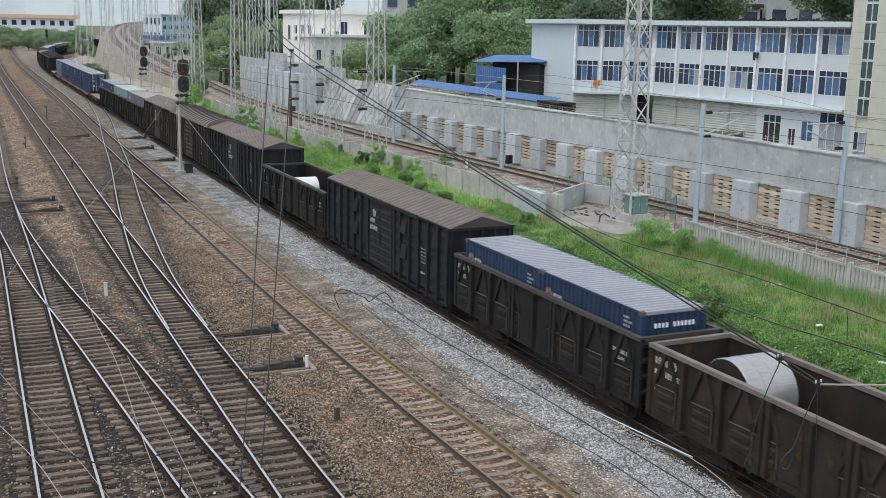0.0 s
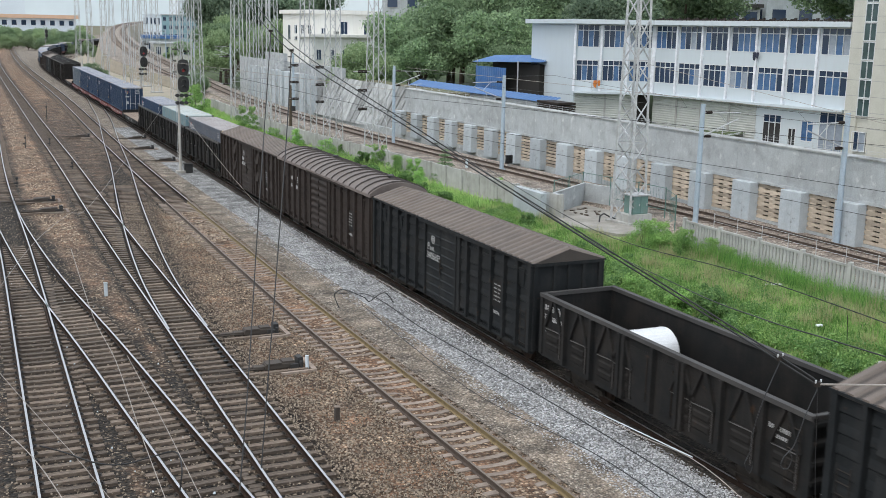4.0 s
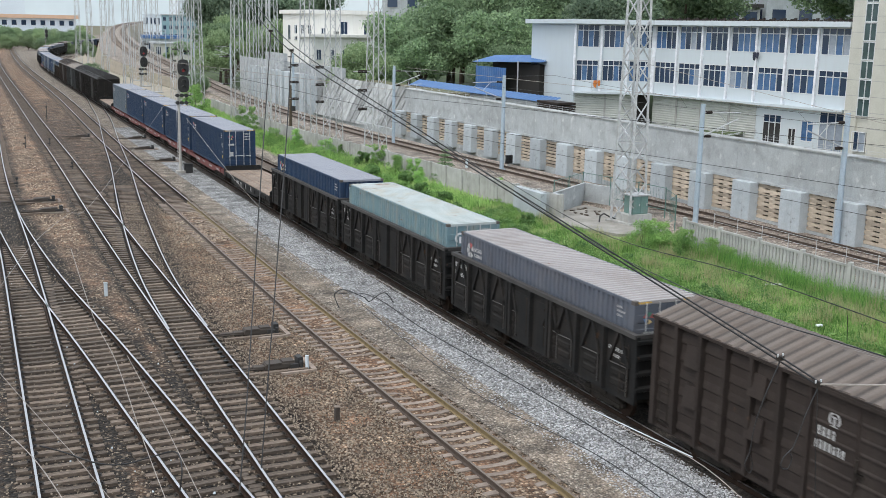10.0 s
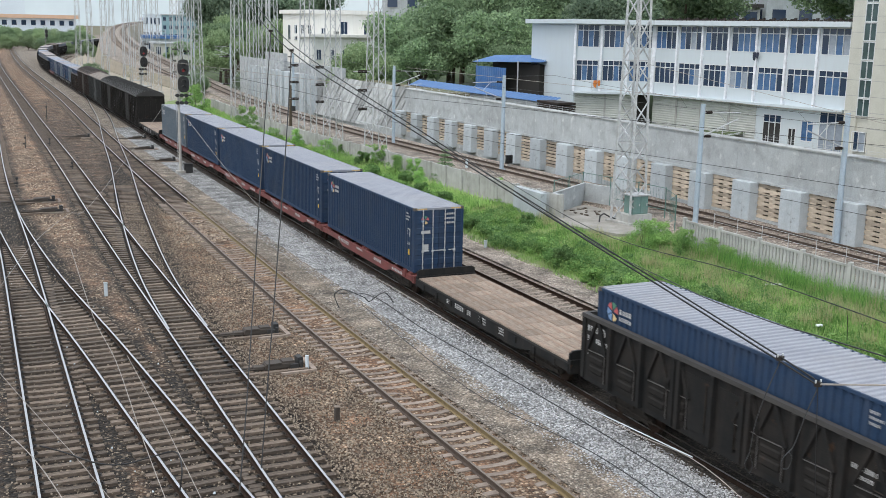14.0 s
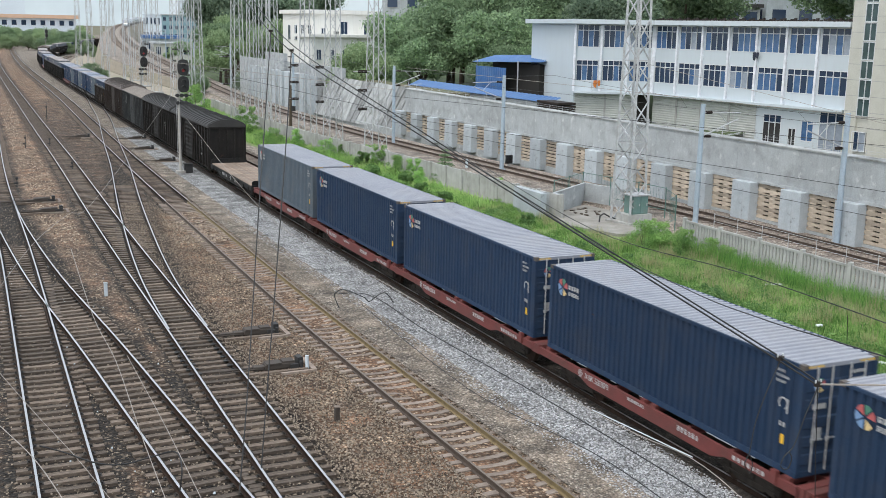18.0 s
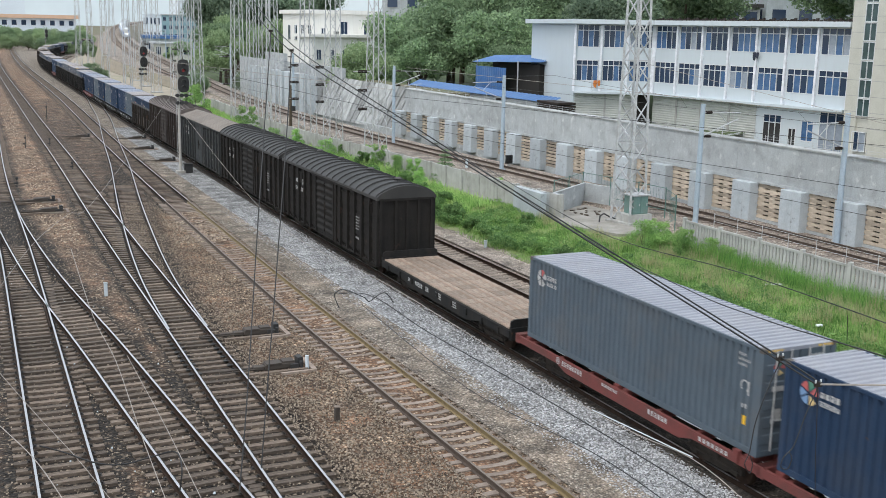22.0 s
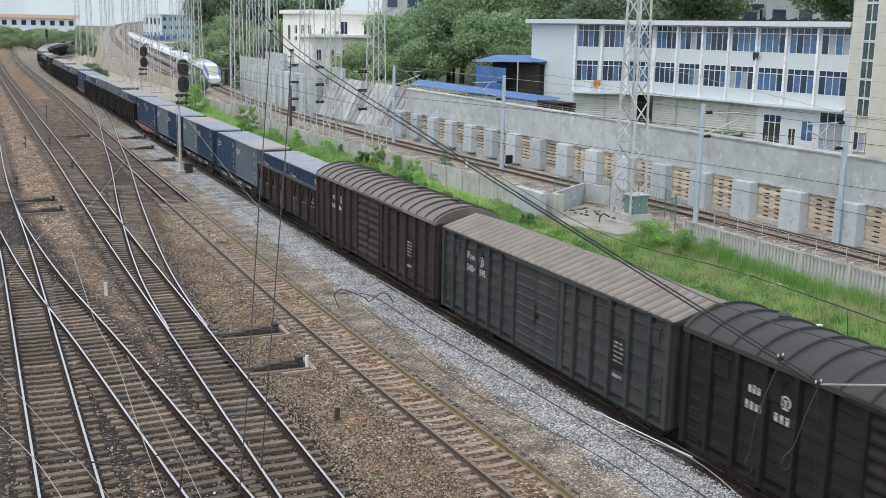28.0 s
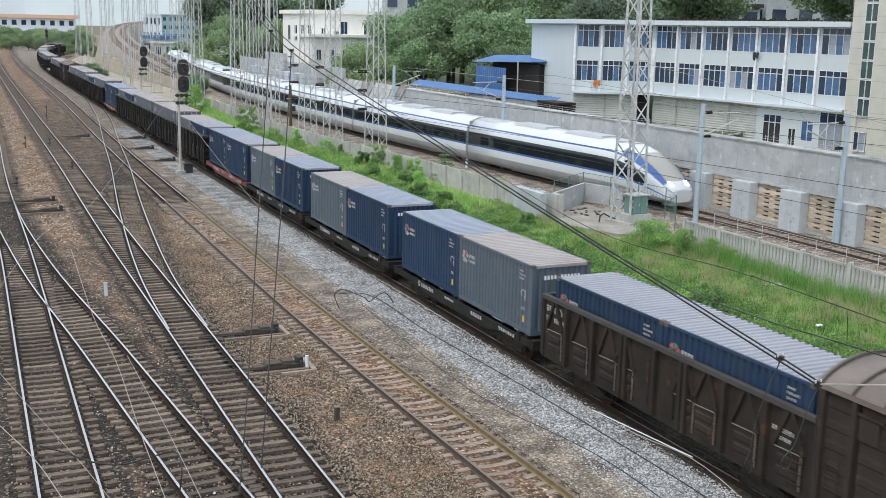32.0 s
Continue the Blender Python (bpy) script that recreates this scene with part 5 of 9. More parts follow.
def goods(kind):
    if kind in protos:
        return copy_thing(protos[kind], Matrix.Identity(4))
    make = {
        "gon": lambda: gondola(M_WAGON, GON_BLACK, 11),
        "gonrust": lambda: gondola(M_DUSTWAG, "dusty black-brown open wagon with worn rim, on the rails", 12, True),
        "gable_dark": lambda: box_wagon("gable", M_GREENWAG, M_ROOFUMBER, "black covered wagon with a dusty ribbed gable roof", 21, "tilted"),
        "gable_green": lambda: box_wagon("gable", M_GREENWAG, M_ROOFUMBER, "dark green covered wagon with a brown ribbed roof", 22, number=("3405653",)),
        "gable_grey": lambda: box_wagon("gable", M_GREYWAG, M_ROOFTAN, "dusty grey green covered wagon with a tan ribbed roof", 27, number=("3404", "395"), bay_letters=True),
        "gonochre": lambda: gondola(M_DUSTWAG, "dusty brown open wagon with ochre door latches", 13, False, M_RIBTAN),
        "skel_red_numbered": lambda: skeletal_wagon(M_RED, "red container wagon with white number, under a blue container", 34, "X6K 5312179"),
        "gable_brown": lambda: box_wagon("gable", M_BROWNWAG, M_ROOFUMBER, "brown covered wagon with tilted vent hatches and umber roof", 23, "tilted"),
        "arch_brown": lambda: box_wagon("arch", M_BROWNWAG, M_ROOFBROWN, "brown covered wagon with an arched ribbed roof", 24),
        "arch_black": lambda: box_wagon("arch", M_SOOTWAG, M_ROOFBLACK, "black covered wagon with an arched ribbed roof", 25),
        "flat": lambda: flat_wagon(M_WAGON, "empty black flat wagon with a worn plank deck", 31),
        "skel_red": lambda: skeletal_wagon(M_RED, "red container wagon rolling under a blue container", 32),
        "skel_black": lambda: skeletal_wagon(M_WAGON, "black container wagon rolling under two short containers", 33),
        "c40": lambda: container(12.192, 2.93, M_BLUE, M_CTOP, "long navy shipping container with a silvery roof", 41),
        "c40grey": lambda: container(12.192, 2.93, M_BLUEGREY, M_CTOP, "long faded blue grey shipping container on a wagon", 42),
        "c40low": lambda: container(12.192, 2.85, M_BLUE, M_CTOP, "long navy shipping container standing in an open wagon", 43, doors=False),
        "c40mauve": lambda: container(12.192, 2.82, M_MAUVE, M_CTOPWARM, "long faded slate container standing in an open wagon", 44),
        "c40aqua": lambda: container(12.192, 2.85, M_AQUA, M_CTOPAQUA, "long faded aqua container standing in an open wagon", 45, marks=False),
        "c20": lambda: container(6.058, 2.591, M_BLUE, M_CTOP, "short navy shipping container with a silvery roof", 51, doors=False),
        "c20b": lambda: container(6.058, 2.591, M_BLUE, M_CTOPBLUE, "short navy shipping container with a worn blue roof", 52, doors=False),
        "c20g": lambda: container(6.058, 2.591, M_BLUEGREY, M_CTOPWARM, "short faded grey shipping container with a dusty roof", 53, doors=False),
        "coil": coil,
        "coil_white": lambda: coil(0.78, M_WRAP, "small white-wrapped steel roll lying in an open wagon"),
    }[kind]
    protos[kind] = make()
    return protos[kind]


def far_goods(kind):
    """A wagon or load that never comes near: the same shapes as one mesh."""
    if "far_" + kind not in protos:
        protos["far_" + kind] = fuse(copy_thing(goods_proto(kind), Matrix.Identity(4)))
        return protos["far_" + kind]
    return copy_thing(protos["far_" + kind], Matrix.Identity(4))


def goods_proto(kind):
    return protos[kind]


RAKE = [
    (18.42, "gonrust", [("coil", 0, 3.85, 2.2)]), (31.87, "gon", [("c20", 0, 3.06, 1.15), ("c20", 0, -3.06, 1.15)]), (46.86, "gable_dark", []),
    (61.66, "gon", [("coil_white", 0, 2.4, 1.92)]), (76.69, "gable_green", []), (93.12, "arch_brown", []), (109.42, "gable_brown", []),
    (124.6, "gon", [("c40mauve", 0, 0.15, 1.15)]), (138.33, "gon", [("c40aqua", 0, 0, 1.15)]), (151.94, "gon", [("c40low", 0, 0, 1.15)]), (165.78, "flat", []),
    (179.25, "skel_red", [("c40", 0, 0, 1.165)]), (192.56, "skel_red_numbered", [("c40", 0, 0, 1.165)]), (205.8, "skel_red", [("c40", 0, 0, 1.165)]), (218.82, "skel_red", [("c40", 0, 0, 1.165)]), (231.8, "skel_red", [("c40grey", 0, 0, 1.165)]),
    (245.34, "flat", []), (260.5, "arch_black", []), (277.55, "arch_black", []), (294.1, "gable_grey", []), (310.8, "arch_brown", []),
    (325.41, "gonochre", [("c20", 0, 3.06, 1.15), ("c20", 0, -3.06, 1.15)]), (339.26, "skel_black", [("c20b", 0, 3.06, 1.165), ("c20g", 0, -3.06, 1.165)]),
    (353.2, "skel_black", [("c20g", 0, 3.06, 1.165), ("c20b", 0, -3.06, 1.165)]), (367.04, "skel_black", [("c20g", 0, 3.06, 1.165), ("c20b", 0, -3.06, 1.165)]), (380.5, "skel_red", [("c20b", 0, 3.06, 1.165), ("c20", 0, -3.06, 1.165)]),
]
tail = "G G G G R G G G G B G G F G G G R G G G G G B G".split()
s_next = 380.5
for k, code in enumerate(tail):
    s_next += 13.6 if code != "B" else 15.0
    RAKE.append((s_next, {"G": "gon", "R": "skel_red", "B": "gable_brown", "F": "flat"}[code], {"G": [("c40mauve" if k % 3 else "c20g", 0, 0, 1.15)] if k % 3 else [("c20g", 0, 3.06, 1.15), ("c20", 0, -3.06, 1.15)], "R": [("c20b", 0, 3.06, 1.165), ("c20b", 0, -3.06, 1.165)], "B": [], "F": []}[code]))
    if code == "B":
        s_next += 1.4
ROLLING = []
for n_w, (mid, kind, loads) in enumerate(RAKE):
    take = goods if n_w < 26 else far_goods
    wagon = take(kind)
    ROLLING.append((wagon, mid, Matrix.Identity(4)))
    for lk, lx, ly, lz in loads:
        ROLLING.append((take(lk), mid, Matrix.Translation((lx, ly, lz))))


def train_pose(s):
    slope = math.atan((x_train(s + 4) - x_train(s - 4)) / 8)
    return Matrix.Translation((x_train(s), s, 0.0)) @ Matrix.Rotation(-slope, 4, "Z")


def roll_goods():
    for ob, mid, load in ROLLING:
        rows = []
        for k in range(17):
            t = 2.0 * k
            rows.append((t, train_pose(mid - 9.181 * t - 0.00675 * t * t) @ load))
        walk(ob, rows)


# ---- bank, fence, fast line, retaining wall ----
def bank_height(x, y):
    u = min(1.0, max(0.0, (x - 27.2) / 5.0))
    return -0.15 + 0.6 * u * u * (3 - 2 * u)


bm = B()
ysb = [-10 + 3 * i for i in range(60)]
rows = []
for y in ysb:
    a, b = x_loop(y) + 2.7, 38.9
    rows.append([bm.verts.new((a + (b - a) * i / 12, y, bank_height(a + (b - a) * i / 12, y) + 0.05 * noise.noise((a + i, y * 0.4, 0)))) for i in range(13)])
for r0, r1 in zip(rows, rows[1:]):
    for i in range(12):
        bm.faces.new((r0[i], r0[i + 1], r1[i + 1], r1[i]))
tagged(part("grass_bank", bm, M_BANK, smooth=True), "earth bank under rough grass beside the loop track", "bank", kind="structure")

fastbed = strip("fast_trackbed", lambda y: x_fast(y) - bed_left(y) if y > 60 else 38.7, off(x_fast, 2.6), [-10 + 4 * i for i in range(60)] + [230 + 12 * i for i in range(60)] + [950 + 50 * i for i in range(25)], lambda y: z_fast(y) - 0.215, M_FASTBAL)
tagged(fastbed, "pale ballast bed of the fast line", "ballast")
bm = B()
for i in range(60):
    y0, y1 = -10 + 4 * i, -6 + 4 * i
    xa, xb = (x_fast(q) - 3.4 if q > 60 else 38.7 for q in (y0, y1))
    vs = [bm.verts.new(v) for v in ((xa - 0.9, y0, 0.2), (xb - 0.9, y1, 0.2), (xb, y1, z_fast(y1) - 0.2), (xa, y0, z_fast(y0) - 0.2))]
    bm.faces.new(vs)
tagged(part("fast_shoulder", bm, M_FASTBAL), "sloping ballast shoulder of the fast line", "ballast", kind="structure")

# embankment that carries the fast line away
bm = B()
for i in range(92):
    y0, y1 = 150 + 22 * i, 172 + 22 * i
    for sgn in (-1, 1):
        e0, e1 = (bed_left(y0), bed_left(y1)) if sgn < 0 else (2.6, 2.6)
        vs = [bm.verts.new(v) for v in ((x_fast(y0) + sgn * e0, y0, z_fast(y0) - 0.2), (x_fast(y1) + sgn * e1, y1, z_fast(y1) - 0.2), (x_fast(y1) + sgn * (e1 + z_fast(y1) * 0.3), y1, -0.3), (x_fast(y0) + sgn * (e0 + z_fast(y0) * 0.3), y0, -0.3))]
        bm.faces.new(vs)
tagged(part("fast_embankment", bm, M_SLOPE), "dusty tan sides of the rising fast line", "embankment", kind="structure")

# retaining wall with piers and slotted panels
WX = 44.6
wall = empty("retaining_wall")
tagged(wall, "grey concrete retaining wall with piers and slotted panels", "retaining wall", kind="structure")
y = -20.0
rng = random.Random(70)
while y < 107.4:
    y1 = min(107.5, y + rng.choice((4.3, 4.32, 8.6)))
    bm = B()
    box(bm, WX + rng.uniform(0, 0.015), WX + 0.8, y + 0.012, y1 - 0.012, 3.25, 5.5 + rng.uniform(-0.02, 0.03))
    part("upper_wall", bm, M_CONC, wall, "stained grey cast concrete")
    bm = B()
    box(bm, WX + 0.03, WX + 0.78, y - 0.02, y + 0.02, 3.25, 5.45)
    part("joint", bm, M_DARK, wall)
    y = y1
# black sheet paints the shade seen through the slots
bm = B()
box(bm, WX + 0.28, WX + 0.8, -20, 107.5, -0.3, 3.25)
part("backing", bm, M_DARK, wall, "black sheet for the shade behind the slots")
bm = B()
box(bm, WX - 0.1, WX + 0.3, -20, 107.5, 3.1, 3.26)
part("ledge", bm, M_CONC, wall)
bm = B()
box(bm, WX - 0.05, WX + 0.3, -20, 107.5, -0.3, 0.95)
part("footing", bm, M_CONC, wall)
rng = random.Random(7)
pier = slat = spacer = None
for k in range(20):
    y = 26.0 + 4.32 * k
    m = Matrix.Translation((WX, y, 0))
    if pier is None:
        bm = B()
        box(bm, -0.6, 0.28, -0.85, 0.85, 0.6, 3.12)
        bmesh.ops.bevel(bm, geom=bm.edges[:], offset=0.03, segments=1, affect="EDGES")
        pier = part("pier", bm, M_PALECONC, wall)
        pier.matrix_local = m
    else:
        share("pier", pier, wall, m)
    y0 = y + 0.86
    span = 4.32 - 1.72
    for r in range(8):
        z = 0.97 + r * 0.27
        if slat is None:
            bm = B()
            box(bm, 0.0, 0.14, 0, span, 0, 0.185)
            slat = part("slat", bm, M_SLAT, wall)
            slat.matrix_local = Matrix.Translation((WX + 0.02, y0, z))
            bm = B()
            box(bm, 0.01, 0.13, -0.26, 0.26, 0, 0.085)
            spacer = part("spacer", bm, M_SLAT, wall)
            spacer.matrix_local = Matrix.Translation((WX + 0.02, y0 + 0.3, z + 0.185))
        else:
            share("slat", slat, wall, Matrix.Translation((WX + 0.02 + rng.uniform(-0.01, 0.01), y0, z)))
        if k > 10:
            continue
        for q in range(3):
            share("spacer", spacer, wall, Matrix.Translation((WX + 0.02, y0 + 0.34 + q * (span - 0.68) / 2, z + 0.185)))
y = -20.0
while y < 107.4:
    y1 = min(107.5, y + 6.4)
    bm = B()
    box(bm, WX - 0.05, WX + 0.85, y + 0.01, y1 - 0.01, 5.47, 5.56)
    part("coping", bm, M_STAINCONC, wall, "sooty weathered coping")
    y = y1
# barbed wire fence on the wall's top
bm = B()
for k in range(52):
    y = 5 + 2.0 * k
    rod(bm, (WX + 0.2, y, 5.5), (WX + 0.2, y, 6.0), 0.018, 4)
part("wire_post", bm, M_GALV, wall)
for z in (5.68, 5.82, 5.96):
    wire("top_wire", [(WX + 0.2, 5, z), (WX + 0.2, 50, z - 0.02), (WX + 0.2, 107, z)], 0.008, M_GALV, wall, 3)

# cast concrete fence with slotted pickets
fence = empty("concrete_fence")
tagged(fence, "weathered cast concrete fence with slotted pickets in grass", "fence", kind="structure")
FX = 36.25
post = picket = None
for k in range(12):
    y = 13.9 + 3.02 * k
    m = Matrix.Translation((FX, y, 0.25))
    if post is None:
        bm = B()
        box(bm, -0.1, 0.1, -0.1, 0.1, 0, 1.82)
        bmesh.ops.bevel(bm, geom=bm.edges[:], offset=0.015, segments=1, affect="EDGES")
        post = part("post", bm, M_FENCE, fence)
        post.matrix_local = m
    else:
        share("post", post, fence, m)
    if k == 11:
        break
    bm = B()
    box(bm, FX - 0.05, FX + 0.05, y + 0.1, y + 2.92, 1.82, 1.94)
    box(bm, FX - 0.05, FX + 0.05, y + 0.1, y + 2.92, 0.3, 0.42)
    box(bm, FX - 0.015, FX + 0.03, y + 0.1, y + 2.92, 0.42, 1.22)
    part("fence_rail", bm, M_FENCE, fence)
    for i in range(12):
        yy = y + 0.22 + i * 0.235
        if picket is None:
            bm = B()
            box(bm, -0.035, 0.035, -0.075, 0.075, 0.3, 1.85)
            picket = part("picket", bm, M_FENCE, fence)
            picket.matrix_local = Matrix.Translation((FX, yy, 0))
        else:
            share("picket", picket, fence, Matrix.Translation((FX + rng.uniform(-0.006, 0.006), yy, rng.uniform(-0.01, 0.01))))
# steel rail line above the fence
for z in (0.55, 0.95):
    wire("guard_wire", [(38.95, 10, 1.0 + z), (38.95, 48, 1.0 + z)], 0.012, M_GALV, fence, 4)
bm = B()
for k in range(20):
    rod(bm, (38.95, 10 + 2 * k, 0.7), (38.95, 10 + 2 * k, 2.0), 0.02, 5)
part("guard_post", bm, M_GALV, fence)

# plain slab wall further on
slabs = empty("slab_wall")
tagged(slabs, "weathered precast slab wall along the fast line", "wall", kind="structure")
x_slab = spline([(55, 34.1), (61, 33.6), (70, 33.1), (80, 32.5), (90, 31.6), (102, 30.9), (125, 31.2), (160, 33)])
for k in range(36):
    y0 = 56.5 + 2.5 * k
    y1 = y0 + 2.42
    bm = B()
    a = math.atan((x_slab(y1) - x_slab(y0)) / 2.42)
    box(bm, -0.06, 0.06, 0, 2.42, -0.2, 2.0, 0, Matrix.Translation((x_slab(y0), y0, 0)) @ Matrix.Rotation(-a, 4, "Z"))
    part("slab", bm, M_FENCE, slabs)
    bm = B()
    box(bm, x_slab(y0) - 0.1, x_slab(y0) + 0.1, y0 - 0.14, y0 + 0.06, -0.2, 2.08)
    part("post", bm, M_FENCE, slabs)

# walled pad with a tower, a cabinet and a mesh fence
pad = empty("concrete_pad")
tagged(pad, "walled concrete pad littered with rubble", "pad", kind="structure")
bm = B()
prism(bm, [(32.9, 54.4), (34.3, 50.7), (37.2, 50.2), (39.6, 53.8), (39.6, 60.4), (34.6, 59.6)], "z", -0.1, 0.62)
part("slab", bm, M_PADCONC, pad)
for a, b in (((34.0, 57.6), (38.4, 61.0)), ((38.4, 61.0), (39.2, 57.6)), ((33.2, 59.5), (34.2, 56.9))):
    bm = B()
    beam(bm, (*a, 1.25), (*b, 1.25), 0.16, 1.5)
    part("low_wall", bm, M_CONC, pad)
bm = B()
box(bm, 32.9, 33.3, 57.2, 60.8, 0.2, 2.05)
part("low_wall", bm, M_PALECONC, pad)
M_MESHGREEN = mat("green_mesh_paint", (0.1, 0.2, 0.17), (0.08, 0.16, 0.14), 3, 0.6)
bm = B()
pts = [(34.4, 58.2), (36.4, 59.7), (38.4, 61.2), (38.9, 58.6), (39.3, 56), (39.5, 53.4), (38.2, 50.6), (36.9, 49.5)]
for (xa, ya), (xb, yb) in zip(pts, pts[1:]):
    rod(bm, (xa, ya, 0.6), (xa, ya, 2.7), 0.035, 5)
    for z in (1.3, 2.65):
        rod(bm, (xa, ya, z), (xb, yb, z), 0.02, 4)
    for i in range(1, 9):
        f = i / 9
        rod(bm, (xa + (xb - xa) * f, ya + (yb - ya) * f, 1.3), (xa + (xb - xa) * f, ya + (yb - ya) * f, 2.65), 0.006, 3)
part("mesh_fence", bm, M_MESHGREEN, pad, "green wire mesh fence")
bm = B()
rr = random.Random(3)
for i in range(26):
    x, y, s_ = rr.uniform(35.2, 37.6), rr.uniform(56.5, 59), rr.uniform(0.04, 0.11)
    box(bm, -s_, s_, -s_ * 0.6, s_ * 0.6, 0, s_ * 0.7, 0, Matrix.Translation((x, y, 0.62)) @ Matrix.Rotation(rr.uniform(0, 3), 4, "Z"))
tagged(part("rubble", bm, M_TIMBER, pad), kind="stuff")
wire("cable_loop", [(35.3, 54.2, 0.66), (35.4, 54.3, 1.0), (35.8, 54.5, 1.1), (36.2, 54.6, 0.9), (36.6, 54.3, 0.72), (37.0, 54.1, 0.7)], 0.05, M_BLACK, pad, 6, "black cable loop")

cab = empty("equipment_cabinet")
tagged(cab, "green steel equipment cabinet on a concrete plinth", "cabinet")
bm = B()
box(bm, 36.5, 38.2, 52.9, 54.2, 0.62, 1.2)
part("plinth", bm, M_FENCE, cab)
bm = B()
box(bm, 36.9, 38.0, 53.1, 54.0, 1.2, 2.3)
part("case", bm, M_CABINET, cab)
bm = B()
box(bm, 36.8, 38.1, 53.0, 54.1, 2.3, 2.38)
part("lid", bm, M_GALV, cab, "pale worn lid")
for x in (36.93, 37.47):
    bm = B()
    box(bm, x, x + 0.5, 53.07, 53.1, 1.27, 2.24)
    d = part("door", bm, M_CABINET, cab)
    bm = B()
    box(bm, x + 0.4, x + 0.44, 53.03, 53.07, 1.7, 1.85)
    part("handle", bm, M_GALV, d)


# ---- masts ----
def lattice(x, y, z, h, w0, w1, yaw, label, dense=1.15, split=False):
    """A four-legged lattice tower: tapering angle legs, zigzag bracing and rings."""
    root = empty("lattice_tower", Matrix.Translation((x, y, z)) @ Matrix.Rotation(yaw, 4, "Z"))
    tagged(root, label, "lattice tower", "lattice towers along the line")
    def corner(i, t):
        w = (w0 + (w1 - w0) * t) / 2
        return Vector(((-w, -w), (w, -w), (w, w), (-w, w))[i] + (h * t,))
    for i in range(4):
        bm = B()
        beam(bm, corner(i, 0), corner(i, 1), *((0.13, 0.13) if split else (0.085, 0.085)))
        part("leg", bm, M_GALV, root)
    n = max(6, int(h / dense))
    for i in range(4):
        bm = B()
        for k in range(n):
            a, b = k / n, (k + 1) / n
            if split:
                bm.free()
                bm = B()
            p, q = (corner(i, a), corner((i + 1) % 4, b)) if k % 2 else (corner((i + 1) % 4, a), corner(i, b))
            beam(bm, p, q, *((0.065, 0.065) if split else (0.04, 0.04)))
            if k % 4 == 0:
                beam(bm, corner(i, a), corner((i + 1) % 4, a), 0.04, 0.04)
            if split:
                part("brace", bm, M_GALV, root)
                bm = B()
        if split:
            bm.free()
        else:
            tagged(part("bracing", bm, M_GALV, root), kind="stuff")
    bm = B()
    box(bm, -w0 / 2 - 0.25, w0 / 2 + 0.25, -w0 / 2 - 0.25, w0 / 2 + 0.25, -0.5, 0.12)
    part("footing", bm, M_FENCE, root)
    return root


LAT = "tall galvanised lattice tower on a concrete footing"
lattice(37.15, 53.9, 0.62, 17, 1.45, 0.8, 0.3, "tall galvanised lattice tower standing on the concrete pad", split=True)
for lx, ly, lh, lw in ((33.9, 88.5, 17, 1.5), (33.0, 97.5, 18, 1.45), (31.9, 102.0, 18, 1.4), (31.5, 128.5, 19, 1.4), (32.6, 117.0, 20, 1.2), (33.6, 124.0, 20, 1.2), (33.9, 131.0, 20, 1.1), (31.2, 150.0, 20, 1.4), (31.6, 160.0, 20, 1.4), (32.4, 172.0, 21, 1.4), (33.4, 196.0, 22, 1.4), (34.6, 215.0, 23, 1.4), (26.5, 182.0, 20, 1.2), (36.5, 236.0, 24, 1.4), (28.5, 225, 22, 1.3), (30.0, 262.0, 24, 1.3), (40, 300, 26, 1.4), (33.5, 320, 26, 1.4)):
    lattice(lx, ly, -0.2, lh, lw, lw * 0.6, 0.15, LAT, 1.3)


def tube_mast(x, y, z, h, label, arms=True, side=-1):
    """A tubular catenary mast with a hinged cantilever, stays and insulators."""
    root = empty("catenary_mast", Matrix.Translation((x, y, z)))
    tagged(root, label, "catenary mast", "masts of the fast line")
    bm = B()
    rod(bm, (0, 0, 0), (0, 0, h), 0.17, 14, 0, 0.14)
    part("pole", bm, M_BLUEGALV, root)
    bm = B()
    rod(bm, (0, 0, 0), (0, 0, 0.06), 0.32, 14)
    part("base_flange", bm, M_BLUEGALV, root)
    if arms:
        s = side
        for name, p, q, r in (("arm", (0, 0, h - 1.9), (s * 2.7, 0, h - 0.9), 0.04), ("arm", (0, 0, h - 0.5), (s * 2.8, 0, h - 0.55), 0.035), ("stay", (s * 1.2, 0, h - 0.52), (s * 1.9, 0, h - 1.2), 0.025), ("steady_arm", (s * 1.0, 0, h - 1.95), (s * 2.9, 0, h - 1.75), 0.025), ("drop_bracket", (s * 1.6, 0, h - 1.3), (s * 1.5, 0, h - 1.95), 0.025)):
            bm = B()
            rod(bm, p, q, r, 7)
            part(name, bm, M_GALV, root)
        for zz in (h - 1.88, h - 0.5):
            bm = B()
            for i in range(5):
                rod(bm, (s * (0.25 + 0.09 * i), 0, zz), (s * (0.3 + 0.09 * i), 0, zz), 0.09, 8)
            part("insulator", bm, M_BROWNWAG, root)
    return root


tube_mast(39.9, 50.9, 0.75, 7.2, "blue grey tubular catenary mast beside the fast track", side=1)
tube_mast(43.75, 43.5, 0.75, 7.2, "blue grey tubular catenary mast before a wall pier", side=-1)
tube_mast(40.6, 77.2, 0.75, 7.6, "blue grey tubular catenary mast beside the fast track", side=-1)
tube_mast(39.1, 97.2, 0.75, 7.6, "blue grey tubular catenary mast beside the fast track", side=1)
for yy in (140, 185, 235, 290):
    tube_mast(x_fast(yy) + 2.4, yy, z_fast(yy) - 0.3, 7.6, "blue grey tubular catenary mast beside the fast track", side=-1)
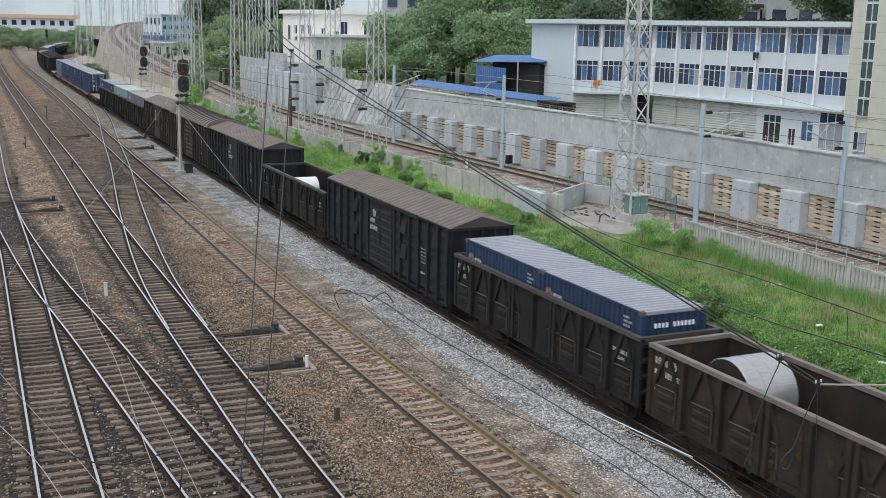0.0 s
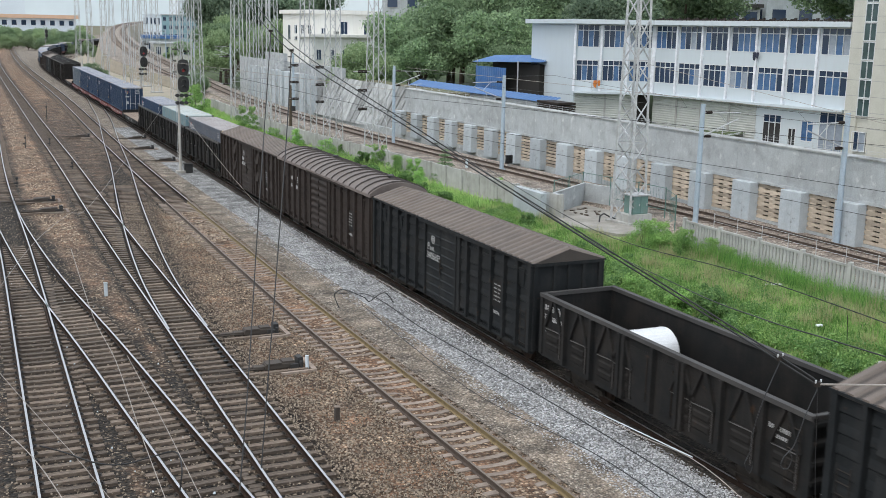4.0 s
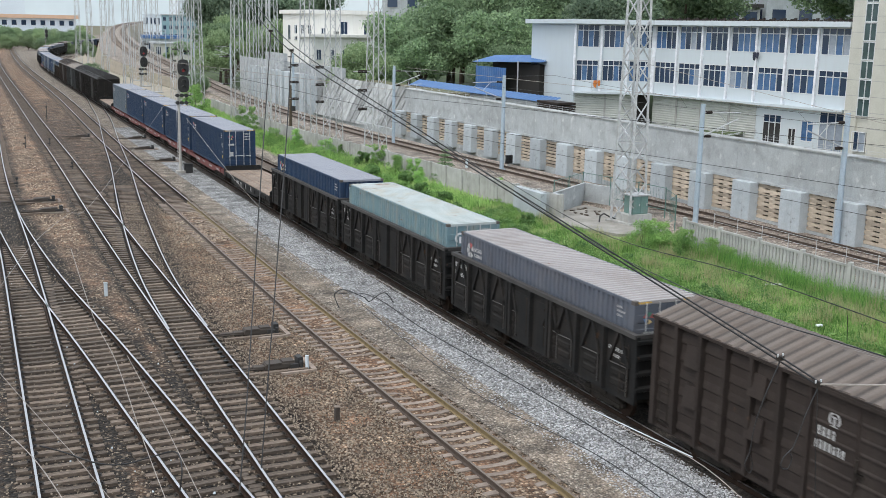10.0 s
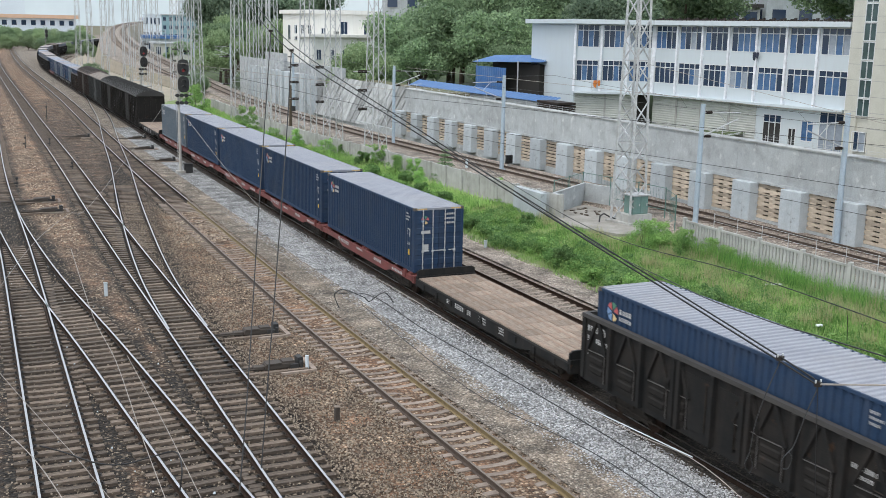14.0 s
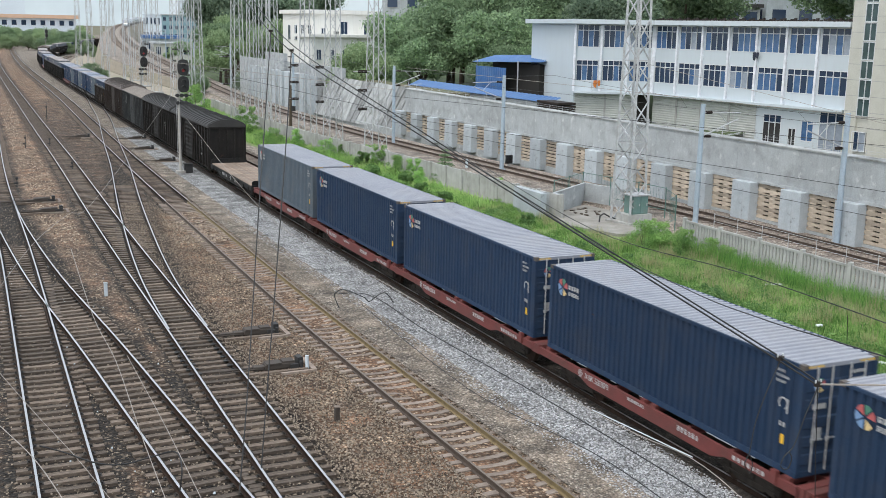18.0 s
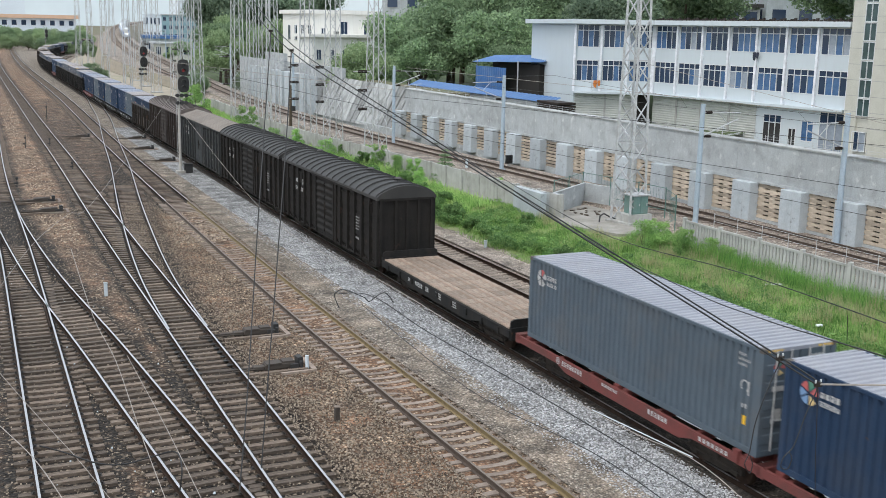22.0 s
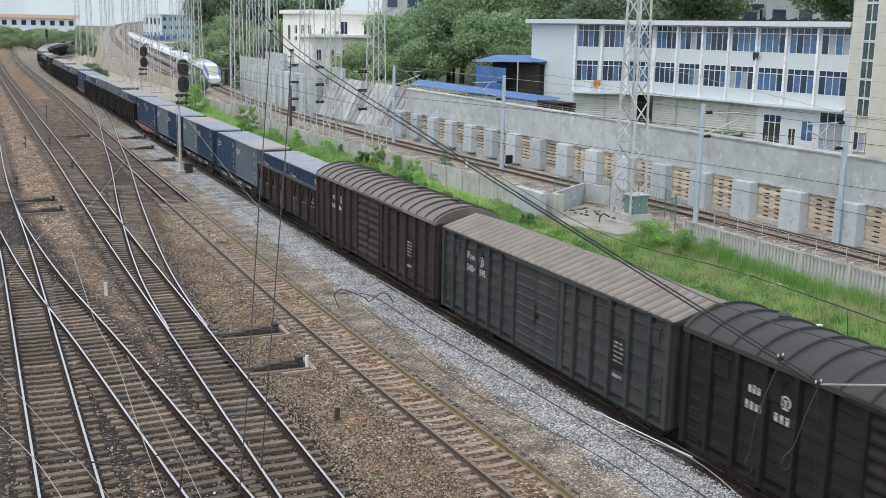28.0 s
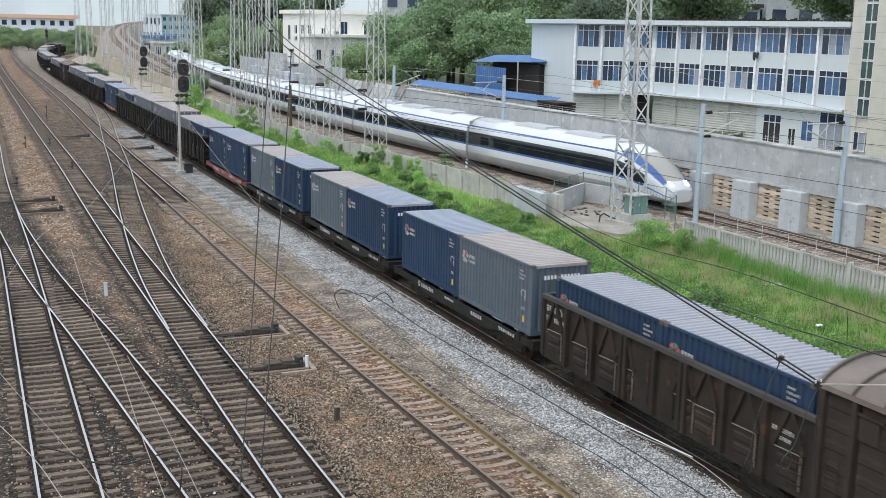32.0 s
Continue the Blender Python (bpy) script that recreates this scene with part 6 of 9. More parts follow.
# pair of small dwarf signals by the wall
sg = empty("dwarf_signal", Matrix.Translation((41.9, 78.4, 0.8)))
tagged(sg, "small black dwarf signal beside the fast track", "signal")
for dx_ in (-0.16, 0.16):
    bm = B()
    box(bm, dx_ - 0.13, dx_ + 0.13, -0.1, 0.1, 0.25, 0.95)
    hd = part("head", bm, M_BLACK, sg)
    for zz in (0.45, 0.75):
        bm = B()
        rod(bm, (dx_, -0.1, zz), (dx_, -0.2, zz), 0.09, 10)
        part("hood", bm, M_BLACK, hd)
bm = B()
box(bm, -0.1, 0.1, -0.1, 0.1, -0.1, 0.26)
part("foot", bm, M_FENCE, sg)
mk = part("white_marker", (lambda b_: (rod(b_, (38.2, 78.8, 0.7), (38.2, 78.8, 1.5), 0.12, 10, 0, 0.1), b_)[1])(B()), M_WHITE)
tagged(mk, "short white painted marker post by the track", "marker post")


# ---- buildings ----
def window_unit(root, origin, along, out, w, z0, z1, panes, transom=True, glass=None):
    """A window in a wall: recessed frame, mullions, glass panes. along and out are unit vectors in plan."""
    def at(a, o, z):
        return (origin[0] + along[0] * a + out[0] * o, origin[1] + along[1] * a + out[1] * o, z)
    def slab(name, a0, a1, o0, o1, z0_, z1_, m, par):
        bm = B()
        vs = [bm.verts.new(at(a, o, z)) for a in (a0, a1) for o in (o0, o1) for z in (z0_, z1_)]
        for f in ((0, 1, 3, 2), (4, 6, 7, 5), (0, 4, 5, 1), (2, 3, 7, 6), (0, 2, 6, 4), (1, 5, 7, 3)):
            bm.faces.new([vs[i] for i in f])
        bmesh.ops.recalc_face_normals(bm, faces=bm.faces[:])
        return part(name, bm, m, par)
    # black slab behind the panes paints the unlit room
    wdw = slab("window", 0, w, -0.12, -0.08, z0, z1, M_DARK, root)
    tr = z1 - (z1 - z0) * 0.27 if transom else z1
    for z_ in (z0, z1 - 0.07) + ((tr,) if transom else ()):
        slab("window_frame", 0, w, -0.08, 0.02, z_, z_ + 0.07, M_ALU, wdw)
    for i in range(panes + 1):
        a = (w - 0.06) * i / panes
        slab("mullion", a, a + 0.06, -0.08, 0.015, z0 + 0.07, z1 - 0.07, M_ALU, wdw)
    for i in range(panes):
        a0, a1 = w * i / panes + 0.05, w * (i + 1) / panes
        pick = RB.random()
        slab("pane", a0, a1, -0.06, -0.04, z0 + 0.07, tr, glass if glass else M_BLUEPANE if pick < 0.42 else (M_PALEPANE if pick < 0.55 else M_GLASS), wdw)
        if transom:
            slab("pane", a0, a1, -0.06, -0.04, tr + 0.07, z1 - 0.07, M_GLASS, wdw)
    return wdw


RB = random.Random(5)
M_WARMWHITE = mat("warm_white_render", (0.82, 0.8, 0.76), (0.76, 0.745, 0.71), 0.3, 0.7, 0, fine=12, speck=0.03, streak=(0.55, 0.53, 0.48), streak_amount=0.3)
# near-sky facade colour: haze painted onto the far buildings
M_FARHAZE = mat("haze_painted_facade", (0.72, 0.78, 0.84), (0.66, 0.72, 0.78), 0.05, 0.9)
# blue and pale panes: reflections put into the glass colour
M_BLUEPANE = mat("blue_reflecting_glass", (0.05, 0.115, 0.24), (0.09, 0.165, 0.3), 2.5, 0.15, 0)
M_PALEPANE = mat("pale_reflecting_glass", (0.32, 0.36, 0.42), (0.25, 0.29, 0.34), 2.5, 0.15, 0)
M_DIMGLASS = plain("dim_window_glass", (0.05, 0.05, 0.05), 0.1)
M_GREENGLASS = mat("green_stair_glass", (0.035, 0.06, 0.06), (0.07, 0.11, 0.11), 0.8, 0.12, 0)
M_PILASTER = mat("whitewashed_pilaster", (0.74, 0.76, 0.8), (0.68, 0.7, 0.74), 0.6, 0.6, 0, fine=2.5)
block = empty("office_building")
tagged(block, "white three storey tiled office block with strip windows", "building")
P0, P1, P2 = Vector((62.2, 102.0)), Vector((69.5, 97.6)), Vector((72.6, 72.4))
PB = Vector((64.0, 114.9))


def wall_panel(root, name, a, b, out, z0, z1, t, m):
    """A straight wall from a to b in plan, of thickness t inwards."""
    bm = B()
    o = Vector(out)
    vs = [bm.verts.new((*p, z)) for p in (a, b, b - o * t, a - o * t) for z in (z0, z1)]
    for f in ((0, 2, 3, 1), (2, 4, 5, 3), (4, 6, 7, 5), (6, 0, 1, 7), (1, 3, 5, 7), (0, 6, 4, 2)):
        bm.faces.new([vs[i] for i in f])
    bmesh.ops.recalc_face_normals(bm, faces=bm.faces[:])
    return part(name, bm, m, root)


def outward(a, b):
    d = (b - a).normalized()
    n_ = Vector((d.y, -d.x))
    return n_ if n_.dot(Vector((0, 0)) - a) > 0 else -n_


for a, b, bays, nm in ((P1, P2, 7, "long"), (P0, P1, 3, "short")):
    d, o = (b - a).normalized(), outward(a, b)
    L = (b - a).length
    # bands of wall between the window strips
    for z0, z1 in ((5.35, 6.65), (8.9, 10.25), (12.68, 12.75)):
        wall_panel(block, "wall", a, b, o, z0, z1, 0.3, M_WHITE)
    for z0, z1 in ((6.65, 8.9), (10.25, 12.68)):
        # black sheet behind the window strip, shade of the rooms as colour
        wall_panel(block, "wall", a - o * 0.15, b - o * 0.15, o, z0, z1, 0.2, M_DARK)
        st = L / bays
        for i in range(bays + 1):
            c = a + d * (st * i)
            wa, wb = (-0.22, 0.22) if 0 < i < bays else ((0, 0.16) if i == 0 else (-0.16, 0))
            wall_panel(block, "pillar", c + d * wa + o * 0.0, c + d * wb, o, z0, z1, 0.3, M_WHITE)
        for i in range(bays):
            org = a + d * (st * i + 0.24)
            window_unit(block, org, d, o, st - 0.48, z0, z1, 4)
    wall_panel(block, "canopy", a + o * 0.7, b + o * 0.7, o, 5.3, 5.52, 0.7, M_WHITE)
    st = L / bays
    for i in range(bays + 1):
        c = a + d * (st * i)
        wall_panel(block, "pilaster", c - d * 0.12 + o * 0.26, c + d * 0.12 + o * 0.26, o, 5.53, 12.7, 0.26, M_PILASTER)
# roof and its lip
bm = B()
ov = [P0 + Vector((-0.7, -0.5)), P1 + Vector((-0.75, -0.75)), P2 + Vector((-0.7, -0.2)), P2 + Vector((14, 1)), Vector((86, 112)), PB + Vector((-0.8, 0.3))]
prism(bm, [tuple(p) for p in ov], "z", 12.74, 13.22)
part("roof", bm, M_WHITE, block)
bm = B()
for i in range(60):
    f = i / 60
    p = P1.lerp(P2, f) + Vector((0.2, 0))
    box(bm, p.x - 0.1, p.x + 0.1, p.y - 0.12, p.y + 0.12, 13.2, 13.36 + 0.08 * ((i * 7) % 3))
tagged(part("roof_clutter", bm, M_BROWNWAG, block), kind="stuff")
wall_panel(block, "wall", PB, P0, outward(PB, P0), -0.3, 12.75, 0.3, M_WHITE)
wall_panel(block, "wall", P0, P1, outward(P0, P1), -0.3, 0.6, 0.3, M_CONC)
for a, b, parts_ in ((P1, P2, ((0.15, 3.7, "s"), (3.95, 7.3, "s"), (7.55, 11.2, "s"), (11.45, 14.9, "s"), (14.95, 15.9, "w"), (15.9, 18.1, "g"), (18.1, 19.0, "w"), (19.0, 19.9, "d"), (19.9, 20.5, "w"), (20.5, 21.9, "b"), (21.9, 22.5, "w"), (22.5, 25.2, "g2"))), (P0, P1, ((0.1, 3.4, "s"), (3.6, 6.7, "s"), (6.8, 8.3, "k")))):
    d, o = (b - a).normalized(), outward(a, b)
    for u0, u1, k in parts_:
        pa, pb = a + d * u0, a + d * u1
        if k == "s":
            sh = wall_panel(block, "roller_shutter", pa - o * 0.1, pb - o * 0.1, o, -0.3, 5.3, 0.06, M_SHUTTER)
            bm = B()
            for r in range(20):
                z = 0.5 + r * 0.24
                for e in (0.0,):
                    q0, q1 = pa - o * 0.1, pb - o * 0.1
                    vs = [bm.verts.new((*q0, z)), bm.verts.new((*q1, z)), bm.verts.new((*(q1 + o * 0.04), z + 0.12)), bm.verts.new((*(q0 + o * 0.04), z + 0.12))]
                    bm.faces.new(vs)
                    vs2 = [vs[3], vs[2], bm.verts.new((*q1, z + 0.24)), bm.verts.new((*q0, z + 0.24))]
                    bm.faces.new(vs2)
            part("shutter_slat", bm, M_SHUTTER, sh)
            wall_panel(block, "door_pillar", pb, pb + d * 0.22, o, -0.3, 5.3, 0.3, M_FENCE)
        elif k == "w":
            wall_panel(block, "wall", pa, pb, o, -0.3, 5.3, 0.3, M_WHITE)
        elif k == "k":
            # black panel set back as the shade inside the open door
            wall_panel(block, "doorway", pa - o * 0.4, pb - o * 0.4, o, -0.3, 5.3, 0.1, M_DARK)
        else:
            zt = {"g": 4.5, "d": 3.4, "b": 4.2, "g2": 5.2}[k]
            zb = {"g": 1.6, "d": 0.6, "b": 2.3, "g2": 1.2}[k]
            wall_panel(block, "wall", pa, pb, o, zt, 5.3, 0.3, M_WHITE)
            wall_panel(block, "wall", pa, pb, o, -0.3, zb, 0.3, M_WHITE)
            window_unit(block, pa, d, o, u1 - u0, zb, zt, 3 if u1 - u0 > 2 else 2, k in ("g2", "g"), M_BLUEPANE if k == "b" else (M_PALEPANE if k == "g2" else M_DIMGLASS))
# washing hung from the window sills
M_CLOTHDARK = mat("dark_navy_cloth", (0.02, 0.025, 0.045), (0.03, 0.035, 0.06), 5, 0.9)
M_CLOTHORANGE = mat("orange_cloth", (0.6, 0.2, 0.04), (0.5, 0.15, 0.03), 5, 0.9)
for a_, b_, u_, z_, m_, lb in ((P1, P2, 14.7, 9.55, M_CLOTHDARK, "dark washing hung from a facade bracket"), (P0, P1, 2.6, 6.0, M_CLOTHORANGE, "orange washing hung below a window")):
    d, o = (b_ - a_).normalized(), outward(a_, b_)
    c = a_ + d * u_ + o * 0.32
    ln = empty("washing", Matrix.Translation((*c, z_)) @ Matrix.Rotation(math.atan2(d.y, d.x), 4, "Z"))
    tagged(ln, lb, "washing", "washing on the facade")
    bm = B()
    rod(bm, (-0.5, 0, 0.72), (0.6, 0, 0.76), 0.02, 5)
    rod(bm, (0.0, 0.32, 0.55), (0.0, 0, 0.74), 0.015, 5)
    part("bracket", bm, M_GALV, ln)
    for x0, w_, h_ in ((-0.42, 0.34, 0.8), (0.02, 0.26, 0.62)):
        bm = B()
        prism(bm, [(x0, 0.72), (x0 + w_, 0.73), (x0 + w_ * 1.05, 0.73 - h_ * 0.4), (x0 + w_ * 0.8, 0.73 - h_), (x0 + w_ * 0.1, 0.73 - h_ * 0.92), (x0 - 0.04, 0.73 - h_ * 0.4)], "y", -0.02, 0.02)
        part("garment", bm, m_, ln)

# cream tiled tower block beside it
tower = empty("tiled_tower")
tagged(tower, "cream tiled building with a green glass stair strip", "building")
TA, TB = Vector((71.5, 71.6)), Vector((70.4, 56.0))
d, o = (TB - TA).normalized(), outward(TA, TB)
L = (TB - TA).length
for u0, u1 in ((0, 1.5), (3.0, 7.0), (9.0, L)):
    wall_panel(tower, "wall", TA + d * u0, TA + d * u1, o, -0.3, 20, 0.4, M_CREAM)
for u0, u1 in ((1.5, 3.0), (7.0, 9.0)):
    wall_panel(tower, "wall", TA + d * u0 - o * 0.2, TA + d * u1 - o * 0.2, o, -0.3, 5.2, 0.2, M_CREAM)
    for k in range(9):
        window_unit(tower, TA + d * u0, d, o, u1 - u0, 5.2 + k * 1.6, 5.2 + k * 1.6 + 1.55, 2, False, M_GREENGLASS)
wall_panel(tower, "wall", TA + Vector((12, 1.0)), TA, Vector((0, 1)), -0.3, 20, 0.4, M_CREAM)
window_unit(tower, TA + d * 1.2 + o * 0.02, d, o, 1.7, 2.2, 3.9, 2, False)
wall_panel(tower, "awning", TA + d * 0.5 + o * 0.8, TA + d * 3.4 + o * 0.8, o, 1.6, 1.75, 0.8, M_CONC)
bm = B()
for k in range(14):
    z = 1.5 + k * 1.35
    for u0, u1 in ((0, 1.5), (3.0, 7.0)):
        p, q = TA + d * u0 + o * 0.004, TA + d * u1 + o * 0.004
        bm.faces.new([bm.verts.new(v) for v in ((*p, z), (*q, z), (*q, z + 0.05), (*p, z + 0.05))])
part("tile_course", bm, M_FENCE, tower)

# blue sheds behind the wall
shed = empty("blue_shed")
tagged(shed, "open shed with blue sheet roof and blue tarpaulin", "shed")
for x, y in ((60.2, 121.8), (63.4, 121.0), (61.2, 113.0), (64.2, 110.5)):
    bm = B()
    rod(bm, (x, y, -0.3), (x, y, 8.3), 0.09, 6)
    part("post", bm, M_GALV, shed)
def sheet(name, corners, m, par, ribs=24, amp=0.06):
    """A corrugated sheet between four corners."""
    bm = B()
    a, b, c_, d_ = [Vector(v) for v in corners]
    up = (b - a).cross(d_ - a).normalized()
    prev = None
    for i in range(ribs * 2 + 1):
        f = i / (ribs * 2)
        w = up * (amp if i % 2 else 0)
        cur = (bm.verts.new(a.lerp(b, f) + w), bm.verts.new(d_.lerp(c_, f) + w))
        if prev:
            bm.faces.new((prev[0], cur[0], cur[1], prev[1]))
        prev = cur
    return part(name, bm, m, par)
sheet("roof", ((59.7, 122.6, 7.9), (62.4, 109.5, 8.3), (66.5, 111.5, 9.1), (64.0, 124.5, 8.7)), M_BLUEROOF, shed)
sheet("tarpaulin", ((60.1, 122.0, 4.2), (61.3, 116.2, 4.0), (61.3, 116.2, 7.4), (60.1, 122.0, 7.5)), M_BLUEROOF, shed, 14, 0.12)
# solid black block fills the shed as its inner shade
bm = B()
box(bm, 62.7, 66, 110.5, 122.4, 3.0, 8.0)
part("dark_interior", bm, M_DARK, shed, "black block for the shade inside the shed")
low = empty("low_shed")
tagged(low, "low shed behind the wall with a blue sheet roof", "shed")
sheet("roof", ((51.8, 124.0, 5.0), (56.2, 96.8, 4.6), (59.0, 99.0, 4.95), (55.0, 128, 5.45)), M_BLUEROOF, low, 40)
bm = B()
prism(bm, [(52.2, 123.5), (56.4, 97.5), (58.6, 99.5), (54.8, 127)], "z", -0.3, 4.6)
part("wall", bm, M_CONC, low)
stk = part("timber_stack", (lambda b_: ([box(b_, 54.2, 56.2, 91.5 - i * 0.0, 95.8, 3.4 + i * 0.28, 3.6 + i * 0.28) for i in range(6)], box(b_, 54.4, 56.0, 91.7, 95.6, -0.3, 3.5), b_)[2])(B()), M_BROWNWAG)
tagged(stk, "stack of dark timber stored behind the wall", "timber stack")


def house(name, label, x, y, yaw, w, dp, h, m, floors, cols, roof_m, z=-0.3, lip=0.4, win=True, ratio=0.5, thick=0.5):
    """A plain block of flats: walls, roof slab, windows with frames on the two faces towards the line."""
    root = empty(name, Matrix.Translation((x, y, z)) @ Matrix.Rotation(yaw, 4, "Z"))
    tagged(root, label, "building")
    bm = B()
    box(bm, 0, w, 0, dp, 0, h)
    part("wall", bm, m, root)
    bm = B()
    box(bm, -lip, w + lip, -lip, dp + lip, h, h + thick)
    part("roof", bm, roof_m, root)
    if win:
        fh = h / floors
        for f in range(floors):
            for c_ in range(cols):
                cx = w * (c_ + 0.5) / cols
                z0 = f * fh + fh * 0.35
                ww = w / cols * ratio
                bm = B()
                box(bm, cx - ww / 2, cx + ww / 2, -0.05, 0.02, z0, z0 + fh * 0.45)
                wd = part("window", bm, M_GLASS, root)
                bm = B()
                box(bm, cx - ww / 2 - 0.08, cx + ww / 2 + 0.08, -0.12, 0.0, z0 - 0.1, z0)
                part("sill", bm, M_FENCE, wd)
            for c_ in range(max(1, int(dp / 4))):
                cy = dp * (c_ + 0.5) / max(1, int(dp / 4))
                bm = B()
                box(bm, -0.05, 0.02, cy - 0.7, cy + 0.7, f * fh + fh * 0.35, f * fh + fh * 0.8)
                part("window", bm, M_GLASS, root)
    return root


wh = house("white_house", "white two storey block with a flat parapet roof", 60.8, 190.0, 0.08, 12.0, 16, 14.4, M_WARMWHITE, 4, 7, M_WARMWHITE, win=False, thick=0.7, lip=0.5)
an = house("white_annex", "lower white annex before the white block", 58.4, 184.3, 0.08, 14.2, 5.6, 10.3, M_WARMWHITE, 3, 5, M_WARMWHITE, lip=0.7, win=False)


def opening(root, side, u, z, w, h):
    """A framed window with a sill on a house's front, or on its side wall."""
    def put(name, a0, a1, o0, o1, z0, z1, m, par):
        bm = B()
        if side == "front":
            box(bm, a0, a1, -o1, -o0, z0, z1)
        else:
            box(bm, -o1, -o0, a0, a1, z0, z1)
        return part(name, bm, m, par)
    wd = put("window", u, u + w, -0.02, 0.03, z, z + h, M_GLASS, root)
    put("sill", u - 0.1, u + w + 0.1, 0.0, 0.16, z - 0.12, z, M_FENCE, wd)
    put("mullion", u + w / 2 - 0.05, u + w / 2 + 0.05, 0.03, 0.06, z, z + h, M_ALU, wd)


for k in range(4):
    opening(wh, "side", 1.8 + 3.4 * k, 9.7, 1.1, 2.6)
for u_, z_, w_, h_ in ((5.2, 10.4, 1.3, 2.6), (9.9, 10.6, 0.9, 1.9), (1.4, 10.9, 0.7, 0.9)):
    opening(wh, "front", u_, z_, w_, h_)
for k in range(5):
    opening(an, "front", 1.0 + 2.5 * k, 6.4, 0.8, 1.7)
acu = empty("air_conditioner", wh.matrix_world @ Matrix.Translation((4.2, -0.02, 10.7)))
tagged(acu, "grey air conditioner hung on the white block", "air conditioner")
bm = B()
box(bm, -0.45, 0.45, -0.4, 0.0, 0.0, 0.7)
part("case", bm, M_SHUTTER, acu)
bm = B()
rod(bm, (0.12, -0.4, 0.35), (0.12, -0.42, 0.35), 0.27, 14)
part("fan_grille", bm, M_DARK, acu)
house("brick_house", "grey flats with a dull red roof behind trees", 88, 226.0, -0.4, 22.0, 12, 19.0, M_CONC, 5, 5, M_ROOFBROWN)
house("hill_flats", "old grey flats on the hillside above the trees", 118, 205.0, -0.5, 30.0, 12, 24.0, M_CONC, 6, 8, M_CONC)
house("dark_flats", "old dark flats behind the office block", 100.8, 134.0, -0.3, 11.5, 10, 16.2, M_STAINCONC, 5, 4, M_ROOFDARK, ratio=0.7)
house("pale_flats", "pale grey flats behind the office block", 112.8, 130.5, -0.3, 17, 12, 20.0, M_PALECONC, 6, 4, M_CONC)
# station walls and orange roof paled, haze put into their colours
house("orange_roofed_station", "long pale station building with an orange roof", 8, 735.0, 0.0, 68, 24, 13.4, M_FARHAZE, 2, 12, mat("haze_paled_orange_roof", (0.68, 0.46, 0.32), (0.6, 0.4, 0.28), 0.5, 0.8), lip=2, thick=2.2)
house("blue_hall", "low hall with a blue roof far down the line", -34, 560.0, 0.0, 40, 20, 4.5, M_PALECONC, 1, 8, M_BLUEROOF)
house("teal_building", "tall teal glazed building far off in haze", 92, 520.0, -0.2, 16, 14, 15.6, mat("teal_cladding", (0.24, 0.37, 0.41), (0.2, 0.32, 0.37), 0.5, 0.4), 4, 6, M_CONC)
house("blue_roofed_hall", "low pale hall with a blue roof beside the embankment", 69, 425.0, -0.1, 13, 24, 6.2, M_PALECONC, 1, 5, M_BLUEROOF, lip=0.8, thick=1.2)
house("grey_depot", "long grey glazed depot far beyond the embankment", 104, 640.0, -0.1, 30, 20, 16.5, M_FARHAZE, 2, 14, M_FARHAZE)
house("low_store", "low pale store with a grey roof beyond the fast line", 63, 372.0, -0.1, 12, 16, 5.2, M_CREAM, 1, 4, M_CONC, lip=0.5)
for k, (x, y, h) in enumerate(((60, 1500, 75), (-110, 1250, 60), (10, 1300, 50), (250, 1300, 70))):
    house("far_block", "distant apartment block painted pale with haze", x, y, 0.1 * k, 34, 20, h, M_FARHAZE, 9, 6, M_FARHAZE, win=False)
# backdrop wall behind everything, with the pale blue of haze painted on
M_DISTANCE = mat("painted_haze_distance", (0.76, 0.83, 0.87), (0.72, 0.8, 0.85), 0.004, 0.95, fine=0.02, speck=0.05)
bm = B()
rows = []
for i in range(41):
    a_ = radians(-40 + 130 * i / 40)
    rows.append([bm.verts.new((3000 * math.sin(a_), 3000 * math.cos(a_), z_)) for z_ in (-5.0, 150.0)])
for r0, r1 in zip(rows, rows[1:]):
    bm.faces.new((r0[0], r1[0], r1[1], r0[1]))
tagged(part("backdrop", bm, M_DISTANCE), "plain backdrop wall painted in pale bluish haze", "distance", kind="structure")
# grey pier wall and sloping slabs across the fast line
far_wall = empty("far_retaining_wall")
tagged(far_wall, "stained grey concrete wall with upright piers beyond the fast line", "retaining wall", kind="structure")
x_fw = spline([(108, 45.3), (125, 44.7), (150, 44.6), (175, 45.8), (200, 48.5)])
for k in range(11):
    y = 139.5 + 3.7 * k
    bm = B()
    box(bm, x_fw(y) + 0.5, x_fw(y) + 1.1, y, y + 3.7, -0.3, 5.1 + 0.12 * (k % 3))
    part("panel", bm, M_STAINCONC, far_wall, "dark stained concrete between the piers")
    bm = B()
    box(bm, x_fw(y) - 0.35, x_fw(y) + 0.5, y, y + 2.1, -0.3, 5.3 + 0.1 * (k % 2))
    part("pier", bm, M_PALECONC, far_wall)
for y0, y1, x, zt in ((136, 161, 47.2, 6.5), (161, 171.5, 46.6, 7.7), (171.5, 196, 48.6, 6.2)):
    bm = B()
    box(bm, x, x + 0.6, y0, y1, -0.3, zt)
    part("upper_terrace", bm, M_CONC, far_wall)
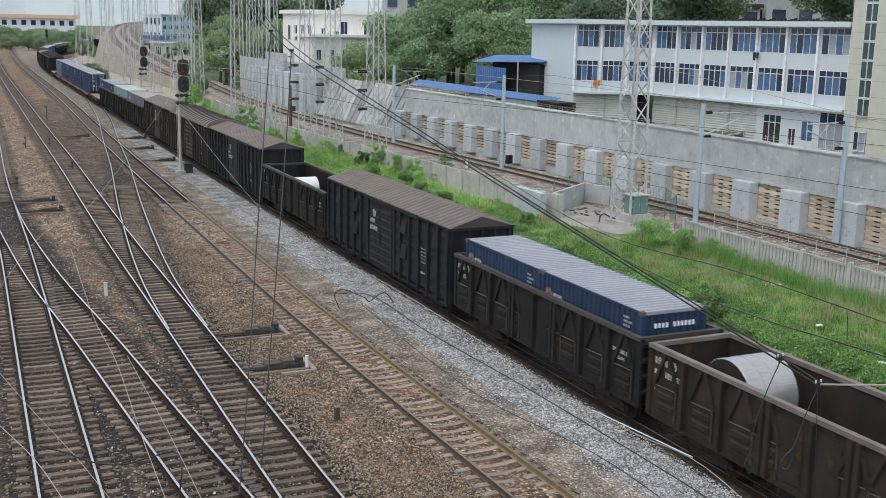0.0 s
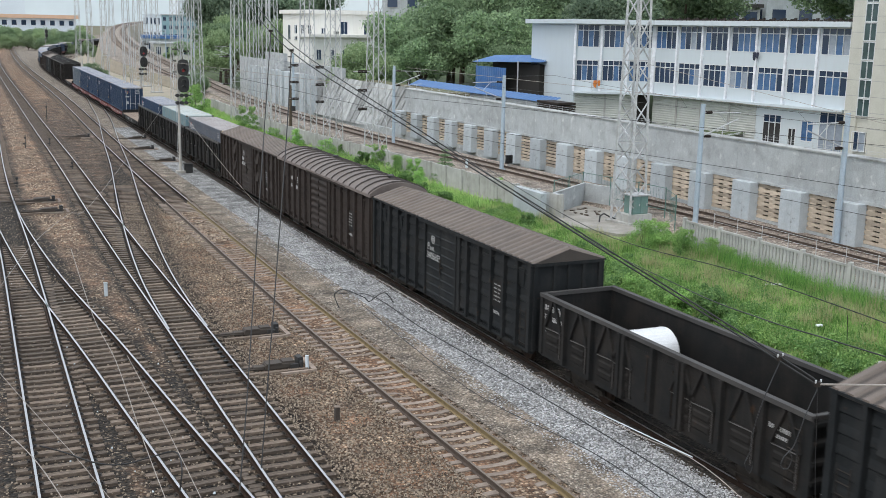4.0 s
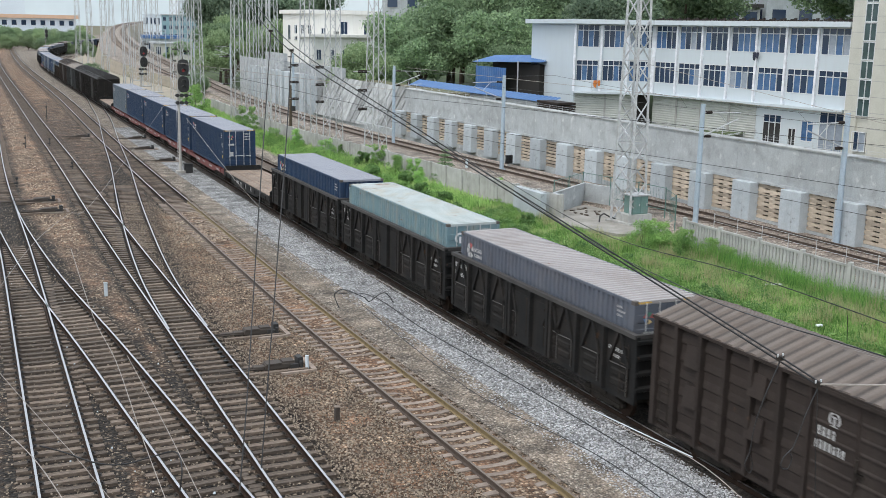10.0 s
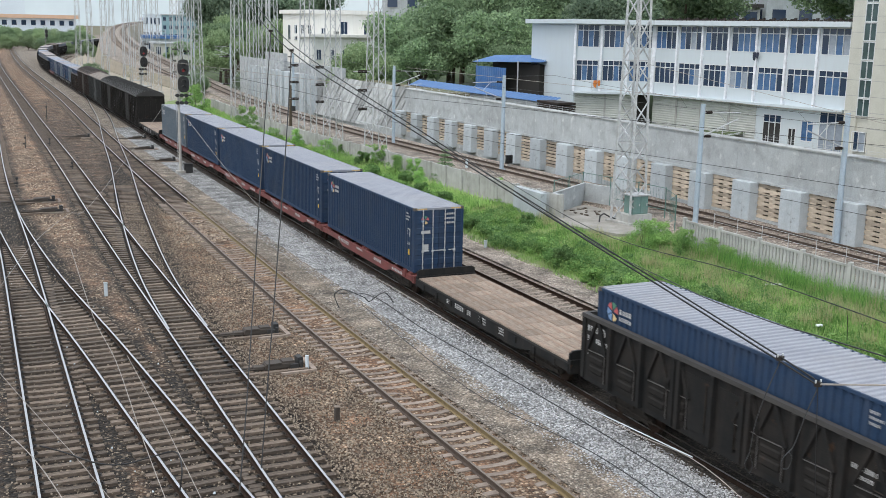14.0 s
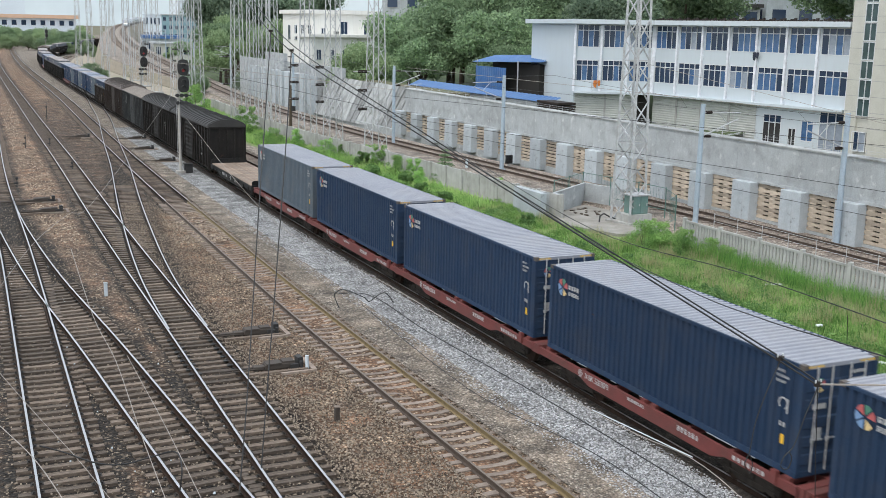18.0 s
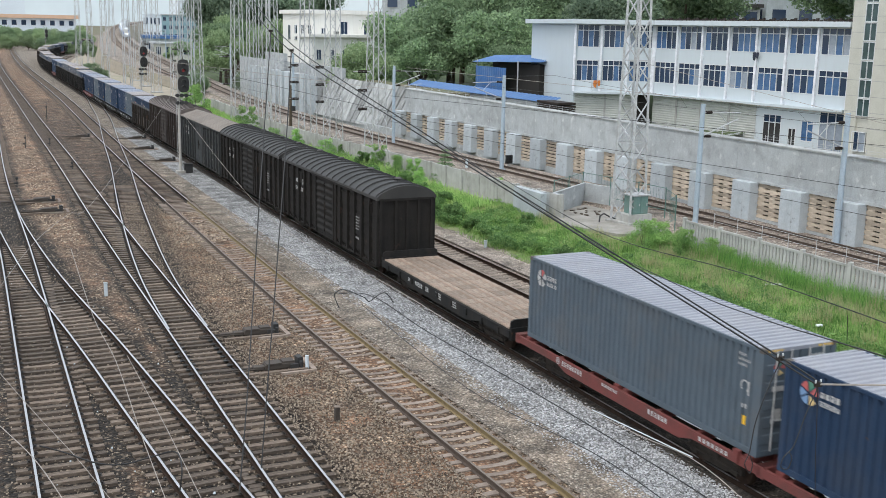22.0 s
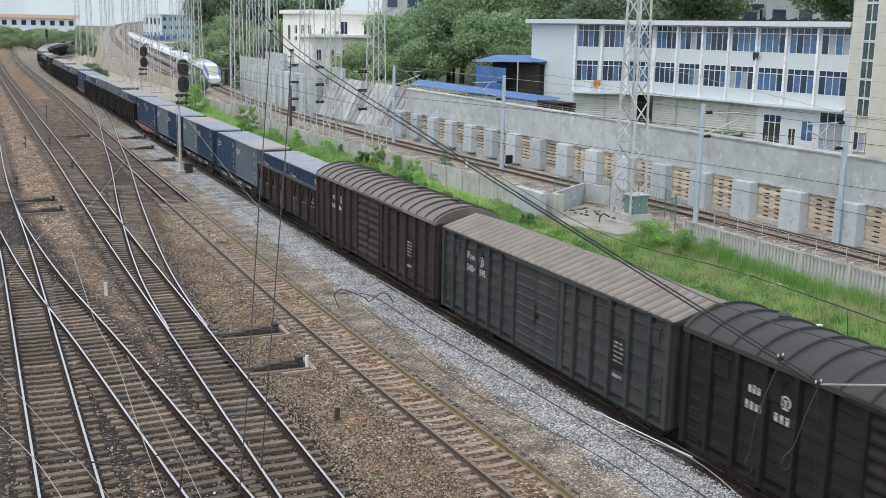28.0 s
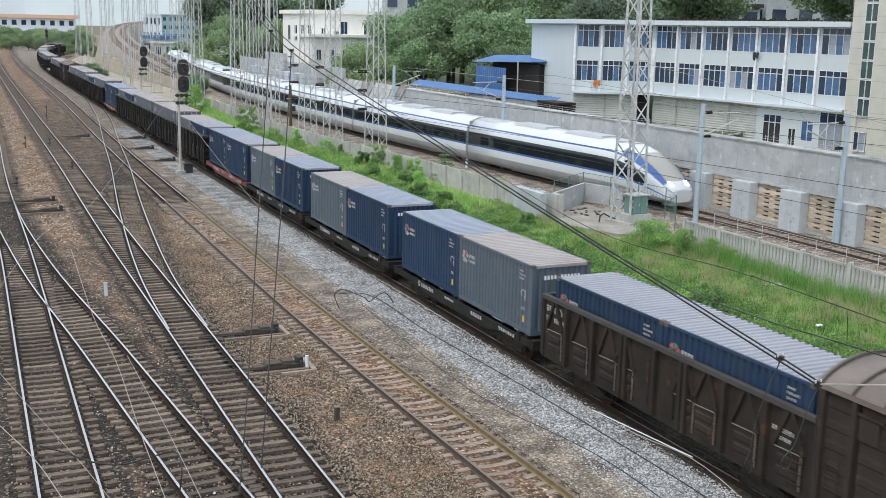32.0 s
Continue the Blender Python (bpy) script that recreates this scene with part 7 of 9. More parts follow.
# leaning slabs with dark joints
for k in range(19):
    y = 110.2 + 1.55 * k
    lean = 2.6 + 0.2 * math.sin(k)
    bm = B()
    prism(bm, [(x_fw(y), 0.4), (x_fw(y) + lean, 5.3), (x_fw(y) + lean + 0.35, 5.2), (x_fw(y) + 0.35, 0.3)], "y", y, y + 1.45)
    part("leaning_slab", bm, M_STAINCONC, far_wall)
bm = B()
prism(bm, [(45.6, -0.3), (48.1, 4.9), (53, 4.9), (53, -0.3)], "y", 109, 140)
part("earth_core", bm, M_SOIL, far_wall, "overgrown earth behind the leaning slabs")
bm = B()
box(bm, 44.9, 45.4, 107.5, 140, -0.3, 0.75)
part("kerb_wall", bm, M_CONC, far_wall)


# ---- trees, shrubs, grass ----
def leaf_mat(name, a, b, rough=0.8, patch=None, patch_scale=0.5, through_light=0.38):
    m = bpy.data.materials.new(name)
    m.use_nodes = True
    t = m.node_tree
    n, l = t.nodes, t.links
    bs = n["Principled BSDF"]
    g = n.new("ShaderNodeNewGeometry")
    oi = n.new("ShaderNodeObjectInfo")
    r = n.new("ShaderNodeValToRGB")
    r.color_ramp.elements[0].color, r.color_ramp.elements[1].color = (*a, 1), (*b, 1)
    l.new(g.outputs["Random Per Island"], r.inputs["Fac"])
    mr = n.new("ShaderNodeMapRange")
    mr.inputs["To Min"].default_value, mr.inputs["To Max"].default_value = 0.75, 1.25
    l.new(oi.outputs["Random"], mr.inputs["Value"])
    sc = n.new("ShaderNodeVectorMath")
    sc.operation = "SCALE"
    tone = r.outputs[0]
    if patch:
        co = n.new("ShaderNodeTexCoord")
        nz = n.new("ShaderNodeTexNoise")
        nz.inputs["Scale"].default_value, nz.inputs["Detail"].default_value = patch_scale, 6
        l.new(co.outputs["Object"], nz.inputs["Vector"])
        pr = n.new("ShaderNodeMapRange")
        pr.inputs["From Min"].default_value, pr.inputs["From Max"].default_value = 0.46, 0.6
        pr.inputs["To Max"].default_value = 0.75
        l.new(nz.outputs["Fac"], pr.inputs["Value"])
        mp = n.new("ShaderNodeMixRGB")
        mp.inputs["Color2"].default_value = (*patch, 1)
        l.new(pr.outputs[0], mp.inputs["Fac"])
        l.new(tone, mp.inputs["Color1"])
        tone = mp.outputs["Color"]
    l.new(tone, sc.inputs[0])
    l.new(mr.outputs[0], sc.inputs["Scale"])
    l.new(sc.outputs[0], bs.inputs["Base Color"])
    bs.inputs["Roughness"].default_value = rough
    tr = n.new("ShaderNodeBsdfTranslucent")
    l.new(sc.outputs[0], tr.inputs["Color"])
    mx = n.new("ShaderNodeMixShader")
    mx.inputs[0].default_value = through_light
    l.new(bs.outputs[0], mx.inputs[1])
    l.new(tr.outputs[0], mx.inputs[2])
    l.new(mx.outputs[0], n["Material Output"].inputs["Surface"])
    return m


# tree leaf tones lifted and greyed to hold haze, lightest mostly far off
M_LEAF = leaf_mat("tree_leaves", (0.13, 0.2, 0.115), (0.33, 0.45, 0.25), through_light=0.5)
M_LEAFDARK = leaf_mat("dark_tree_leaves", (0.12, 0.18, 0.125), (0.29, 0.38, 0.25), through_light=0.5)
M_LEAFYEL = leaf_mat("light_tree_leaves", (0.17, 0.25, 0.13), (0.38, 0.48, 0.26), through_light=0.5)
M_GRASS = leaf_mat("grass_blades", (0.12, 0.26, 0.06), (0.42, 0.63, 0.2), 0.8, (0.4, 0.5, 0.2), 0.6)
M_GRASSDEEP = leaf_mat("deep_green_grass_blades", (0.06, 0.16, 0.035), (0.24, 0.44, 0.11), 0.8)
M_DRYGRASS = leaf_mat("seeding_grass", (0.32, 0.33, 0.16), (0.48, 0.46, 0.26))
M_WEED = leaf_mat("weed_leaves", (0.12, 0.27, 0.065), (0.42, 0.64, 0.21), 0.8, (0.14, 0.3, 0.09), 0.6)
M_SHRUB = leaf_mat("shrub_leaves", (0.06, 0.14, 0.045), (0.23, 0.37, 0.13))


def leaf_cloud(blobs, n, size, seed, squash=0.8):
    """Leaves scattered on the skins of several overlapping lobes, in small tilted quads, as raw arrays."""
    rg = np.random.RandomState(seed)
    w = np.array([b[3] ** 2 for b in blobs])
    idx = rg.choice(len(blobs), n, p=w / w.sum())
    c = np.array([b[:3] for b in blobs])[idx]
    r = np.array([b[3] for b in blobs])[idx]
    v = rg.normal(size=(n, 3))
    v /= np.linalg.norm(v, axis=1, keepdims=True)
    v[:, 2] *= squash
    p = c + v * (r * (0.55 + 0.62 * rg.rand(n) ** 0.8 + 0.25 * (rg.rand(n) < 0.12)))[:, None]
    a = rg.normal(size=(n, 3))
    a /= np.linalg.norm(a, axis=1, keepdims=True)
    b = np.cross(a, v + rg.normal(size=(n, 3)) * 0.5)
    b /= np.linalg.norm(b, axis=1, keepdims=True) + 1e-9
    s = (size * rg.uniform(0.6, 1.3, n))[:, None]
    q = np.stack([p - a * s, p + b * s * 0.55, p + a * s, p - b * s * 0.55], 1).reshape(-1, 3)
    f = np.arange(n * 4).reshape(-1, 4)
    return q, f


def raw_part(name, q, f, m, parent):
    me = bpy.data.meshes.new(name)
    me.from_pydata(q.tolist(), [], f.tolist())
    me.materials.append(m)
    o = new(name, me)
    o.parent = parent
    return o


def tree(seed, h, spread, leaf, n=2600, size=0.3):
    """A tapered trunk, forking limbs and a crown of leaf clumps round the limb ends."""
    rg = random.Random(seed)
    root = empty("tree")
    bm = B()
    fork = Vector((rg.uniform(-0.2, 0.2), rg.uniform(-0.2, 0.2), h * 0.38))
    rod(bm, (0, 0, -0.3), fork, 0.028 * h, 8, 0, 0.018 * h)
    part("trunk", bm, M_BARK, root)
    blobs = []
    nl = rg.randint(6, 8)
    for i in range(nl):
        a = 2 * math.pi * i / nl + rg.uniform(-0.4, 0.4)
        up = rg.uniform(0.5, 0.92)
        rr = spread * rg.uniform(0.45, 0.8) * (1.15 - 0.6 * abs(up - 0.6))
        tip = Vector((rr * math.cos(a), rr * math.sin(a), h * up))
        bm = B()
        midp = fork.lerp(tip, 0.5) + Vector((0, 0, 0.06 * h))
        rod(bm, fork, midp, 0.014 * h, 6, 0, 0.009 * h)
        rod(bm, midp, tip, 0.009 * h, 5, 0, 0.004 * h)
        part("limb", bm, M_BARK, root)
        blobs.append((*tip, spread * rg.uniform(0.3, 0.46)))
        for _ in range(2):
            blobs.append((tip.x * rg.uniform(0.4, 1.15) + rg.uniform(-1, 1) * spread * 0.2, tip.y * rg.uniform(0.4, 1.15) + rg.uniform(-1, 1) * spread * 0.2, tip.z + rg.uniform(-0.12, 0.14) * h, spread * rg.uniform(0.18, 0.32)))
    blobs.append((0, 0, h * 0.86, spread * 0.42))
    q, f = leaf_cloud(blobs, n, size, seed)
    raw_part("crown", q, f, leaf, root)
    return root


TREES = []
for k, (leaf, n, size) in enumerate(((M_LEAF, 15000, 0.19), (M_LEAFDARK, 15000, 0.2), (M_LEAFYEL, 14000, 0.18), (M_LEAF, 16000, 0.17))):
    t_ = tree(60 + k, 10.0, 4.6, leaf, n, size)
    tagged(t_, ("broad leafy green tree on the slope", "dense dark green tree on the slope", "light green leafy tree beside the line", "round bushy green tree behind the wall")[k], "tree", "trees beyond the line")
    t_.matrix_world = Matrix.Translation((0, -400 - 20 * k, 0))
    TREES.append(t_)


def hill(x, y):
    """The wooded slope that rises beyond the fast line."""
    u = max(0.0, (x - 62) - 0.12 * (y - 120))
    return -0.3 + min(16.0, u * 0.2) if y > 80 else -0.3


bm = B()
gx = [50 + 12 * i for i in range(30)]
gy = [84 + 14 * i for i in range(34)]
gr = [[bm.verts.new((x, y, hill(x, y) + 0.05)) for x in gx] for y in gy]
for r0, r1 in zip(gr, gr[1:]):
    for i in range(len(gx) - 1):
        bm.faces.new((r0[i], r0[i + 1], r1[i + 1], r1[i]))
M_HILL = mat("wooded_slope_floor", (0.05, 0.075, 0.03), (0.075, 0.1, 0.04), 0.4, 0.95, 0.05, fine=6)
tagged(part("hillside", bm, M_HILL, smooth=True), "dark undergrowth on the wooded hillside", "hillside", kind="structure")
# x, y, height, kind, base height
WOOD = [
    (47.5, 208, 11, 2), (52, 222, 12, 0), (56, 232, 12, 2), (61, 215, 12, 2), (58, 246, 13, 2), (67, 285, 19, 1), (72, 292, 21, 0), (62, 335, 5, 2), (67, 345, 6, 0),
    (72, 352, 6, 2), (80, 292, 22, 1), (78, 312, 22, 0), (90, 300, 22, 1), (76, 270, 19, 1), (86, 272, 20, 1), (51.5, 141, 9.5, 2), (53.5, 146, 9, 2), (66, 158, 14, 3),
    (70, 150, 13, 0), (74, 160, 15, 3), (77, 148, 14, 0), (80, 158, 15, 3), (64, 148, 11, 0), (73, 140, 12, 0), (79, 138, 13, 3), (70, 134, 9, 3), (75, 131, 10, 0),
    (84, 150, 16, 3), (86, 140, 15, 0), (82, 172, 18, 3), (90, 160, 18, 0), (92, 146, 17, 3), (95, 135, 17, 0), (88, 130, 15, 1), (98, 150, 18, 1), (83, 128, 13, 1),
    (93, 124, 15, 3), (107, 105, 16, 3), (112, 110, 17, 0), (110, 97, 15, 1), (116, 102, 17, 3), (115, 91, 15, 0), (120, 96, 17, 1), (120, 86, 14, 3), (104, 99, 14, 1),
    (126, 92, 17, 0), (118, 80, 12, 1), (110, 88, 13, 1), (24, 205, 5, 3), (36, 176, 4.5, 3), (14, 540, 11, 2), (22, 510, 11, 0), (29, 530, 12, 2), (37, 515, 12, 0),
    (22, 480, 8, 2), (46, 540, 12, 2), (5, 560, 10, 2), (54, 520, 11, 0), (30, 470, 8, 2), (36, 495, 10, 2), (44, 450, 8, 0), (28, 555, 12, 0), (50, 500, 10, 2),
    (62, 580, 12, 2), (40, 560, 12, 2), (41, 425, 6, 2), (45, 405, 5, 3), (38, 470, 9, 3), (46, 480, 9, 0), (12, 600, 11, 0), (-4, 590, 9, 2), (-16, 600, 10, 0),
    (46, 385, 4.5, 2), (48, 430, 7, 2),
]
rt = random.Random(4)
for x, y, h, k in WOOD:
    s_ = h / 10.0 * rt.uniform(0.95, 1.1)
    m = Matrix.Translation((x, y, hill(x, y) - (0.28 * h if y > 380 else 0.0))) @ Matrix.Rotation(rt.uniform(0, 6.3), 4, "Z")
    c_ = copy_thing(TREES[k], m)
    c_.scale = (s_ * 1.05, s_ * 1.05, s_)
for t_ in TREES:
    for o_ in (*t_.children_recursive, t_):
        bpy.data.objects.remove(o_)


def shrub(seed, h, w, leaf, label, n=1500, size=0.09):
    rg = random.Random(seed)
    root = empty("shrub")
    tagged(root, label, "shrub", "shrubs on the bank")
    blobs = []
    for i in range(24):
        a = rg.uniform(0, 6.3)
        up = rg.uniform(0.15, 1.0)
        rr = w * rg.uniform(0.05, 0.78) * (1.15 - 0.6 * up)
        blobs.append((rr * math.cos(a), rr * math.sin(a), h * up, w * rg.uniform(0.09, 0.24)))
    for b in blobs[:5]:
        bm = B()
        rod(bm, (0, 0, -0.1), b[:3], 0.03, 5, 0, 0.012)
        part("stem", bm, M_BARK, root)
    q, f = leaf_cloud(blobs, n, size, seed)
    raw_part("foliage", q, f, leaf, root)
    return root


SHRUBS = [shrub(1, 1.5, 1.2, M_SHRUB, "rounded dark green shrub in the grass", 3200, 0.06), shrub(2, 2.4, 1.9, M_WEED, "tall loose light green shrub by the fence", 5200, 0.048), shrub(3, 1.1, 1.1, M_WEED, "low green shrub at the ballast edge", 3000, 0.06), shrub(4, 2.6, 1.5, M_WEED, "young leafy green sapling on the bank", 5000, 0.05)]
PLACES = [(27.9, 43.2, 2, 0.7), (28.6, 41.2, 2, 0.6), (28.4, 34.8, 0, 1.0), (29.3, 36.0, 0, 0.85), (28.2, 36.9, 2, 0.9), (27.8, 62.0, 0, 1.1), (28.4, 60.2, 0, 1.2), (28.2, 57.6, 0, 0.9), (29.6, 64.5, 0, 1.1), (29.2, 67.5, 0, 1.3), (30.2, 70.0, 3, 0.9), (31.4, 74, 3, 1.0), (31.6, 78, 1, 1.0), (32.0, 82.5, 3, 1.05), (32.4, 86, 1, 0.9), (31.0, 84, 0, 1.3), (34.7, 47.2, 1, 0.62), (35.2, 45.4, 3, 0.5), (34.0, 46.0, 2, 0.8), (35.4, 43.8, 1, 0.5), (33.6, 47.0, 1, 0.7), (34.4, 44.8, 1, 0.62), (35.5, 42.6, 1, 0.42), (31.0, 55.5, 0, 0.8), (30.5, 92, 1, 1.0), (29.8, 99, 3, 1.1), (29.8, 107, 1, 0.9), (31.8, 90.5, 0, 1.2), (29.2, 115, 3, 1.2), (29.3, 142, 3, 1.5), (29.0, 147, 3, 1.3), (35.4, 49.4, 2, 0.6), (28.3, 46.5, 0, 0.8), (31.5, 26.5, 1, 0.7), (28.9, 50.2, 2, 0.7), (36.4, 69.5, 1, 0.5), (30.4, 73.0, 0, 1.1), (29.6, 78, 0, 1.2)]
for i, (x, y, k, s_) in enumerate(PLACES):
    m = Matrix.Translation((x, y, bank_height(x, y) - 0.05)) @ Matrix.Rotation(i * 1.7, 4, "Z")
    s_ *= 0.72 if 54 < y < 112 else 1.0
    c_ = copy_thing(SHRUBS[k], m)
    c_.scale = (s_, s_, s_)
for t_ in SHRUBS:
    for o_ in (*t_.children_recursive, t_):
        bpy.data.objects.remove(o_)
# a small conifer
fir = empty("fir", Matrix.Translation((33.7, 73.3, 0.3)))
tagged(fir, "small blue green fir on the bank", "tree")
bm = B()
rod(bm, (0, 0, -0.2), (0, 0, 2.9), 0.07, 6, 0, 0.01)
part("trunk", bm, M_BARK, fir)
bl = []
for k in range(7):
    for j in range(6):
        a = j * 1.05 + k * 0.5
        r_ = 1.15 * (1 - k / 7.5)
        bl.append((r_ * 0.6 * math.cos(a), r_ * 0.6 * math.sin(a), 0.5 + k * 0.36, 0.12 + r_ * 0.28))
q, f = leaf_cloud(bl, 2600, 0.07, 9, 0.35)
raw_part("needles", q, f, M_LEAF, fir)


def blades(name, n, seed, place, hmin, hmax, m, label, width=0.02):
    """Upright tapering blades as one mesh."""
    rg = np.random.RandomState(seed)
    p = place(rg, n)
    h = rg.uniform(hmin, hmax, n) * (0.7 + 0.6 * rg.rand(n))
    a = rg.uniform(0, math.pi, n)
    lean = rg.normal(size=(n, 2)) * 0.22 * h[:, None]
    w = width * rg.uniform(0.7, 1.4, n)
    dx_, dy_ = np.cos(a) * w, np.sin(a) * w
    q = np.zeros((n, 3, 3))
    q[:, 0] = p + np.c_[-dx_, -dy_, np.zeros(n)]
    q[:, 1] = p + np.c_[dx_, dy_, np.zeros(n)]
    q[:, 2] = p + np.c_[lean, h]
    me = bpy.data.meshes.new(name)
    me.from_pydata(q.reshape(-1, 3).tolist(), [], np.arange(3 * n).reshape(-1, 3).tolist())
    me.materials.append(m)
    return tagged(new(name, me), label, "grass", kind="stuff")


def bank_place(ylo, yhi, xlo, xhi, power=1.0, clump=0.0):
    def go(rg, n):
        y = ylo + (yhi - ylo) * rg.rand(n) ** power
        x = xlo + (xhi - xlo) * rg.rand(n)
        if clump:
            c = rg.rand(int(n / 60) + 1, 2)
            i = rg.randint(0, len(c), n)
            x = xlo + (xhi - xlo) * c[i, 0] + rg.normal(size=n) * clump
            y = ylo + (yhi - ylo) * c[i, 1] ** power + rg.normal(size=n) * clump
        x = np.clip(x, xlo, xhi)
        on_pad = (x > 33.2) & (y > 49.8) & (y < 61)
        y = np.where(on_pad, y - 24, y)
        u = np.clip((x - 27.2) / 5.0, 0, 1)
        z = -0.16 + 0.6 * u * u * (3 - 2 * u)
        return np.c_[x, y, z]
    return go


blades("bank_grass", 90000, 1, bank_place(20, 64, 28.0, 36.1), 0.06, 0.2, M_GRASS, "fresh green grass covering the bank", 0.014)
blades("tall_bank_grass", 26000, 2, bank_place(20, 62, 28.4, 36.1, 1.0, 0.3), 0.2, 0.45, M_GRASS, "tall green grass tufts on the bank", 0.013)
blades("rank_bank_grass", 18000, 6, bank_place(20, 64, 28.6, 36.1, 1.0, 0.2), 0.15, 0.42, M_GRASSDEEP, "deep green rank grass in tufts", 0.016)
blades("fence_foot_grass", 9000, 7, bank_place(14, 48, 34.9, 36.15, 1.0, 0.3), 0.4, 0.95, M_GRASSDEEP, "tall grass along the foot of the fence", 0.015)
blades("seeding_bank_grass", 5200, 3, bank_place(20, 58, 31.0, 36.1, 1.0, 0.25), 0.4, 0.85, M_DRYGRASS, "straw coloured seeding grass on the bank", 0.013)
blades("far_bank_grass", 40000, 4, bank_place(62, 150, 27.9, 32.2), 0.3, 0.7, M_GRASS, "green grass on the far bank", 0.035)
blades("edge_weeds", 7000, 5, bank_place(20, 80, 27.2, 28.2, 1.0, 0.4), 0.15, 0.4, M_GRASS, "weeds at the edge of the ballast", 0.018)

rw = random.Random(21)
lobes = [(rw.uniform(28.2, 35.8), rw.uniform(20, 64), rw.uniform(0.1, 0.42), rw.uniform(0.2, 0.7)) for _ in range(900)] + [(rw.uniform(28.2, 32), rw.uniform(64, 110), rw.uniform(0.2, 0.7), rw.uniform(0.35, 0.8)) for _ in range(150)]
lobes = [b_ for b_ in lobes if not (b_[0] > 32.8 and 49.5 < b_[1] < 61)]
q, f = leaf_cloud(lobes, 240000, 0.055, 31, 0.6)

weeds = raw_part("bank_weeds", q, f, M_WEED, None)
tagged(weeds, "low leafy weeds growing through the bank grass", "weeds", kind="stuff")

rk = random.Random(8)
lobes = []
for _ in range(65):
    cx, cy = rk.choice((rk.uniform(28.0, 29.6), rk.uniform(29, 35.8))), rk.uniform(20, 64)
    if cx > 32.8 and cy > 49:
        continue
    for _ in range(6):
        lobes.append((cx + rk.gauss(0, 0.4), cy + rk.gauss(0, 0.6), rk.uniform(0.1, 0.5), rk.uniform(0.1, 0.34)))
q, f = leaf_cloud(lobes, 80000, 0.055, 33, 0.9)
tagged(raw_part("bank_brush", q, f, M_SHRUB, None), "dark green brush in clumps on the bank", "brush", kind="stuff")
blades("dry_bank_grass", 9000, 8, bank_place(18, 62, 28.6, 36.0, 1.0, 0.28), 0.12, 0.4, M_DRYGRASS, "bleached dry grass in patches on the bank", 0.014)
# scraps of litter in the grass
M_SCRAP = mat("pale_litter", (0.7, 0.72, 0.73), (0.55, 0.57, 0.58), 6, 0.7)
for lx, ly, lw in ((34.2, 37.6, 0.42), (31.2, 31.5, 0.16), (33.3, 29.4, 0.14), (30.1, 27.2, 0.18), (29.2, 38.8, 0.15)):
    bm = B()
    prism(bm, [(-lw, -lw * 0.4), (lw * 0.7, -lw * 0.55), (lw, lw * 0.3), (-lw * 0.2, lw * 0.55), (-lw * 0.9, lw * 0.3)], "z", 0, 0.05)
    sc_ = part("litter_scrap", bm, M_SCRAP)
    sc_.matrix_world = Matrix.Translation((lx, ly, bank_height(lx, ly) + 0.16)) @ Matrix.Rotation(lx, 4, "Z") @ Matrix.Rotation(0.15, 4, "X")
    tagged(sc_, "pale scrap of litter lying in the grass", "litter", "scraps of litter in the grass")


# ---- the high speed train ----
GROUP_F = "cars of the high speed train"


def section(w, zb, zt, y, waist=1.0):
    """One cross-section of the car: points from the left skirt over the roof to the right skirt."""
    hgt = zt - zb
    lv = [(0.86, 0.0), (0.97, 0.1), (1.0, 0.2), (1.0, 0.36), (0.995, 0.4), (0.975, 0.62), (0.955, 0.68), (0.9, 0.8), (0.85, 0.83), (0.62, 0.945), (0.3, 0.995), (0.0, 1.0)]
    left = [(-w * a, y, zb + hgt * b) for a, b in lv]
    right = [(w * a, y, zb + hgt * b) for a, b in lv[-2::-1]]
    return left + right


BAND = [3, 3, 0, 2, 1, 1, 0, 2, 0, 0, 4, 4, 0, 0, 2, 0, 1, 1, 2, 0, 3, 3]


def car_body(ys, shape, y_end, root, nose=False):
    bm = B()
    rows = []
    for y in ys:
        w, zb, zt = shape(y)
        rows.append([bm.verts.new(p) for p in section(w, zb, zt, y)])
    k = len(rows[0])
    for r, (a, b) in enumerate(zip(rows, rows[1:])):
        for i in range(k - 1):
            f = bm.faces.new((a[i], a[i + 1], b[i + 1], b[i]))
            mi = BAND[i] if i < len(BAND) else 0
            ym = (ys[r] + ys[r + 1]) / 2
            if nose and ym < 5.0:
                if mi in (1,) and ym < 1.8:
                    mi = 0
                if i in (9, 10, 11, 12) and 0.5 < ym < 3.3:
                    mi = 5
                if i in (8, 13) and 0.5 < ym < 5:
                    mi = 2
                if mi == 4 and ym < 5:
                    mi = 5 if 0.5 < ym < 3.3 else 0
            f.material_index = mi
            f.smooth = True
        f = bm.faces.new((a[k - 1], a[0], b[0], b[k - 1]))
        f.material_index = 3
    bm.faces.new(rows[0][::-1]).material_index = 0 if nose else 3
    bm.faces.new(rows[-1]).material_index = 3
    return part("body", bm, [M_HSRWHITE, M_HSRGLASS, M_HSRBLUE, M_HSRGREY, M_HSRROOF, M_HSRSCREEN], root)


M_HSRROOF = mat("pale_grey_train_roof", (0.42, 0.44, 0.47), (0.36, 0.38, 0.41), 0.8, 0.4, 0)
# pale tan puts a reflection into the windscreen's colour
M_HSRSCREEN = plain("reflection_painted_windscreen", (0.34, 0.33, 0.3), 0.08)
M_LAMPGLOW = plain("headlamp", (1.0, 0.98, 0.92), 0.2, 0, 3.0)


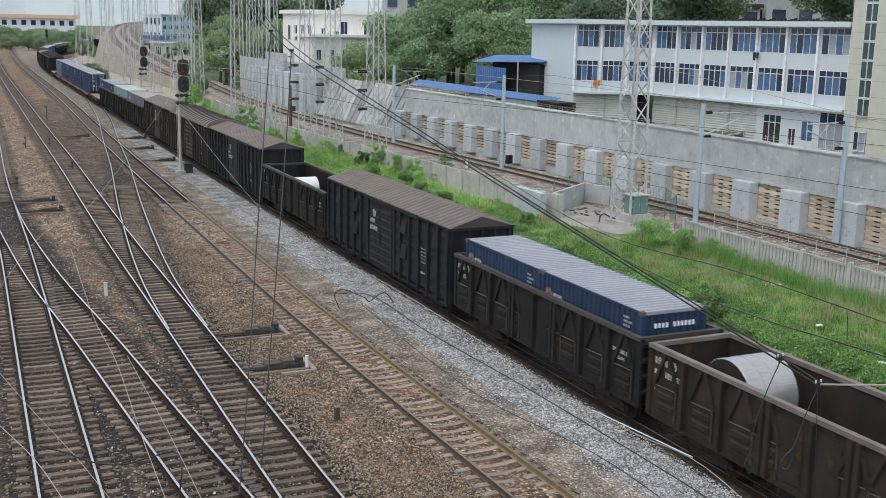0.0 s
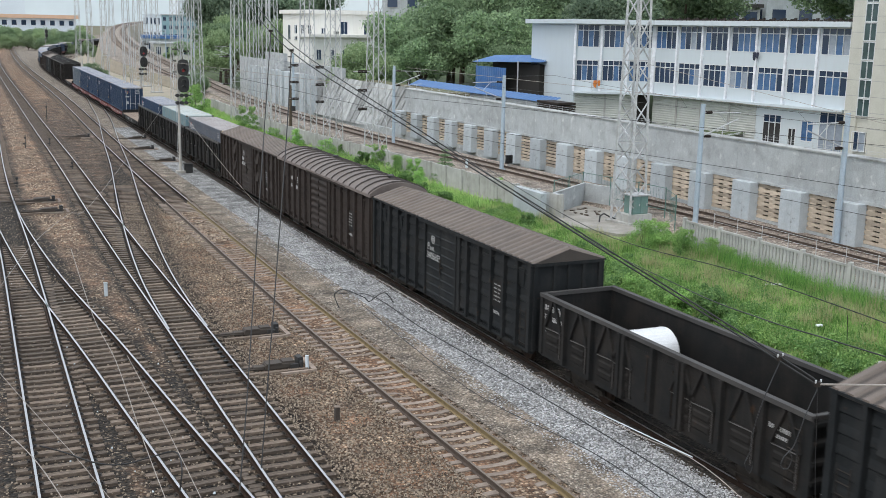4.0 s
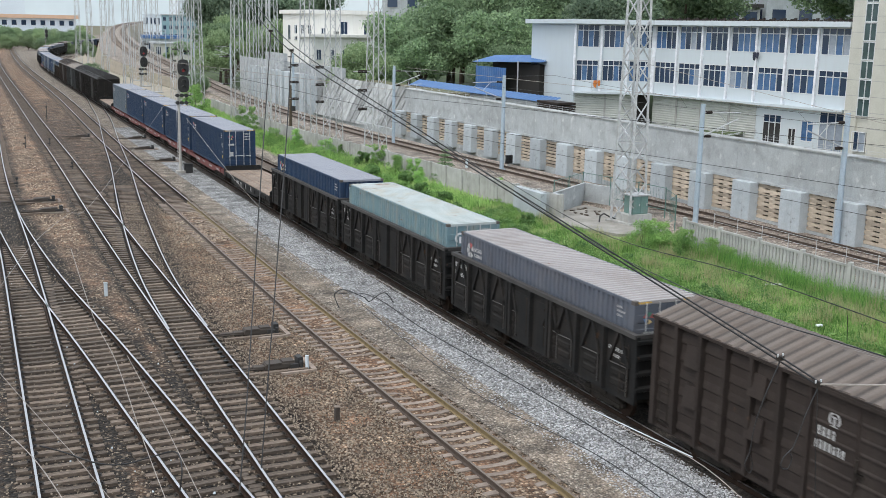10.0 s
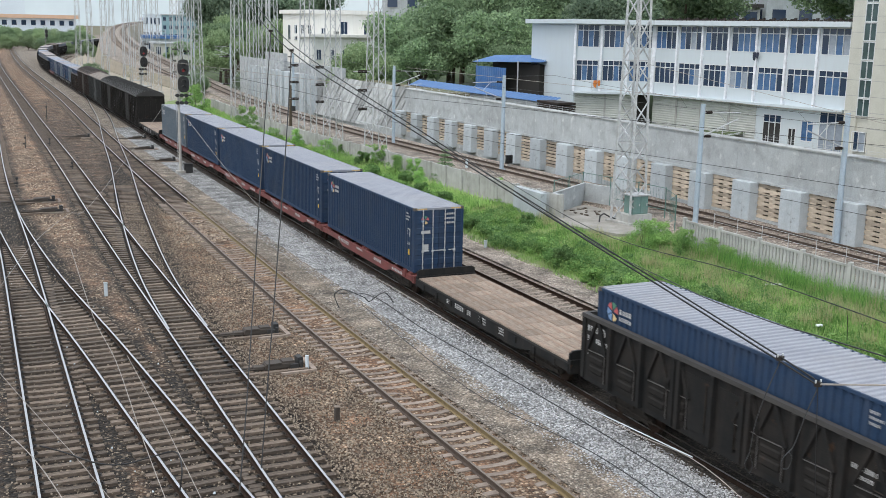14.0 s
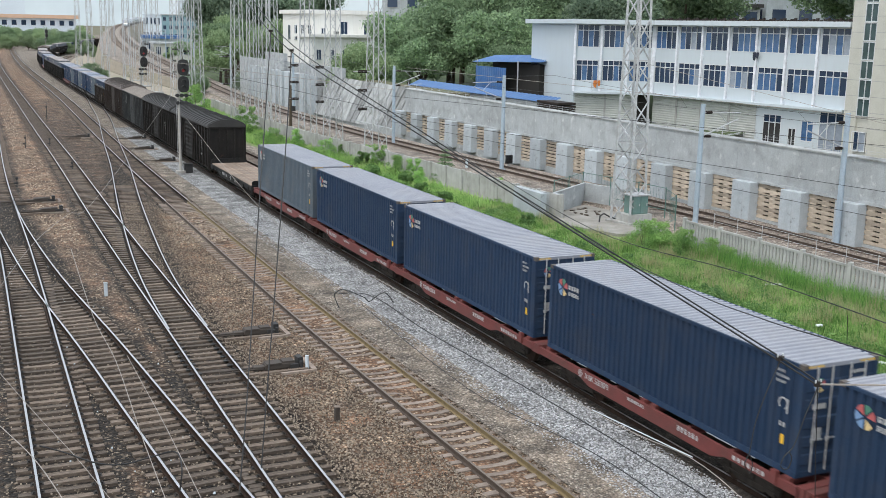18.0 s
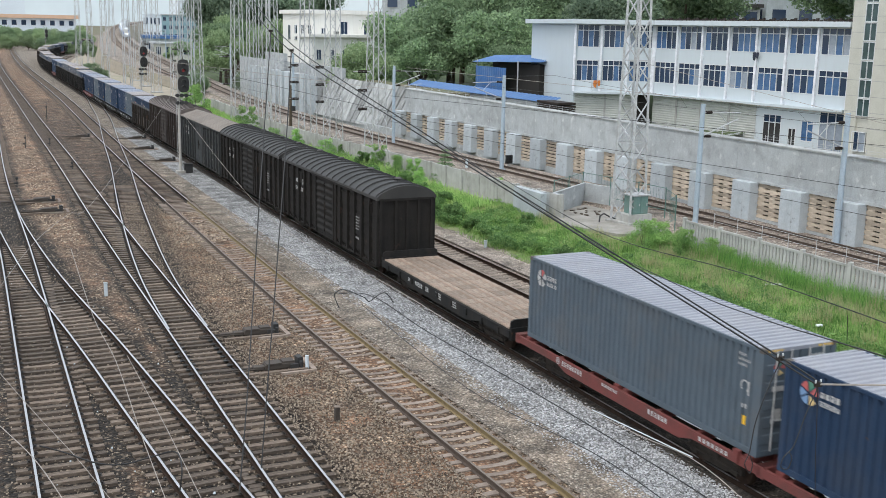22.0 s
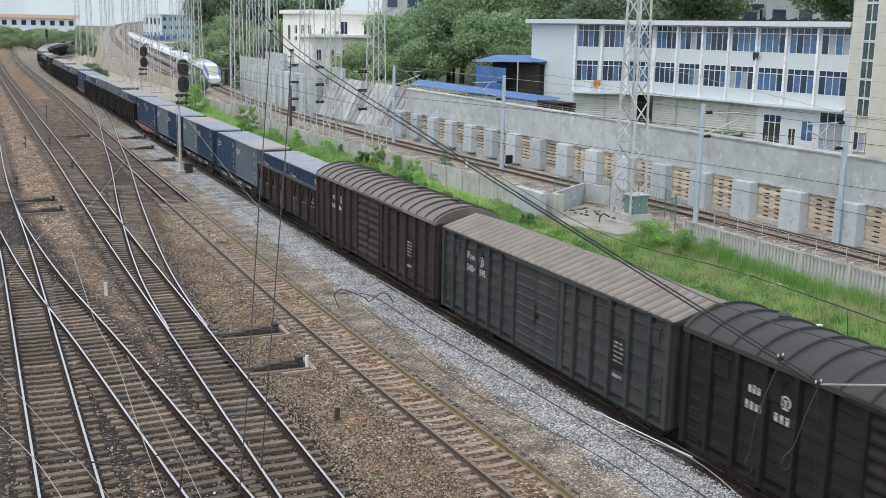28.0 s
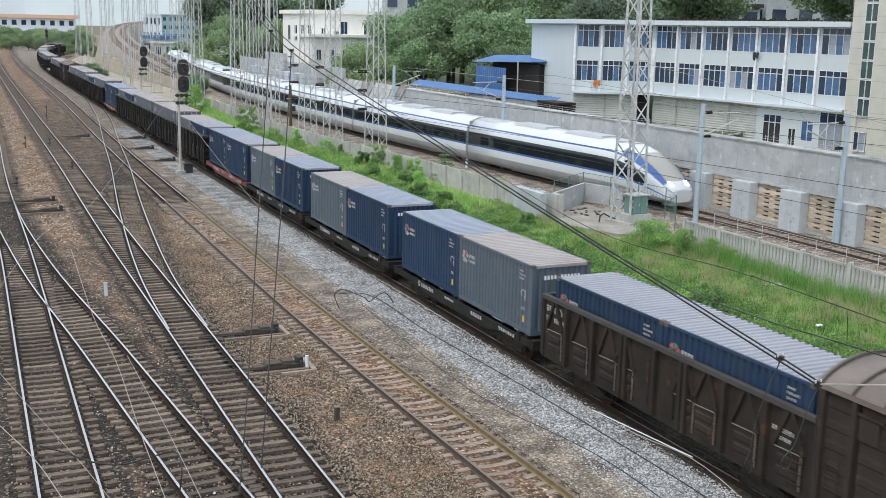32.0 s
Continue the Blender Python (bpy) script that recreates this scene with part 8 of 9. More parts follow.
def nose_shape(y):
    u = min(1.0, max(0.0, y / 6.5))
    e = math.sqrt(max(0.0, 1 - (1 - u) ** 2))
    return 0.75 + 0.9 * e ** 0.75, 0.42 - 0.06 * u, 1.22 + 2.58 * (1 - (1 - u) ** 2.2)


def fast_car(kind):
    root = empty("high_speed_car")
    tagged(root, "white high speed train car with dark window band" if kind == "mid" else "white streamlined high speed train driving car with blue stripe", "train car", GROUP_F)
    L = 24.9
    if kind == "mid":
        car_body([0.0, 0.3, 8, 16, L - 0.3, L], lambda y: (1.63, 0.36, 3.8), L, root)
    elif kind == "lead":
        car_body([0.0, 0.12, 0.3, 0.6, 1.0, 1.5, 2.0, 2.6, 3.3, 4.0, 4.6, 5.4, 6.4, 7.5, 14, 20, L], nose_shape, L, root, True)
    else:
        car_body([0.0, 6, 12, 17.4] + [L - v for v in (6.4, 5.4, 4.6, 3.3, 2.0, 1.0, 0.5, 0.1, 0.0)], lambda y: nose_shape(L - y), L, root)
    w0, w1 = (8.2 if kind == "lead" else 1.6), (L - 8.2 if kind == "tail" else L - 1.6)
    n = int((w1 - w0) / 1.95)
    pane = None
    for s in (-1, 1):
        for i in range(n):
            y = w0 + (w1 - w0) * (i + 0.5) / n
            if pane is None:
                bm = B()
                prism(bm, [(-0.62, -0.3), (0.62, -0.3), (0.7, -0.2), (0.7, 0.2), (0.62, 0.3), (-0.62, 0.3), (-0.7, 0.2), (-0.7, -0.2)], "x", -0.008, 0.008)
                pane = part("window", bm, M_HSRGLASS, root)
                o_ = pane
            else:
                o_ = new("window", pane.data)
                o_.parent = root
            o_.matrix_local = Matrix.Translation((s * 1.617, y, 2.13)) @ Matrix.Rotation(-s * 0.045, 4, "Y")
    for y in (6.5, 12.5, 18.5) if kind == "mid" else ((10.0, 17.0) if kind == "lead" else (6, 13)):
        bm = B()
        prism(bm, [(-0.8, 3.7), (0.8, 3.7), (0.65, 3.9), (-0.65, 3.9)], "y", y - 2.2, y + 2.2)
        part("roof_unit", bm, M_HSRROOF, root)
    for y in (3.8, L - 3.8):
        bm = B()
        for dy in (-1.25, 1.25):
            for s in (-1, 1):
                rod(bm, (s * 0.7, y + dy, 0.43), (s * 0.82, y + dy, 0.43), 0.43, 16)
            rod(bm, (-0.8, y + dy, 0.43), (0.8, y + dy, 0.43), 0.09, 8)
        for s in (-1, 1):
            box(bm, s * 1.0 - 0.08, s * 1.0 + 0.08, y - 1.7, y + 1.7, 0.4, 0.62)
        part("bogie", bm, M_UNDER, root)
    bm = B()
    box(bm, -1.2, 1.2, 6.2, L - 6.2, 0.22, 0.5)
    part("underfloor", bm, M_HSRGREY, root)
    if kind != "tail":
        bm = B()
        box(bm, -1.45, 1.45, L, L + 0.12, 0.6, 3.55)
        part("gangway", bm, M_HSRGREY, root)
    if kind == "lead":
        for s in (-1, 1):
            bm = B()
            rod(bm, (s * 0.62, 0.28, 1.42), (s * 0.66, 0.7, 1.6), 0.1, 10, 0, 0.15)
            part("headlamp", bm, M_LAMPGLOW, root, "bright white headlamp")
            bm = B()
            prism(bm, [(3.3, 2.45), (4.4, 2.4), (4.1, 2.75), (3.5, 2.7)], "x", s * 1.46 - 0.05, s * 1.46 + 0.05)
            part("cab_window", bm, M_HSRGLASS, root)
        bm = B()
        box(bm, -0.8, 0.8, 0.15, 1.0, 0.2, 0.5)
        part("snow_plough", bm, M_HSRGREY, root)
    return root


FAST = [fast_car("lead")]
mid_ = fast_car("mid")
FAST.append(mid_)
for k in range(5):
    FAST.append(copy_thing(mid_, Matrix.Identity(4)))
FAST.append(fast_car("tail"))


# the nose's place along the line, by seconds before the end
nose_at = spline([(0, 54.9), (1.5, 100.4), (4, 188), (7, 308), (11, 474), (14, 616), (20, 942), (32, 1747)])


def fast_front(t):
    return nose_at(32 - t)


def run_fast():
    for k, car in enumerate(FAST):
        rows = []
        for t in [0.0, 4.0, 8.0, 12.0, 15.0, 17.0, 19.0, 21.0, 22.0, 23.0, 24.0, 25.0, 26.0, 27.0, 28.0, 28.5, 29.0, 29.5, 30.0, 30.5, 31.0, 31.5, 32.0]:
            # a car of 25 m lies on the chord between its bogies
            y = fast_front(t) + 25.05 * k
            ya, yb = y + 3.8, y + 21.1
            a, b = Vector((x_fast(ya), ya, z_fast(ya))), Vector((x_fast(yb), yb, z_fast(yb)))
            d = (b - a).normalized()
            yaw = math.atan2(-d.x, d.y)
            tip = a - d * 3.8
            rows.append((t, Matrix.Translation(tip) @ Matrix.Rotation(yaw, 4, "Z") @ Matrix.Rotation(math.asin(d.z), 4, "X")))
        walk(car, rows)


# ---- signals, point machines, wires ----
M_SIGBLACK = mat("sooty_signal_paint", (0.02, 0.02, 0.021), (0.035, 0.034, 0.033), 4, 0.7, 0.001)
M_REDLAMP = plain("red_signal_lamp", (0.3, 0.03, 0.035), 0.3, 0, 0.12)
M_LENS = plain("dark_signal_lens", (0.05, 0.05, 0.055), 0.15)
M_MACHINE = mat("greasy_brown_casting", (0.049, 0.0385, 0.0315), (0.07, 0.056, 0.0455), 4, 0.75, 0.003, stain=(0.021, 0.0196, 0.0182), stain_scale=2.0)
M_POSTCONC = mat("concrete_signal_post", (0.45, 0.43, 0.4), (0.36, 0.35, 0.32), 2, 0.85, 0.002, stain=(0.25, 0.22, 0.2), stain_scale=1.0)


def colour_light(x, y, z_top, label, red=True):
    """A tall post with two oval-backed heads, hooded lamps, a ladder and a small bracket."""
    root = empty("railway_signal", Matrix.Translation((x, y, -0.2)))
    tagged(root, label, "railway signal", "signals beside the tracks")
    h = z_top + 0.2
    bm = B()
    rod(bm, (0, 0, 0), (0, 0, h), 0.13, 10, 0, 0.09)
    part("post", bm, M_POSTCONC, root)
    bm = B()
    box(bm, -0.35, 0.35, -0.3, 0.3, -0.2, 0.25)
    part("footing", bm, M_POSTCONC, root)
    bm = B()
    box(bm, 0.3, 0.95, -0.25, 0.25, 0.0, 0.75)
    box(bm, 0.25, 1.0, -0.3, 0.3, 0.75, 0.82)
    part("relay_box", bm, M_SIGBLACK, root)
    for hz_ in (h - 0.75, h - 2.1):
        bm = B()
        pts = []
        for i in range(20):
            a = 2 * math.pi * i / 20
            pts.append((0.4 + 0.46 * math.copysign(abs(math.cos(a)) ** 0.7, math.cos(a)), hz_ + 0.66 * math.copysign(abs(math.sin(a)) ** 0.8, math.sin(a))))
        prism(bm, pts, "y", -0.2, -0.14)
        hd = part("signal_head", bm, M_SIGBLACK, root)
        bm = B()
        box(bm, 0.15, 0.65, -0.14, 0.1, hz_ - 0.45, hz_ + 0.45)
        box(bm, -0.05, 0.2, -0.1, 0.05, hz_ - 0.05, hz_ + 0.05)
        part("lamp_case", bm, M_SIGBLACK, hd)
        for dz in (0.24, -0.24):
            bm = B()
            n = 14
            for i in range(n):
                a, b = math.pi * (-0.15 + 1.3 * i / n), math.pi * (-0.15 + 1.3 * (i + 1) / n)
                vs = [bm.verts.new((0.4 + 0.17 * math.cos(q), yy, hz_ + dz + 0.17 * math.sin(q))) for q, yy in ((a, -0.2), (b, -0.2), (b, -0.5), (a, -0.5))]
                bm.faces.new(vs)
            part("hood", bm, M_SIGBLACK, hd)
            bm = B()
            rod(bm, (0.4, -0.2, hz_ + dz), (0.4, -0.215, hz_ + dz), 0.13, 12)
            part("lens", bm, M_REDLAMP if red and hz_ > h - 1 and dz < 0 else M_LENS, hd)
    for zz in (h - 3.0, h - 3.6):
        bm = B()
        for k in range(3):
            rod(bm, (-0.1 + k * 0.35, -0.2, zz), (-0.1 + k * 0.35, 0.1, zz), 0.15, 10)
        beam(bm, (-0.3, 0, zz), (1.0, 0, zz), 0.06, 0.06)
        part("route_lamps", bm, M_SIGBLACK, root)
    bm = B()
    for k in range(int(h / 0.35)):
        z = 0.4 + k * 0.35
        if z < h - 0.3:
            rod(bm, (-0.13, 0.3, z), (0.13, 0.3, z), 0.012, 4)
    for s in (-1, 1):
        rod(bm, (s * 0.14, 0.3, 0), (s * 0.14, 0.3, h - 0.3), 0.014, 4)
    part("ladder", bm, M_GALV, root)
    return root


colour_light(16.9, 89.0, 9.2, "tall concrete post signal with two black heads")
colour_light(22.7, 144.5, 9.0, "tall post signal with two black heads in the distance")
colour_light(30.5, 392.0, 9.0, "distant black colour light signal on a post", False)


def point_machine(x, y, yaw, rail_gap, label, post=False):
    """A point machine on two long bearers, with its lid, rods to the rail and a kerb frame."""
    root = empty("point_machine", Matrix.Translation((x, y, -0.19)) @ Matrix.Rotation(yaw, 4, "Z"))
    tagged(root, label, "point machine", "point machines of the yard")
    for dy in (-0.42, 0.42):
        bm = B()
        box(bm, -rail_gap, 1.15, dy - 0.1, dy + 0.1, -0.06, 0.07)
        part("bearer", bm, M_TIMBER, root)
    bm = B()
    box(bm, -0.35, 0.75, -0.22, 0.22, 0.05, 0.25)
    box(bm, -0.75, -0.35, -0.15, 0.15, 0.05, 0.2)
    bmesh.ops.bevel(bm, geom=bm.edges[:], offset=0.02, segments=1, affect="EDGES")
    part("case", bm, M_MACHINE, root)
    bm = B()
    box(bm, -0.3, 0.25, -0.24, 0.24, 0.25, 0.29)
    box(bm, 0.3, 0.72, -0.2, 0.2, 0.25, 0.32)
    part("lid", bm, M_MACHINE, root)
    bm = B()
    rod(bm, (-rail_gap - 0.9, 0.08, 0.1), (-0.6, 0.08, 0.12), 0.035, 6)
    rod(bm, (-rail_gap - 0.9, -0.14, 0.1), (-0.6, -0.14, 0.12), 0.025, 6)
    part("drive_rod", bm, M_MACHINE, root)
    bm = B()
    box(bm, 0.85, 1.05, -0.18, 0.22, 0.0, 0.4)
    rod(bm, (0.95, -0.3, 0.0), (0.95, -0.3, 0.3), 0.07, 8)
    box(bm, 0.55, 0.85, -0.34, -0.2, 0.02, 0.22)
    part("junction_box", bm, M_SIGBLACK, root)
    bm = B()
    box(bm, 1.25, 1.42, -0.7, 0.75, -0.05, 0.08)
    box(bm, 0.2, 1.3, 0.62, 0.76, -0.05, 0.07)
    box(bm, 0.1, 1.3, -0.76, -0.62, -0.05, 0.07)
    part("kerb", bm, M_CONSLEEP, root)
    if post:
        bm = B()
        rod(bm, (1.15, -0.35, 0), (1.15, -0.35, 0.5), 0.075, 10, 0, 0.065)
        part("marker", bm, M_WHITE, root, "short white marker post")
    return root


point_machine(10.35, 40.7, 0.0, 1.2, "brown point machine on timber bearers in the ballast")
point_machine(9.95, 36.1, 0.0, 1.0, "brown point machine with a white marker post", True)
point_machine(5.1, 72.8, 0.0, 1.6, "greasy dark point machine beside the turnout")
point_machine(5.0, 77.2, 0.0, 1.6, "greasy dark point machine beside the turnout")
point_machine(16.7, 107, 0.0, 1.5, "dark point machine between the crossing tracks")
point_machine(16.9, 97, 0.0, 1.6, "dark point machine between the crossing tracks")
point_machine(17.6, 117, 0.0, 1.4, "dark point machine between the crossing tracks")
point_machine(12.2, 120, 0.0, 1.4, "dark point machine between the crossing tracks")
for x, y, h, m_, lb in ((10.41, 30.4, 0.46, M_MACHINE, "short brown stake standing in the ballast"), (5.83, 49.3, 0.55, M_WHITE, "short white stake standing in the ballast"), (27.0, 53.0, 0.45, M_WHITE, "short white marker post beside the loop track")):
    bm = B()
    box(bm, x - 0.075, x + 0.075, y - 0.075, y + 0.075, -0.25, h - 0.2)
    bmesh.ops.bevel(bm, geom=bm.edges[:], offset=0.012, segments=1, affect="EDGES")
    s_ = part("marker_stake", bm, m_)
    tagged(s_, lb, "marker stake", "stakes in the ballast")
    bm = B()
    box(bm, x - 0.09, x + 0.09, y - 0.09, y + 0.09, h - 0.2, h - 0.17)
    part("cap", bm, M_CONSLEEP if m_ is M_MACHINE else M_PALECONC, s_)
# thin black cable stubs standing about the yard
for x, y, h in ((6.28, 111.30, 1.32), (8.58, 112.26, 0.89), (10.45, 138.93, 2.53), (8.86, 93.96, 0.71), (4.06, 85.26, 0.76)):
    st = empty("cable_stub", Matrix.Translation((x, y, -0.25)))
    tagged(st, "thin black cable stub standing in the ballast", "cable stub", "stubs in the yard")
    bm = B()
    rod(bm, (0, 0, 0), (0.03, 0, h), 0.045, 6, 0, 0.03)
    part("pole", bm, M_SIGBLACK, st)
    bm = B()
    box(bm, -0.08, 0.1, -0.06, 0.06, h * 0.72, h * 0.72 + 0.18)
    box(bm, -0.2, 0.1, -0.06, 0.06, h * 0.3, h * 0.3 + 0.12)
    part("box", bm, M_SIGBLACK, st)
# turnout frogs, guard rails and slide plates
def guard(name, x0, y0, x1, y1, label):
    bm = B()
    beam(bm, (x0, y0, -0.06), (x1, y1, -0.06), 0.06, 0.12)
    tagged(part(name, bm, M_RAIL), label, "guard rail", "guard rails of the turnouts", "structure")


for f, y0, s in ((x_main, 60, 1), (x_main, 60, -1), (x_west, 46, -1), (x_west, 44, 1), (x_cross, 92, 1), (x_cross, 98, -1), (x_siding, 96, 1), (x_siding, 93, -1)):
    guard("guard_rail", f(y0) + s * 0.64, y0, f(y0 + 4) + s * 0.64, y0 + 4, "short worn guard rail inside the running rail")
bm = B()
for k in range(9):
    y = 36.5 + k * 0.56
    for s in (-1, 1):
        box(bm, x_main(y) + s * 0.74 - 0.22, x_main(y) + s * 0.74 + 0.22, y - 0.07, y + 0.07, -0.185, -0.15)
tagged(part("slide_plates", bm, M_SIGBLACK), "black greased slide plates under the points", "slide plates", kind="structure")

# scattered pale stones over the ballast
rs = np.random.RandomState(12)
def stones(name, n, xlo, xhi, ylo, yhi, smin, smax, m, label, z=-0.18, clear=False):
    bm_v, bm_f = [], []
    base = np.array([(-1, -1, -0.5), (1, -0.8, -0.5), (0.9, 1, -0.5), (-0.9, 0.9, -0.5), (-0.6, -0.5, 0.7), (0.6, -0.6, 0.5), (0.5, 0.7, 0.8), (-0.6, 0.5, 0.5)])
    fc = [(0, 3, 2, 1), (4, 5, 6, 7), (0, 1, 5, 4), (1, 2, 6, 5), (2, 3, 7, 6), (3, 0, 4, 7)]
    for i in range(n):
        y = ylo + (yhi - ylo) * rs.rand() ** 1.6
        x = rs.uniform(xlo, xhi)
        if clear and oil_at(x, y) > 0.3:
            continue
        s_ = rs.uniform(smin, smax)
        a = rs.uniform(0, 6.3)
        c, d_ = math.cos(a), math.sin(a)
        sc = base * s_ * rs.uniform(0.7, 1.2, 3)
        k = len(bm_v)
        for v in sc:
            bm_v.append((x + v[0] * c - v[1] * d_, y + v[0] * d_ + v[1] * c, z + v[2] + 0.3 * s_))
        bm_f += [tuple(k + q for q in f) for f in fc]
    me = bpy.data.meshes.new(name)
    me.from_pydata(bm_v, [], bm_f)
    me.materials.append(m)
    return tagged(new(name, me), label, "stones", kind="stuff")


M_STONE = leaf_mat("loose_stones", (0.05, 0.034, 0.024), (0.42, 0.34, 0.26), 0.9)
M_STONEGREY = leaf_mat("loose_grey_stones", (0.12, 0.12, 0.125), (0.6, 0.61, 0.63), 0.9)
for m_ in (M_STONE, M_STONEGREY):
    for nd in m_.node_tree.nodes:
        if nd.type == "MIX_SHADER":
            nd.inputs[0].default_value = 0.0
stones("loose_stones", 22000, 9.0, 12.3, 22, 75, 0.014, 0.032, M_STONE, "loose brown and pale stones on the ballast")
stones("yard_stones", 9000, 0.5, 8.9, 24, 75, 0.012, 0.03, M_STONE, "loose stones between the yard tracks", -0.215)
stones("far_yard_stones", 26000, -8.0, 15.5, 60, 180, 0.025, 0.06, M_STONE, "loose pale stones over the far yard", -0.205, True)
stones("litter", 90, 0.5, 7.5, 24, 60, 0.015, 0.035, M_WHITE, "scraps of pale litter between the rails", -0.2)
stones("shoulder_stones", 17000, 15.7, 18.6, 20, 70, 0.016, 0.034, M_STONEGREY, "fresh grey stones on the ballast shoulder", -0.165)
stones("tan_stones", 12000, 14.3, 15.9, 20, 70, 0.014, 0.03, M_STONE, "loose tan stones beside the siding")

# overhead wires and stays
M_STAY = mat("pale_stay_wire", (0.36, 0.33, 0.3), (0.27, 0.245, 0.22), 5, 0.6, 0, 0.2)
